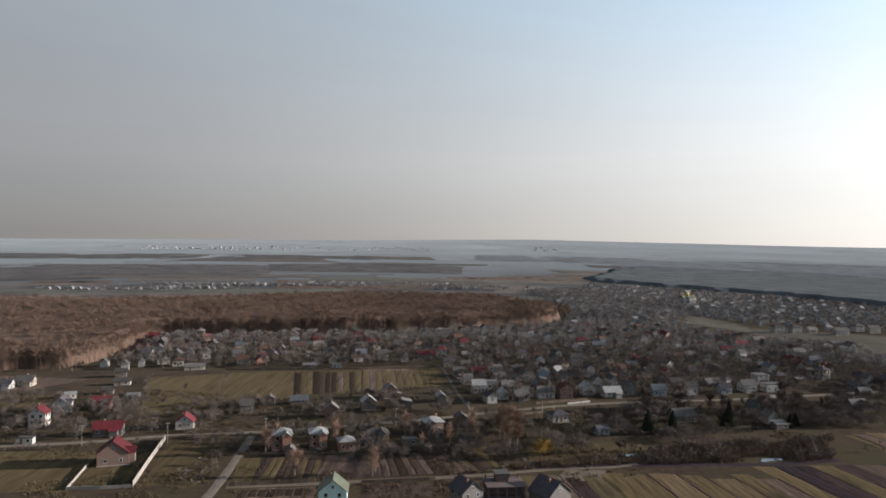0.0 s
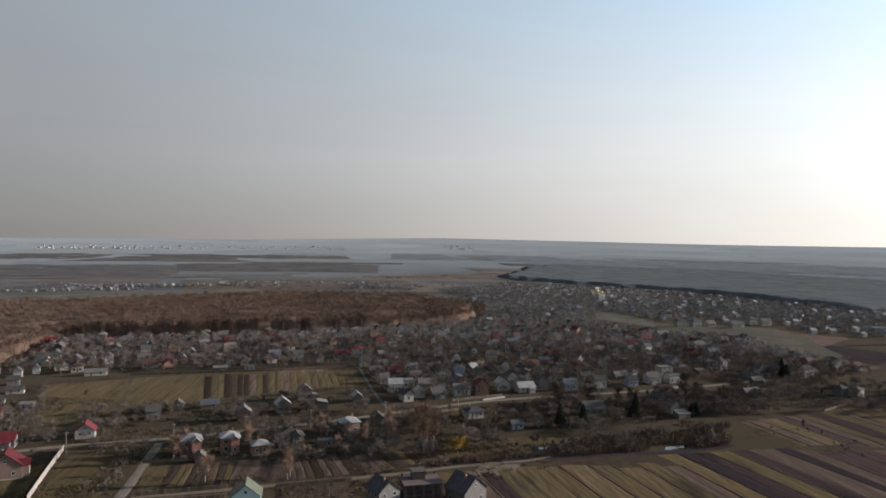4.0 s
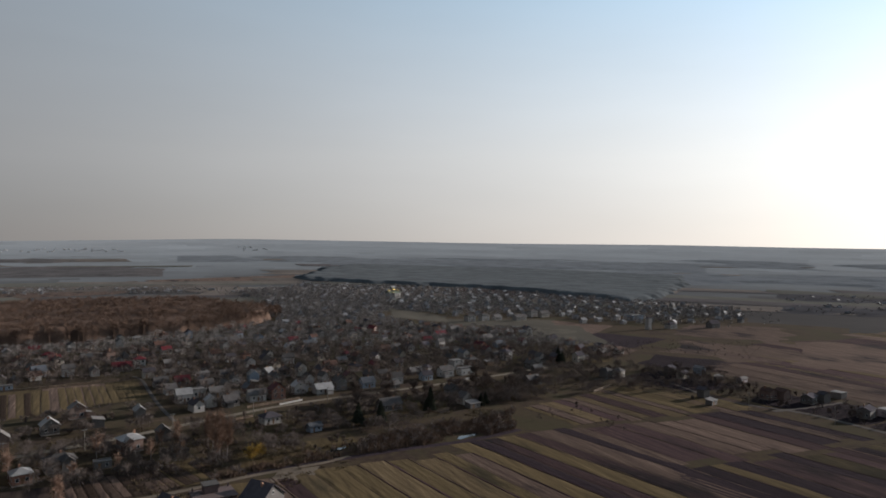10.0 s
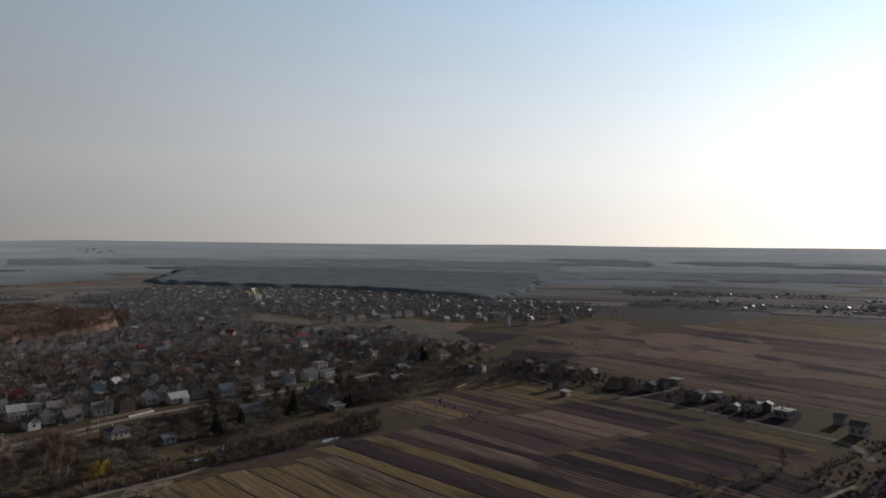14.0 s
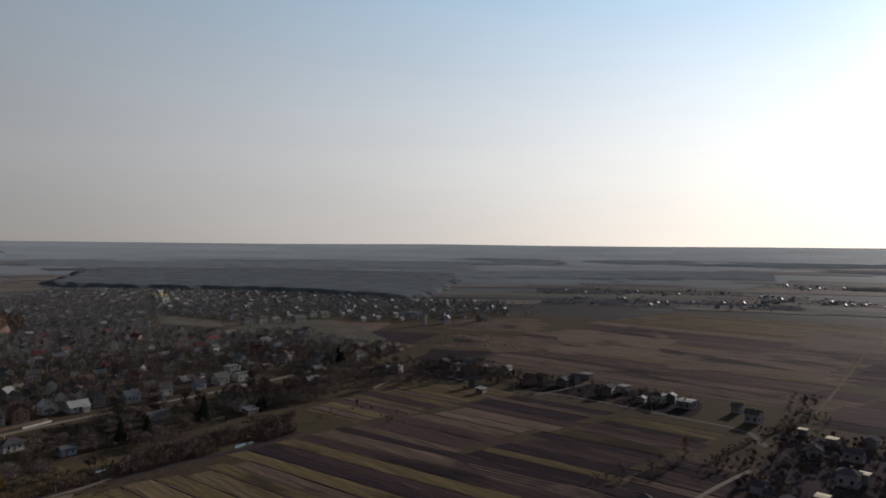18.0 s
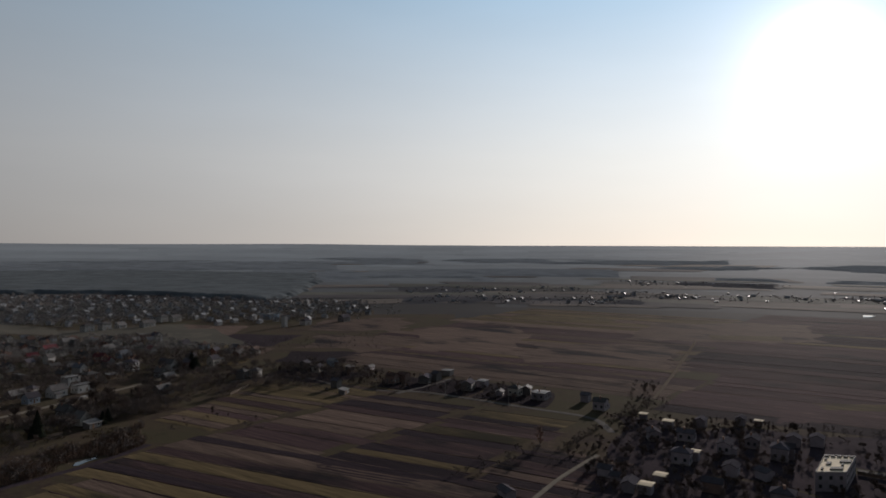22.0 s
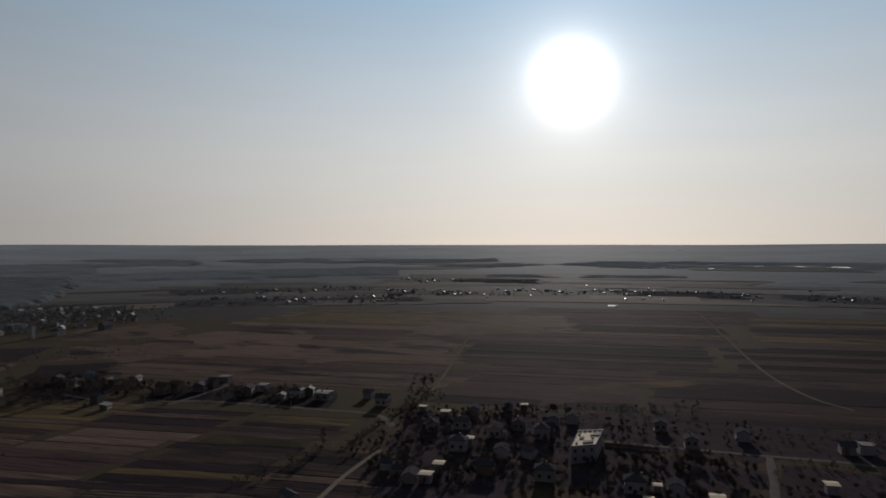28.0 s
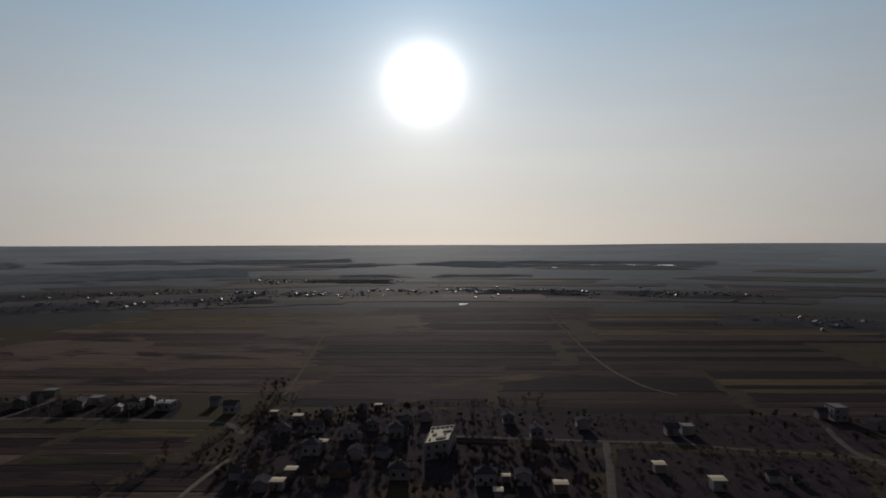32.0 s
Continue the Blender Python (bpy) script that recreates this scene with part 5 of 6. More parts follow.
for row in (
    (272.2, 362.3, 20, 5.8, 5.8, 1.4, "h", "grey_plaster", "slate_sheet"),
    (279.5, 358.8, 20, 5.1, 5.8, 1.4, "h", "silicate_brick", "slate_sheet"),
    (319.1, 357.1, 20, 5.8, 5.1, 1.4, "g", "grey_plaster", "dark_tile"),
    (315.5, 341.1, 20, 6.4, 5.1, 1.2, "g", "silicate_brick", "dark_tile"),
    (336.6, 348.8, 100, 5.8, 5.1, 1.4, "g", "blue_plaster", "pale_sheet"),
    (332.5, 328.1, 20, 5.8, 3.8, 0, "s", "grey_plaster", "pale_sheet"),
    (342.3, 319.2, 20, 7.7, 3.8, 0, "g", "dim_plaster", "slate_sheet"),
    (287.2, 294.5, 100, 4.5, 5.1, 1.5, "g", "grey_plaster", "dark_tile"),
    (278.2, 279.3, 20, 5.8, 3.8, 0, "s", "grey_plaster", "pale_sheet"),
    (318.2, 278.0, 95, 6.4, 5.8, 1.6, "g", "brown_brick", "brown_tile"),
    (325.0, 274.7, 95, 5.8, 5.8, 1.6, "g", "brown_brick", "brown_tile"),
    (331.5, 263.3, 20, 7.7, 5.8, 1.2, "g", "grey_plaster", "dark_tile"),
    (341.1, 261.8, 95, 3.8, 5.8, 1.5, "g", "grey_plaster", "dark_tile"),
    (359.1, 266.5, 100, 5.8, 5.8, 1, "l", "grey_plaster", "pale_sheet"),
    (331.1, 230.8, 20, 9, 5.8, 1.4, "g", "grey_plaster", "dark_tile"),
):
    house(*row, near=True, steep=0.45, group="houses along the field lane")
for row in (
    (342.2, 228.0, 95, 5.1, 5.8, 1.2, "l", "dim_plaster", "pale_sheet"),
    (334.1, 201.0, 95, 6.4, 5.8, 1.4, "h", "silicate_brick", "slate_sheet"),
    (340.7, 197.5, 20, 5.1, 5.1, 1.2, "g", "grey_plaster", "slate_sheet"),
    (335.1, 185.3, 95, 7.7, 7.7, 1.2, "l", "dim_plaster", "pale_sheet"),
    (328.7, 207.7, 20, 5.1, 3.8, 0, "g", "dim_plaster", "slate_sheet"),
):
    house(*row, near=True, steep=0.45, group="houses along the field lane")
for row in (
    (332.3, 149.1, 95, 6.2, 6.2, 1.5, "g", "dim_plaster", "slate_sheet"),
    (344.6, 163.1, 95, 4.3, 5, 1.2, "g", "dim_plaster", "dark_tile"),
    (324.4, 123.5, 95, 3, 3, 1, "l", "dim_plaster", "flat_felt"),
    (318.4, 109.4, 95, 4, 4, 1, "l", "dim_plaster", "flat_felt"),
    (269.7, 87.3, 95, 6.8, 5.6, 1.5, "h", "dim_plaster", "dark_tile"),
    (275.8, 84.2, 95, 3, 3.5, 1.2, "l", "dim_plaster", "flat_felt"),
    (241.9, 85.8, 95, 3.5, 4, 1, "l", "dim_plaster", "flat_felt"),
    (229.4, 86.2, 95, 4, 4, 1, "l", "dim_plaster", "flat_felt"),
    (228.7, 91.8, 10, 6.8, 4.3, 1, "g", "dim_plaster", "dark_tile"),
    (237.6, 104.7, 95, 4.3, 4.3, 1, "g", "dim_plaster", "dark_tile"),
    (234.6, 99.4, 95, 3.1, 3.7, 0, "g", "dim_plaster", "dark_tile"),
    (295.1, 78.0, 5, 8.7, 5, 1.3, "g", "dim_plaster", "dark_tile"),
    (309.4, 70.8, 5, 6.8, 5, 1.2, "g", "dim_plaster", "dark_tile"),
    (298.6, 58.1, 5, 8.1, 6.2, 1.6, "h", "dim_plaster", "dark_tile"),
    (321.8, 57.5, 5, 5.6, 5, 1.2, "g", "dim_plaster", "dark_tile"),
):
    house(*row, near=True, steep=0.45, group="houses at the crossroads")
for row in (
    (302.1, 96.0, 95, 6.8, 5, 1.2, "g", "dim_plaster", "dark_tile"),
    (294.9, 107.8, 30, 7.4, 5, 1.2, "g", "dim_plaster", "dark_tile"),
    (328.5, 97.6, 5, 5.6, 4.3, 1.2, "g", "dim_plaster", "dark_tile"),
    (344.3, 84.2, 5, 5, 4.3, 1, "g", "dim_plaster", "dark_tile"),
    (198.0, 122.2, 60, 6.2, 3.7, 0, "g", "dim_plaster", "dark_tile"),
    (269.1, 57.4, 60, 5, 4.3, 1, "g", "dim_plaster", "dark_tile"),
    (266.6, 68.3, 5, 6.2, 5, 1.2, "g", "dim_plaster", "dark_tile"),
    (244.8, 68.6, 95, 6.2, 5, 1.2, "g", "brown_brick", "dark_tile"),
    (327.7, 49.6, 5, 5.6, 5, 1.2, "g", "dim_plaster", "dark_tile"),
    (347.8, 77.0, 95, 3, 2.5, 0, "l", "dim_plaster", "flat_felt"),
    (245.6, 46.9, 95, 6.8, 5.6, 1.4, "h", "dim_plaster", "dark_tile"),
):
    house(*row, near=True, steep=0.45, group="houses at the crossroads")
for row in (
    (238.1, -10.1, 95, 4.2, 4.2, 1, "l", "brown_brick", "flat_felt"),
    (263.2, -46.9, 95, 3.7, 4.2, 1, "l", "dim_plaster", "flat_felt"),
    (246.6, -63.4, 95, 4.2, 4.8, 1.2, "l", "dim_plaster", "flat_felt"),
    (315.0, -61.5, 95, 5.3, 5.3, 1.2, "g", "dim_plaster", "dark_tile"),
    (317.6, -68.5, 5, 5.9, 5.3, 1.2, "f", "dim_plaster", "dark_felt"),
    (351.1, -144.6, 5, 9.2, 6.6, 2.2, "f", "dim_plaster", "dark_felt"),
    (353.1, -138.3, 95, 4, 5.3, 1.2, "g", "dim_plaster", "dark_tile"),
    (334.8, -155.1, 20, 5.9, 5.3, 1.2, "g", "dim_plaster", "dark_tile"),
    (245.8, 8.7, 95, 2.6, 2.6, 0, "l", "dim_plaster", "flat_felt"),
    (231.3, 10.7, 95, 2.6, 3.7, 0, "l", "dim_plaster", "flat_felt"),
    (256.5, -84.3, 95, 3.3, 4, 1, "g", "dim_plaster", "dark_tile"),
    (256.8, -92.4, 95, 2.6, 2.6, 0, "g", "dim_plaster", "dark_tile"),
    (305.8, -2.7, 5, 6.6, 5.3, 1.2, "g", "dim_plaster", "dark_tile"),
    (322.0, -23.4, 5, 5.9, 5.3, 1.2, "g", "dim_plaster", "dark_tile"),
    (328.3, 10.3, 5, 6.6, 5.3, 1.2, "g", "dim_plaster", "dark_tile"),
):
    house(*row, near=True, steep=0.45, group="houses of the southern hamlet")
for row in (
    (243.6, 15.6, 95, 7.3, 5.9, 1.4, "h", "dim_plaster", "dark_tile"),
    (244.8, 2.7, 5, 5.9, 5.3, 1.2, "g", "dim_plaster", "dark_tile"),
):
    house(*row, near=True, steep=0.45, group="houses of the southern hamlet")

# ---------------------------------------------------------------- the rest of the village, laid out along its lanes
VILLAGE = [(-201.8, 426.8), (-134.5, 434.3), (0.1, 457.1), (18.3, 352.4), (82.1, 370.6), (165.5, 389.1), (267.5, 419.9), (251.6, 413), (294.5, 405.6), (345.6, 424.2), (340.7, 494.3), (324.9, 569.7), (275.8, 627.7), (250.4, 742.9), (323.1, 949), (257.5, 1228.5), (137.3, 1143.1), (162.9, 877), (125.2, 702.3), (-39.7, 602.8), (-224.8, 561.8), (-215.3, 507.4)]
UPPER = [(280.7, 1340.3), (419, 1232.8), (548.8, 1090.9), (605.3, 945.4), (671.6, 826), (725.5, 676.2), (608.7, 567.1), (494.9, 579.7), (427.3, 620.3), (437.5, 682.3), (332.2, 658.5), (315.8, 706.1), (281.8, 827.1), (168.6, 770.8)]
OPEN = [[(287.4, 853.8), (315.8, 706.1), (451.3, 676.3), (336.8, 480), (324.9, 569.7), (275.8, 627.7), (241.7, 717.1)]]
wall_mix = ("white_plaster",) * 3 + ("cream_plaster", "brown_brick",  "grey_plaster", "grey_plaster", "grey_plaster", "silicate_brick", "brown_brick", "blue_plaster", "red_brick")
roof_mix = ("slate_sheet",) * 7 + ("pale_sheet",) * 2 + ("zinc_sheet",) + ("dark_tile",) * 5 + ("brown_tile",) * 6 + ("red_metal", "red_metal", "blue_metal")


def free(x, y, room):
    return all((x - a) ** 2 + (y - b) ** 2 > (room + r) ** 2 for a, b, r in TAKEN)


FAR_HOUSES = []
hrng = random.Random(11)
for poly, du, dv, chance in ((VILLAGE, 19, 26, 0.85), (UPPER, 25, 31, 0.88)):
    a = radians(14)
    for i in range(-60, 90):
        for j in range(-10, 60):
            u, v = i * du + hrng.uniform(-5, 5), j * dv + hrng.uniform(-4, 4)
            x, y = u * math.cos(a) - v * math.sin(a), u * math.sin(a) + v * math.cos(a)
            if not inside(x, y, poly) or any(inside(x, y, o) for o in OPEN) or hrng.random() > chance:
                continue
            w, d = hrng.uniform(5.5, 8), hrng.uniform(4.6, 6)
            if not free(x, y, max(w, d) * 0.5):
                continue
            r = math.hypot(x, y)
            rot = 14 + hrng.choice((0, 90, 90)) + hrng.gauss(0, 6)
            st = hrng.choice((1, 1, 1, 1.2, 1.6))
            if r > 700:
                FAR_HOUSES.append((x, y, rot, w * 0.9, d * 0.9, 2.4 * st))
                TAKEN.append((x, y, 6))
            else:
                house(x, y, rot, w, d, st, hrng.choice("ggggh"), hrng.choice(wall_mix), hrng.choice(roof_mix), near=False, group="houses of the dense village")
                if r < 560 and hrng.random() < 0.55:
                    sx, sy = x + hrng.uniform(9, 12) * hrng.choice((-1, 1)), y + hrng.uniform(-9, 9)
                    if free(sx, sy, 2):
                        house(sx, sy, rot + 90 * hrng.randint(0, 1), hrng.uniform(5, 8), hrng.uniform(3.5, 4.5), 0, hrng.choice("gs"), hrng.choice(("grey_plaster", "timber", "silicate_brick")),
                              hrng.choice(("slate_sheet", "pale_sheet", "pale_sheet")), near=False, group="sheds in the gardens")

# villages far out on the plain
for cx, cy, n, long, deep in ((915, 540, 46, 330, 110), (1130, 330, 44, 330, 130), (1210, 110, 34, 280, 110), (1200, -150, 24, 240, 110), (760, -325, 26, 200, 90), (1080, 690, 34, 300, 160),
                              (-290, 1165, 44, 330, 60), (-450, 1030, 30, 240, 40), (-90, 1240, 34, 300, 50), (100, 1180, 30, 240, 80), (1146, -290, 20, 160, 80), (1500, 480, 26, 300, 150)):
    a = math.atan2(cx, cy)
    plot("village_ground", [(cx + math.cos(a) * u * long + math.sin(a) * v * deep, cy - math.sin(a) * u * long + math.cos(a) * v * deep) for u, v in ((-0.6, -0.6), (0.6, -0.6), (0.6, 0.6), (-0.6, 0.6))], "far_land_1",
         "dark gardens and yards of a far village", 0.3, cells=14, ragged=40)
    r, half_way = math.hypot(cx, cy), math.degrees(long * 0.62 / math.hypot(cx, cy))
    canopy("far_orchard", *wood(math.degrees(a) - half_way, math.degrees(a) + half_way, r - deep * 0.75, r + deep * 0.75, 7.0, 0.0), 2.6, "orchard_canopy" if cx > 500 else "leafless_canopy", "bare orchards and hedges of a far village")
    for _ in range(int(n * (0.5 if cx > 500 else 0.8))):
        u, v = hrng.uniform(-0.5, 0.5) * long, hrng.uniform(-0.5, 0.5) * deep
        FAR_HOUSES.append((cx + math.cos(a) * u + math.sin(a) * v, cy - math.sin(a) * u + math.cos(a) * v, hrng.choice((5, 95, 95)) + hrng.gauss(0, 9), hrng.uniform(4, 7), hrng.uniform(3.5, 5), hrng.choice((1.8, 2.2, 2.6))))
spots = [(x + hrng.gauss(0, 22), y + hrng.gauss(0, 22), hrng.uniform(0.25, 0.55), 0.75) for x, y, *_ in FAR_HOUSES for _k in range(8) if math.hypot(x, y) > 800]
soup("far_hedges", spread_out(tall_clump, spots, nrng), "hazed_twigs", "leafless trees round the far villages", "trees")
wall_tris, roof_tris = [], []
for x, y, rot, w, d, h in FAR_HOUSES:
    m = np.array(pose(x, y, land(x, y), 0, 0, rot))
    for made, store in ((gable_walls(w, d, h, d * 0.38), wall_tris), (gable_roof(w, d, h, d * 0.38), roof_tris)):
        q = tri_array(made)
        store.append(q @ m[:3, :3].T + m[:3, 3])
far_village = soup("far_houses", np.concatenate(wall_tris), "house_far_wall", "distant village houses with pale walls and grey roofs", "village")
roofs = soup("far_roofs", np.concatenate(roof_tris), "house_far_roof", "", "")
roofs.parent = far_village
# low metal barn roofs among them that catch the low sun
for cx, cy, n in ((915, 540, 8), (1130, 330, 14), (1210, 110, 14), (1200, -150, 12), (760, -325, 6), (1146, -290, 8)):
    for _ in range(n):
        x, y = cx + hrng.gauss(0, 75), cy + hrng.gauss(0, 75)
        barn = tagged(new("barn"), "low grey barn with a bright sheet metal roof", "barn", "barns of the far villages")
        w, d = hrng.uniform(2.5, 6), hrng.uniform(2.2, 3.6)
        barn.matrix_basis = pose(x, y, land(x, y) - 0.02, 0, 0, hrng.uniform(0, 180))
        part("wall", mesh_of("wall", *gable_walls(w, d, 2.4, 0.15), "dim_plaster"), barn)
        part("roof", mesh_of("roof", *gable_roof(w, d, 2.4, 0.15), "zinc_sheet"), barn)
# tower blocks of the town on the horizon
town = []
for az, n, spread_deg, r in ((-19, 60, 9, 3500), (-10, 30, 8, 3550), (-3.5, 24, 5, 3600), (8, 16, 3, 3700)):
    for _ in range(n):
        a, rr = radians(az + hrng.uniform(-0.5, 0.5) * spread_deg), r + hrng.uniform(-220, 220)
        x, y = rr * math.sin(a), rr * math.cos(a)
        w, h = hrng.uniform(4, 13), hrng.uniform(1.6, 3.4)
        z = land(x, y)
        town.append(tri_array(block(x - w / 2, y - 7, z - 2, x + w / 2, y + 7, z + h)))
soup("distant_town", np.concatenate(town), "house_far_wall", "pale blocks of a town on the horizon", "town")

# ---------------------------------------------------------------- landmarks


def revolve(profile, sides=16):
    v = [(r * math.cos(2 * math.pi * k / sides), r * math.sin(2 * math.pi * k / sides), z) for r, z in profile for k in range(sides)]
    f = [(j * sides + k, j * sides + (k + 1) % sides, (j + 1) * sides + (k + 1) % sides, (j + 1) * sides + k) for j in range(len(profile) - 1) for k in range(sides)]
    return v, f


def church(x, y, rot):
    ob = tagged(new("church"), "white village church with gilded onion domes", "church")
    ob.matrix_basis = pose(x, y, 0, 0, 0, rot)
    part("wall", mesh_of("wall", *joined(block(-11, -5, 0, 11, 5, 8), block(-4, -9, 0, 4, 9, 8)), "white_plaster"), ob)
    part("roof", mesh_of("roof", *joined(gable_roof(22, 10, 8, 3), gable_roof(8, 18, 8, 2.2)), "green_metal"), ob)
    onion = [(2.3, 0), (3.0, 0.9), (3.1, 1.8), (2.5, 3.0), (1.2, 4.2), (0.35, 5.2), (0.08, 7.2)]
    for px, py, s in ((0, 0, 0.8), (-8.5, 0, 0.5), (8.5, 0, 0.5)):
        drum = part("drum", mesh_of("drum", *revolve([(2.3 * s, 7), (2.3 * s, 9 + 3.4 * s)]), "white_plaster"), ob, "", pose(px, py, 0))
        part("dome", mesh_of("dome", *revolve([(r * s, z * s + 9 + 3.4 * s) for r, z in onion]), "gold", smooth=True), drum, "gilded onion dome")
    return ob


church(*(346.9, 979.2), 20)


def flat_block():
    """The flat-roofed white block by the crossroads, skewed in plan, with hatches on its pale roof."""
    h = 6.6
    a, b, c, d = [Vector((*p, 0)) for p in ((265.9, 40.8), (272, 32.2), (295.2, 32), (290.3, 41.5))]
    ob = tagged(new("apartment_block"), "white flat-roofed block with dark hatches on a pale felt roof", "building")
    ob.matrix_basis = pose(a.x, a.y, 0)

    def at(u, v, z):
        p = (a * (1 - u) + b * u) * (1 - v) + (d * (1 - u) + c * u) * v - a
        return (p.x, p.y, z)

    def box(u0, v0, u1, v1, z0, z1):
        return [at(u, v, z) for z in (z0, z1) for u, v in ((u0, v0), (u1, v0), (u1, v1), (u0, v1))], block(0, 0, 0, 1, 1, 1)[1]

    part("wall", mesh_of("wall", *box(0, 0, 1, 1, 0, h - 0.02), "dim_plaster"), ob)
    part("roof", mesh_of("roof", *box(0.02, 0.02, 0.98, 0.98, h - 0.02, h + 0.06), "flat_felt"), ob)
    for u0, v0, u1, v1 in ((0, 0, 1, 0.02), (0, 0.98, 1, 1), (0, 0.02, 0.02, 0.98), (0.98, 0.02, 1, 0.98)):
        part("parapet", mesh_of("parapet", *box(u0, v0, u1, v1, h - 0.02, h + 0.3), "concrete"), ob)
    for u, v, du, dv in ((0.78, 0.63, 0.36, 0.13), (0.62, 0.20, 0.40, 0.13), (0.28, 0.48, 0.15, 0.13), (0.74, 0.43, 0.07, 0.10), (0.16, 0.18, 0.07, 0.10), (0.12, 0.72, 0.07, 0.10)):
        part("roof_hatch", mesh_of("roof_hatch", *box(u - du / 2, v - dv / 2, u + du / 2, v + dv / 2, h + 0.06, h + 0.5), "dark_felt"), ob, "dark roof hatch")
    for k in range(5):
        part("vent", mesh_of("vent", *box(0.2 * k + 0.03, 0.88, 0.2 * k + 0.16, 0.95, h + 0.06, h + 0.55), "dark_felt"), ob)
    for (p, q), turn in (((a, b), 0), ((b, c), 0), ((c, d), 0), ((d, a), 0)):
        e = q - p
        n = int(e.length / 3.2)
        ang = math.degrees(math.atan2(e.y, e.x))
        for k in range(n):
            for z in (1.9, 4.8):
                s = p + e * ((k + 0.5) / n) - a
                part("window", DIM_WINDOW, ob, "", pose(s.x, s.y, z, 0, 0, ang))
    TAKEN.append((a.x + 12, a.y - 4, 13))


flat_block()

# ---------------------------------------------------------------- trees and bushes
ROAD_LINES = [[(v.co.x, v.co.y) for v in list(o.data.vertices)[2::5]] for o in scene.objects if o.type == "MESH" and o.name.startswith(("road_", "track_"))]


def off_road(x, y, room=3.5):
    return all((x - a) ** 2 + (y - b) ** 2 > room * room for line in ROAD_LINES for a, b in line)


def clear(x, y):
    return off_road(x, y) and all((x - a) ** 2 + (y - b) ** 2 > (r * 0.85) ** 2 for a, b, r in TAKEN)


orchard = [dome_tree(140 + k, 6.2, 3.2, 0.12, 84, 1.7, 0.15) for k in range(6)] + [dome_tree(150 + k, 10, 3.8, 0.2, 105, 2.2, 0.17) for k in range(4)]
spots = [s for poly, gap in ((VILLAGE, 5.5), (UPPER, 9.5)) for s in grid_spots(poly, gap, nrng, (0.4, 0.88), lambda x, y: clear(x, y) and not any(inside(x, y, o) for o in OPEN))]
soup("garden_trees", spread_out(orchard, [s for s in spots if math.hypot(s[0], s[1]) < 560], nrng), "twigs_many", "leafless orchard trees and bushes between the village houses", "trees")
# the same trees beyond 560 m, in the greyed colour that imitates haze
soup("far_garden_trees", spread_out(orchard, [s for s in spots if math.hypot(s[0], s[1]) >= 560], nrng), "hazed_twigs", "leafless trees in the far gardens of the village, greyed to imitate haze", "trees")
trng = random.Random(21)
# single trees that stand out
for key, (x, y), s in (("poplar0", (27.6, 291.4), 1.05), ("poplar1", (29.1, 281.9), 1.1), ("poplar2", (31.4, 277.5), 0.95), ("poplar0", (31.4, 294.1), 0.9), ("poplar2", (27.2, 274.3), 0.8), ("poplar1", (26.2, 298), 0.7), ("willow0", (39.6, 266.6), 0.95), ("willow1", (43.3, 271), 0.7),
                       ("spruce0", (92.5, 306.4), 0.74), ("spruce1", (102.9, 305.4), 0.72), ("spruce2", (132.5, 316.7), 0.72), ("spruce0", (161.6, 318.9), 0.7), ("spruce1", (165.8, 322.1), 0.7), ("spruce2", (130.3, 317.5), 0.5),
                       ("birch0", (-50.2, 242), 0.9), ("birch1", (-23, 243.6), 0.8), ("birch0", (-22.3, 246), 0.7), ("tall0", (141.4, 777), 1.2), ("spruce1", (140.1, 776.8), 1.2), ("spruce0", (271.6, 416.3), 1.1),
                       ("spruce1", (271.5, 411.2), 1.0), ("tall1", (384.2, 145.6), 0.5), ("tall2", (386.8, 141.5), 0.45), ("tall3", (319.1, 125.2), 0.5), ("birch1", (253.6, 140.7), 0.8), ("tall1", (204.7, 296.2), 0.6)):
    plant(key, x, y, s)
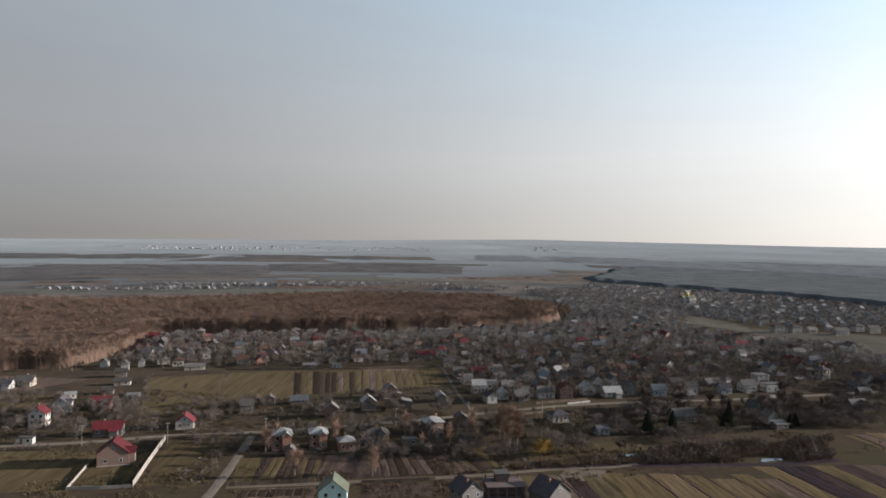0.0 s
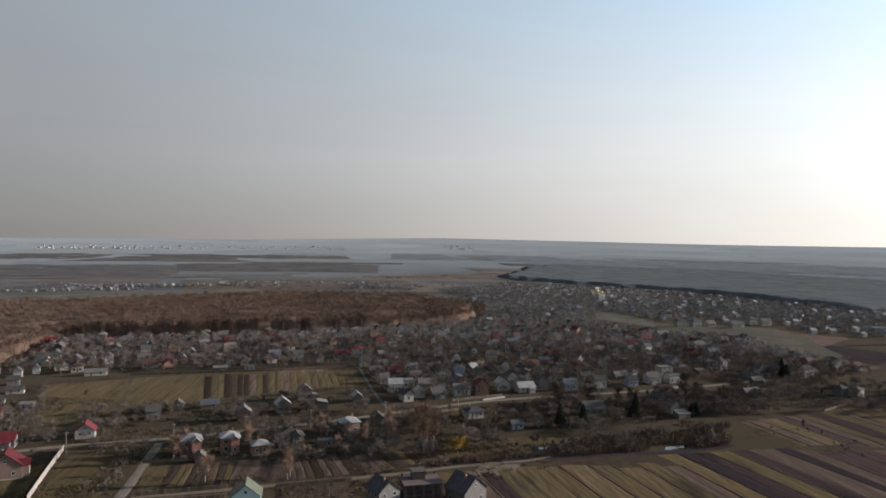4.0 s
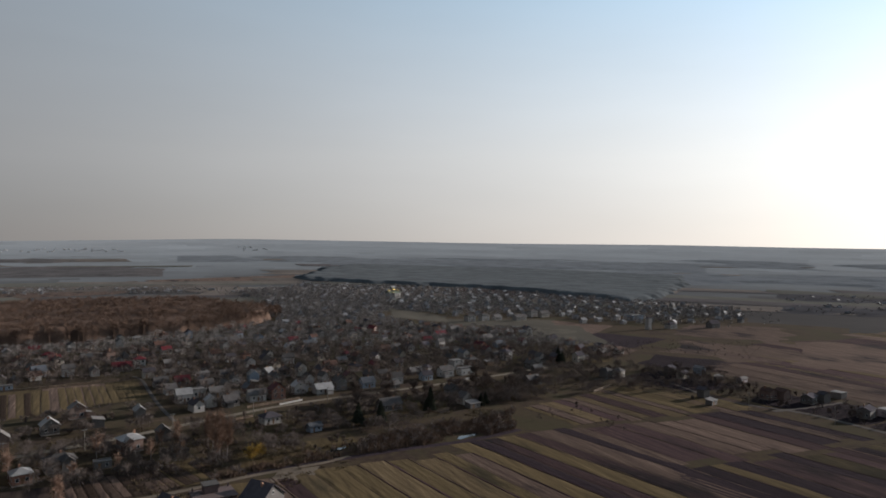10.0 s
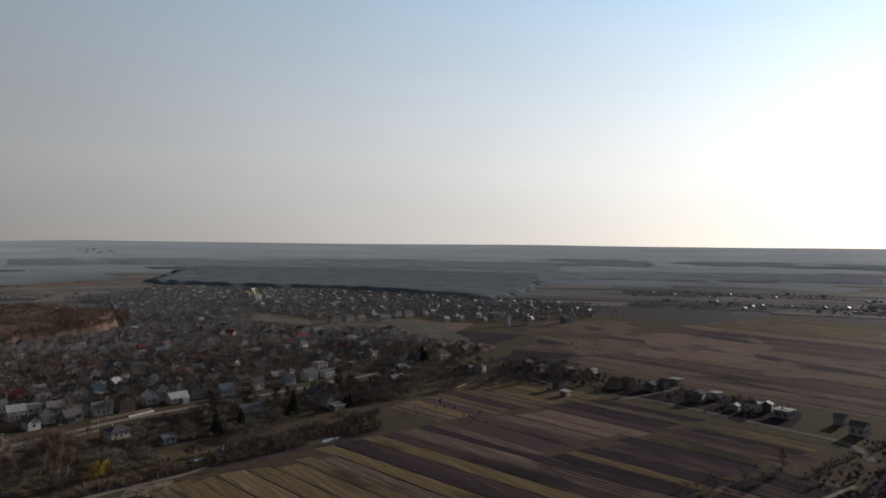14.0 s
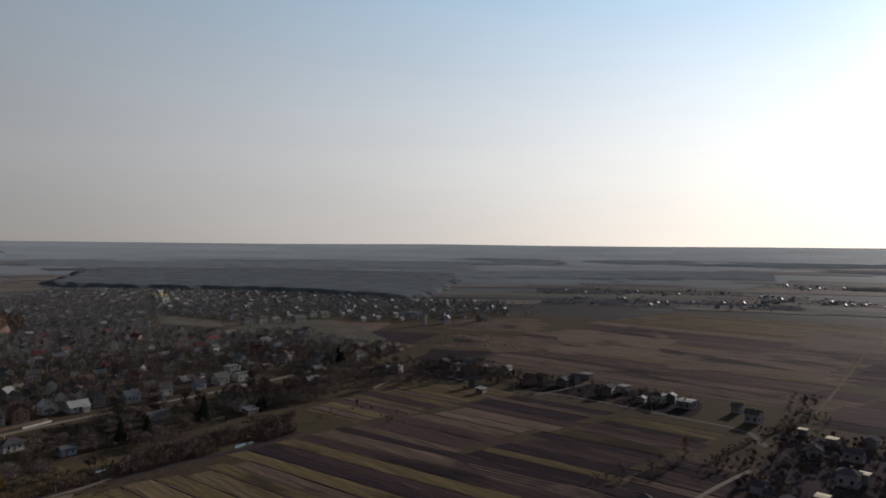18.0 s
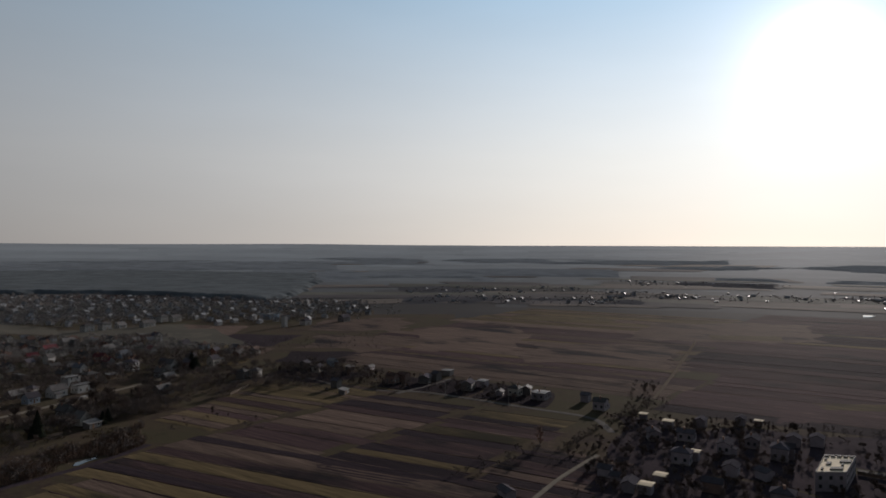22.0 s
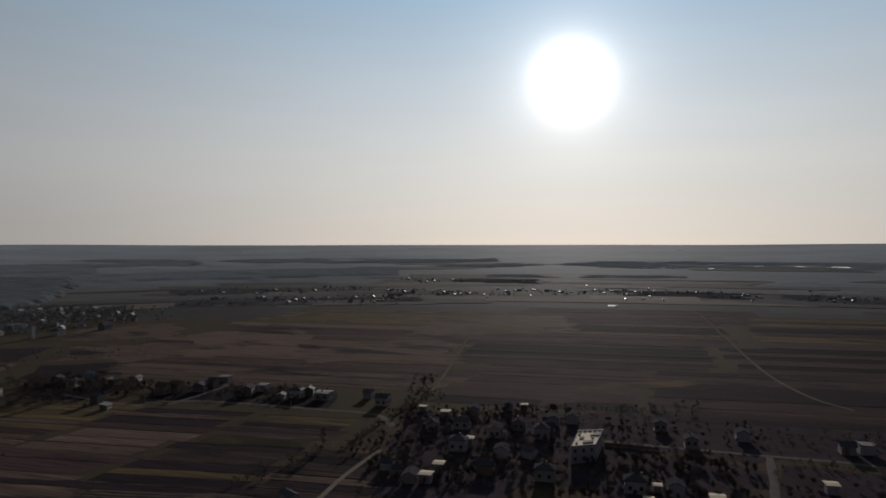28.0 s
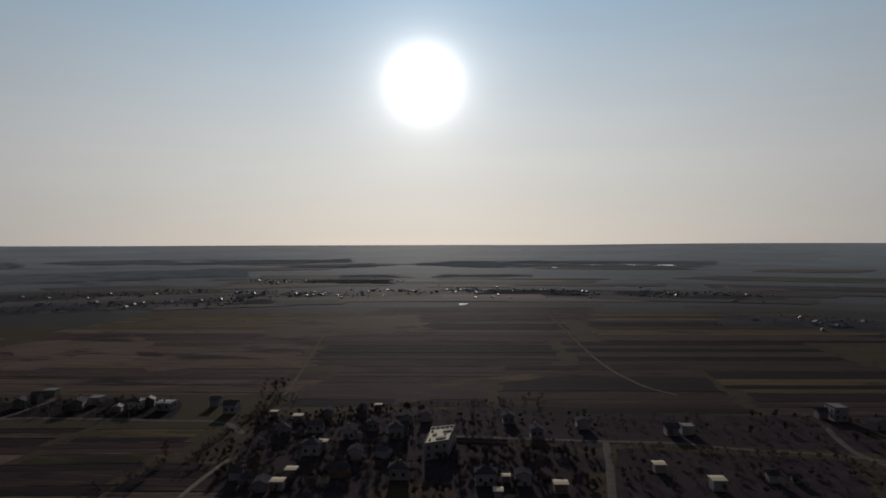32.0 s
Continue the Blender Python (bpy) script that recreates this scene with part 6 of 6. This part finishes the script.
# belts of trees: corner points, kinds, number
BELTS = (([(-173.9, 273.9), (-146, 280.6), (-159.7, 316.5), (-196, 308.6)], ("fruit0", "fruit1", "fruit2", "bush0"), 34), ([(-174.3, 310.3), (-113.4, 310.2), (-136.3, 372.2), (-198.4, 353)], ("fruit2", "fruit3", "bush1"), 30),
         ([(-96, 295.9), (-9.8, 318.4), (-11.7, 370.1), (-105.9, 342.9)], ("fruit0", "fruit1", "bush1", "bush0", "bush2"), 80), ([(-65, 259.8), (18.9, 277.4), (16, 313.6), (-73, 290.8)], ("fruit0", "fruit1", "fruit2", "birch0", "bush0"), 46),
         ([(18.6, 273.7), (89.7, 302.6), (98.2, 352.1), (19.2, 325.7)], ("fruit0", "fruit3", "tall1", "bush1", "bush2"), 44), ([(85.9, 298), (183.9, 320.6), (214.4, 374.5), (101.2, 352.3)], ("fruit1", "fruit2", "tall2", "tall0", "bush0"), 52),
         ([(59.5, 276.4), (94.3, 286.4), (87.2, 264.2), (60, 258.6)], ("tall1", "fruit2", "bush0", "bush1"), 24), ([(156.7, 331.2), (262.7, 355.6), (280.9, 386.9), (169.9, 359.3)], ("fruit0", "fruit2", "tall3", "bush2"), 30),
         ([(286, 350.7), (321, 189.2), (353.4, 202.6), (328, 389.8)], ("fruit1", "fruit3", "bush1", "bush0"), 90), ([(289.9, 132.9), (320.8, 48.6), (357.1, 54.1), (322.4, 141.6)], ("fruit0", "fruit1", "fruit3", "bush1", "bush2"), 130),
         ([(252.1, 128.1), (214.7, 92.2), (250.4, 39.6), (310.5, 49.2), (285.2, 122.5)], ("fruit2", "fruit3", "fruit0", "bush1", "bush0"), 200), ([(313, 35.3), (305.6, -29.4), (347, -33.4), (338.9, 38.2)], ("fruit0", "fruit3", "bush1"), 40),
         ([(225.7, 44.4), (233.5, -22.4), (285.3, -25.2), (278.9, 31.5)], ("fruit1", "fruit2", "bush0", "bush2"), 120), ([(235.4, -29.9), (245.5, -116.6), (276.1, -129.5), (286.6, -36.5)], ("fruit0", "fruit3", "bush0"), 30),
         ([(304.5, -50.5), (298.5, -140.1), (362.3, -170), (345.6, -70.6)], ("fruit1", "bush1", "tall2"), 20), ([(-89.3, 229.7), (-84.3, 266.8), (-81.1, 278.1), (-79.7, 229.2)], ("bush0", "bush1", "fruit0"), 16))
bushes = 0
for corners, kinds, count in BELTS:
    xs, ys = [p[0] for p in corners], [p[1] for p in corners]
    placed, tries = 0, 0
    while placed < count and tries < 4000:
        tries += 1
        x, y = trng.uniform(min(xs), max(xs)), trng.uniform(min(ys), max(ys))
        if inside(x, y, corners) and clear(x, y):
            kind = trng.choice(kinds)
            bushes += kind.startswith("bush")
            plant(kind if bushes < 270 or not kind.startswith("bush") else kinds[0], x, y, trng.uniform(0.5, 1.05))
            placed += 1
# scrub, reeds and dry grass
reeds = []
for _ in range(4):
    tr_list = []
    for _k in range(26):
        x, y, a = trng.gauss(0, 0.9), trng.gauss(0, 0.9), trng.uniform(0, 6.28)
        h, w = trng.uniform(1.0, 2.1), 0.09
        tr_list.append(((x - w * math.cos(a), y - w * math.sin(a), 0), (x + w * math.cos(a), y + w * math.sin(a), 0), (x + trng.gauss(0, 0.3), y + trng.gauss(0, 0.3), h)))
    reeds.append(np.array(tr_list, dtype=np.float32))
POOLS = ((128.4, 268.2), (72.4, 268.7))


def banks(x, y):
    return off_road(x, y) and all((x - a) ** 2 / 70 + (y - b - 1.5) ** 2 / 30 > 1 for a, b in POOLS) and noise.noise((x * 0.07, y * 0.07, 31)) + 0.6 * noise.noise((x * 0.23, y * 0.23, 32)) > -0.28


DITCH = [(21.2, 248.7), (38.3, 254.7), (78, 262.3), (123.4, 267.9), (125.7, 265.1), (156.6, 273.7), (174.6, 308.3), (137.3, 289.9), (137.6, 299.2), (83.4, 281), (63.1, 272.3), (26, 256.4)]
soup("reed_bed", spread_out(reeds, grid_spots(DITCH, 1.9, nrng, (0.7, 1.3), banks), nrng), "reed", "brown reeds and dead grass along the ditch", "reeds")
scrub = [crown_only(160 + k, 3.2, 2.0, 0.05, 60, 1.2, 0.09, limbs=8) for k in range(4)]
scrub_spots = []
for poly, gap, low, high in ((DITCH, 4.6, 0.7, 1.5), ([(170.7, 284.8), (202.9, 248.3), (223.4, 273.6), (194.2, 301.4)], 9, 0.5, 1.0), ([(178.2, 149.1), (239, 121.4), (272, 143.8), (218.3, 154.7)], 8, 0.5, 1.2),
                             ([(338.3, 139), (350.8, 119), (421.6, 150.5), (414, 162.6)], 5, 0.4, 1.0), ([(345, 470), (415.3, 380), (500, 440), (400, 490)], 9, 0.3, 0.7),
                             ([(248.6, 37.5), (275.4, -5.6), (389.4, -7.8), (351.4, 53.2)], 7.5, 0.4, 1.1), ([(202.2, 102.7), (243.1, 36.7), (362.9, 55), (326.9, 134.3)], 6.5, 0.4, 1.1), ([(229.4, -22), (240.1, -114.1), (359, -170.5), (343.6, -33)], 7.5, 0.4, 1.1), ([(286, 350.7), (315.9, 176), (357.8, 194.1), (328, 389.8)], 6, 0.5, 1.2)):
    scrub_spots += grid_spots(poly, gap, nrng, (low, high), lambda x, y: clear(x, y) and banks(x, y))
soup("scrub", spread_out(scrub, scrub_spots, nrng), "twigs_many", "low leafless scrub along ditches and field edges", "scrub")
# tussocks and weeds that roughen the yards, verges and fallow
tufts = []
for _ in range(5):
    tr_list = []
    for _k in range(9):
        x, y, a = trng.gauss(0, 0.45), trng.gauss(0, 0.45), trng.uniform(0, 6.28)
        h, w = trng.uniform(0.25, 0.7), 0.12
        tr_list.append(((x - w * math.cos(a), y - w * math.sin(a), 0), (x + w * math.cos(a), y + w * math.sin(a), 0), (x + trng.gauss(0, 0.2), y + trng.gauss(0, 0.2), h)))
    tufts.append(np.array(tr_list, dtype=np.float32))
YARDS = [(-144.7, 211.9), (-64.9, 211.7), (42.7, 232), (119.9, 280.5), (211.1, 330.6), (220.8, 375), (19.5, 331), (-145.1, 371.3), (-247.6, 361.6)]


def patchy(x, y):
    return noise.noise((x * 0.045, y * 0.045, 12)) + 0.5 * noise.noise((x * 0.16, y * 0.16, 13)) > 0.1 and clear(x, y)


soup("weeds", spread_out(tufts, grid_spots(YARDS, 1.7, nrng, (0.6, 1.5), patchy), nrng), "dry_grass", "tussocks of dead grass and weeds on verges and fallow", "weeds")



def thicket(x, y):
    return noise.noise((x * 0.05, y * 0.05, 22)) > -0.02 and clear(x, y)


YARD_ROWS = [(-188.5, 282.3), (-84.2, 296.8), (21.9, 325.9), (225.7, 383.4), (211.1, 330.6), (94.3, 286.4), (22.1, 260.1), (-63.9, 263.9), (-106.2, 272.6)]
STREET_END = [(130.2, 313.5), (196.5, 322.1), (246.2, 322.2), (312.2, 290.1), (361.9, 336.6), (313, 384), (306.3, 421.9), (253.9, 424.6), (169.9, 359.3)]
BACK_YARDS = [(-191.1, 286.3), (-111, 303.8), (5.9, 329.9), (6.5, 374.5), (-124.9, 341.2), (-233.7, 349.8)]
spots = grid_spots(YARD_ROWS, 5.6, nrng, (0.6, 1.2), thicket) + grid_spots(BACK_YARDS, 5.2, nrng, (0.55, 1.15), thicket) + grid_spots(STREET_END, 5.6, nrng, (0.6, 1.2), thicket)
fine_orchard = [dome_tree(170 + k, 5.8, 2.9, 0.08, 300, 1.2, 0.07) for k in range(6)]
soup("orchard_rows", spread_out(fine_orchard, spots, nrng), "twigs_many", "leafless fruit trees and shrubs in the back yards", "trees")

# ---------------------------------------------------------------- walls, fences, poles


def run_of(points, step):
    """Poses at even steps along a line of points, each facing along it."""
    out = []
    for (x0, y0), (x1, y1) in zip(points, points[1:]):
        length = math.hypot(x1 - x0, y1 - y0)
        n = max(1, round(length / step))
        for k in range(n):
            out.append((x0 + (x1 - x0) * k / n, y0 + (y1 - y0) * k / n, math.degrees(math.atan2(y1 - y0, x1 - x0)), length / n))
    return out


PANELS = {}


def barrier(name, points, step, height, mat, label, thick=0.12, solid=True):
    ob = tagged(new(name), label, name.replace("_", " "))
    runs = run_of(points, step)
    ob.matrix_basis = pose(runs[0][0], runs[0][1], 0)
    ox, oy = runs[0][0], runs[0][1]
    if (name, height) not in PANELS:
        if solid:
            panel = joined(block(0.1, -thick / 2, 0, step - 0.1, thick / 2, height), block(0.06, -thick / 2 - 0.03, height, step - 0.06, thick / 2 + 0.03, height + 0.07))
        else:
            n = int(step / 0.2)
            line = [(0.05 + (step - 0.1) * k / n, 0.035 if k // 2 % 2 else -0.01, height - 0.06 * (k // 2 % 2)) for k in range(n + 1)]
            v = [p for x, y, h in line for p in ((x, y - 0.02, 0.12), (x, y - 0.02, h), (x, y + 0.02, h), (x, y + 0.02, 0.12))]
            panel = v, [(4 * k + i, 4 * k + 4 + i, 4 * k + 4 + (i + 1) % 4, 4 * k + (i + 1) % 4) for k in range(n) for i in range(4)] + [(0, 1, 2, 3), (4 * n + 3, 4 * n + 2, 4 * n + 1, 4 * n)]
        PANELS[name, height] = mesh_of("panel", *panel, mat), mesh_of("post", *joined(block(-0.1, -0.1, -0.1, 0.1, 0.1, height + 0.1), block(-0.13, -0.13, height + 0.1, 0.13, 0.13, height + 0.16)), mat)
    pm, qm = PANELS[name, height]
    for x, y, ang, length in runs:
        part("panel", pm, ob, "", pose(x - ox, y - oy, 0, 0, 0, ang) @ Matrix.Diagonal((length / step, 1, 1, 1)))
        part("post", qm, ob, "", pose(x - ox, y - oy, 0, 0, 0, ang))
    return ob


barrier("concrete_wall", [(-111, 280.7), (-105.5, 251.9), (-100.5, 227.5)], 2.5, 2.1, "concrete", "pale concrete slab wall around a yard")
barrier("concrete_wall", [(-100.5, 227.5), (-110.4, 225.4), (-120.3, 223.8)], 2.5, 1.0, "concrete", "low grey concrete wall in front of a yard")
barrier("concrete_wall", [(-120.3, 223.8), (-123, 235.9), (-126, 249.4)], 2.5, 1.0, "concrete", "low grey concrete wall at the side of a yard")
for pts, h, mat in (([(-69.8, 229.8), (-56.2, 232.7), (-41.5, 235.7)], 1.5, "timber"), ([(-31.6, 236.3), (-28.7, 215.8)], 1.4, "timber"), ([(-26.1, 235.5), (-0.7, 240.4)], 1.2, "timber"), ([(-110.3, 283.1), (-89, 288.8)], 1.0, "timber"),
                    ([(-76.6, 263.1), (-47.1, 266.4)], 1.3, "timber"), ([(-132.2, 427), (-77.9, 434.8)], 1.4, "timber"), ([(-77.9, 434.8), (-50.1, 439.7)], 1.2, "timber"), ([(-50.1, 439.7), (-4.5, 452)], 1.4, "timber"), ([(32.8, 328.9), (50, 336.7)], 1.3, "timber"),
                    ([(49.8, 355.1), (78.2, 366.4)], 1.4, "timber"), ([(101.5, 308.8), (143.3, 317.5)], 1.3, "timber"), ([(237.3, 326.5), (258.3, 338.1)], 1.3, "timber"), ([(294.9, 31.4), (294.4, 9.5)], 1.4, "timber")):
    barrier("board_fence", pts, 2.4, h, mat, "weathered wooden board fence along a plot", solid=False)
barrier("white_wall", [(171.9, 378.6), (191.8, 384.5)], 2.4, 1.5, "white_plaster", "white garden wall along the street")
barrier("white_wall", [(66, 356.5), (78.9, 362.6)], 2.4, 0.9, "white_plaster", "white garden wall along the street")


def power_pole(x, y, rot):
    ob = tagged(new("power_pole"), "grey concrete power pole with a short crossarm", "power pole", "poles along the street")
    ob.matrix_basis = pose(x, y, 0, 0, 0, rot)
    part("post", mesh_of("post", *tube((0, 0, -0.3), (0, 0, 8.6), 0.13, 0.08, 6), "concrete"), ob)
    part("crossarm", mesh_of("crossarm", *block(-0.9, -0.06, 8.0, 0.9, 0.06, 8.12), "grey_metal"), ob)
    for dx in (-0.8, -0.3, 0.3, 0.8):
        part("insulator", mesh_of("insulator", *tube((dx, 0, 8.12), (dx, 0, 8.34), 0.05, 0.035, 6), "white_plaster"), ob)
    return ob


for x, y in ((-108.3, 276.2), (-139.5, 270.3), (-71.7, 285.9), (-45.4, 297.1), (-19.4, 307.1), (13.7, 321.2), (50, 336.7), (89.4, 351.3), (130.5, 362.1), (250.6, 389.6), (290.2, 265.6), (302.9, 226.4), (308.1, 189.2)):
    power_pole(x, y, 15)

# ---------------------------------------------------------------- water
for k, pts in enumerate((((123.8, 267.9), (134.5, 270), (137.2, 273.6), (126.7, 272.2)), ((69, 269.2), (76.7, 271.8), (77.5, 274.7), (71, 273.6)))):
    plot("water", pts, "water", "still pond water between reeds", 0.16, cells=12, ragged=3.6)
for az, width, r in ((93.2, 1.3, 2480), (96.5, 3.6, 2500), (100.6, 1.4, 2500), (88.0, 2.4, 2350), (92.0, 0.8, 2350), (69.5, 0.6, 1450), (84.5, 0.7, 960)):
    a0, a1 = radians(az - width / 2), radians(az + width / 2)
    deep = r * 0.022
    corners = [(rr * math.sin(a), rr * math.cos(a)) for a, rr in ((a0, r), (a1, r), (a1, r + deep), (a0, r + deep))]
    plot("lake", corners, "water", "distant fish pond on the plain", 2.2 if r > 1500 else 0.8, cells=10, ragged=30 if r > 1500 else 7)

# ---------------------------------------------------------------- kitchen gardens, hedges, a building shell
for n, (pts, count, mats, label) in enumerate((
        (((-22, 241.4), (14.2, 248.3), (5.2, 275), (-26.8, 269.9)), 12, ("garden_soil", "garden_soil", "stubble_field"), "dug kitchen garden in long dark beds"),
        (((-63.8, 236.6), (-41.9, 237.9), (-44.1, 263.9), (-64.9, 262.5)), 9, ("garden_soil", "garden_soil", "green_field"), "dug kitchen garden in long beds"),
        (((-76, 360.3), (-42.5, 375.4), (-49.6, 436), (-89.5, 428)), 11, ("green_field", "green_field", "stubble_field", "garden_soil"), "meadow garden split into narrow beds"),
        (((-41.9, 375.5), (3.5, 394.3), (-2.8, 444.9), (-48.9, 436.1)), 12, ("green_field", "stubble_field", "green_field"), "meadow garden split into narrow beds"),
        (((15.2, 250.7), (26.8, 254.6), (19.5, 279.7), (5.7, 275.8)), 4, ("green_field", "garden_soil"), "garden beds beside the track"),
        (((-63.9, 220.1), (-40.7, 223.3), (-41.3, 230.4), (-64.2, 227.5)), 8, ("stubble_field", "garden_soil"), "straw-strewn garden beds"),
        (((39.7, 319.3), (73.8, 332.2), (73.3, 343.1), (41.4, 333.8)), 7, ("green_field", "garden_soil"), "garden beds below the street"),
        (((310.3, 482.9), (319.8, 415.6), (368.9, 445.7), (368.4, 534.7)), 9, ("stubble_field", "green_field", "garden_soil"), "long garden strips between the two villages"),
        (((284.8, 636.3), (323.4, 575.4), (391.4, 616.2), (333.3, 682.9)), 8, ("stubble_field", "green_field", "stubble_field"), "pale garden strips between the two villages"),
        (((-180.4, 307.8), (-158.2, 313.6), (-159.9, 324.8), (-183.4, 321.8)), 6, ("green_field", "garden_soil", "stubble_field"), "small garden beds among houses"))):
    beds(pts, count, mats, label, 50 + n)
HEDGES = (((-137.8, 317.2), (-168.5, 402.3)), ((-104.3, 321), (-128.3, 416.7)), ((-89.3, 229.7), (-81.8, 280.4)), ((-80.3, 228.1), (-82.1, 266.9)), ((-165.8, 261.3), (-136.3, 270.5)), ((-73.6, 267.5), (-47.6, 269.2)), ((-47.1, 266.4), (-25.8, 270.7)),
          ((-25.8, 270.7), (19.1, 281.2)), ((-138.4, 315.1), (-99.2, 321.4)), ((-103.4, 335), (-75.2, 356.5)), ((-75.2, 356.5), (-12.2, 383.9)), ((-205.9, 324.2), (-183, 330.5)), ((-166.6, 292.4), (-148, 298.2)), ((-134.6, 290.5), (-111.4, 298.3)),
          ((16.8, 281.1), (34.4, 257)), ((88.1, 297.4), (140.7, 311.8)), ((80.6, 350.6), (87.1, 302.4)), ((155.6, 328.9), (227.9, 341.7)), ((227.9, 341.7), (254.1, 343.9)), ((279.3, 331.7), (278, 286.9)),
          ((249.6, 132), (300.5, 134.8)), ((300.5, 134.8), (373.9, 133.4)), ((260.6, 114.4), (228.7, 69.7)), ((295.5, 28.5), (293.1, -23.6)), ((294.7, -37.5), (285.4, -121.7)), ((357.1, 54.1), (368, 7.4)))
spots = []
for (x0, y0), (x1, y1) in HEDGES:
    n = int(math.hypot(x1 - x0, y1 - y0) / 1.5)
    for k in range(n):
        if trng.random() < 0.75:
            s = (k + trng.random()) / n
            spots.append((x0 + (x1 - x0) * s + trng.gauss(0, 0.8), y0 + (y1 - y0) * s + trng.gauss(0, 0.8), trng.uniform(0.35, 0.95), trng.uniform(0.8, 1.2)))
spots = [s for s in spots if clear(s[0], s[1])]
soup("hedges", spread_out(scrub, spots, nrng), "twigs_many", "bare hedges and brambles along plot boundaries", "hedge")


def building_shell(x, y, rot):
    """An unfinished two-storey house of bare blocks: slabs, piers, deep openings and stepped flat roofs."""
    ob = tagged(new("unfinished_house"), "unfinished pinkish block house with open bays and flat slabs", "house", "houses under construction")
    ob.matrix_basis = pose(x, y, 0, 0, 0, rot)
    TAKEN.append((x, y, 8))
    part("wall", mesh_of("wall", *joined(block(-6, -1.5, 0, 6, 5, 6.2)), "pink_brick"), ob)
    for z in (0.0, 3.0, 6.2):
        part("slab", mesh_of("slab", *block(-6.4, -4.2, z, 6.4, -1.5 if z < 6 else 5.3, z + 0.25), "pink_brick"), ob)
    for px in (-6.0, -3.0, 0.0, 3.0, 5.7):
        for z in (0.25, 3.25):
            part("pier", mesh_of("pier", *block(px - 0.2, -4.0, z, px + 0.25, -3.55, z + (2.75 if z < 1 else 2.95)), "pink_brick"), ob)
    for px in (-4.4, -1.4, 1.6, 4.4):
        for z in (0.9, 3.9):
            part("opening", mesh_of("opening", *block(px - 0.7, -1.53, z, px + 0.7, -1.46, z + 1.6), "dark_felt"), ob, "dark window opening")
    part("stair_head", mesh_of("stair_head", *block(-2.6, 0.5, 6.45, 1.4, 4.4, 8.9), "pink_brick"), ob)
    part("stair_roof", mesh_of("stair_roof", *block(-3.0, 0.1, 8.9, 1.8, 4.8, 9.1), "dark_felt"), ob)
    for px in (-5.4, 2.6, 5.4):
        part("pier", mesh_of("pier", *block(px - 0.2, 4.3, 6.45, px + 0.2, 4.7, 7.6), "pink_brick"), ob)
    return ob


x, y = (21.3, 216.2)
building_shell(x, y + 5, 8)
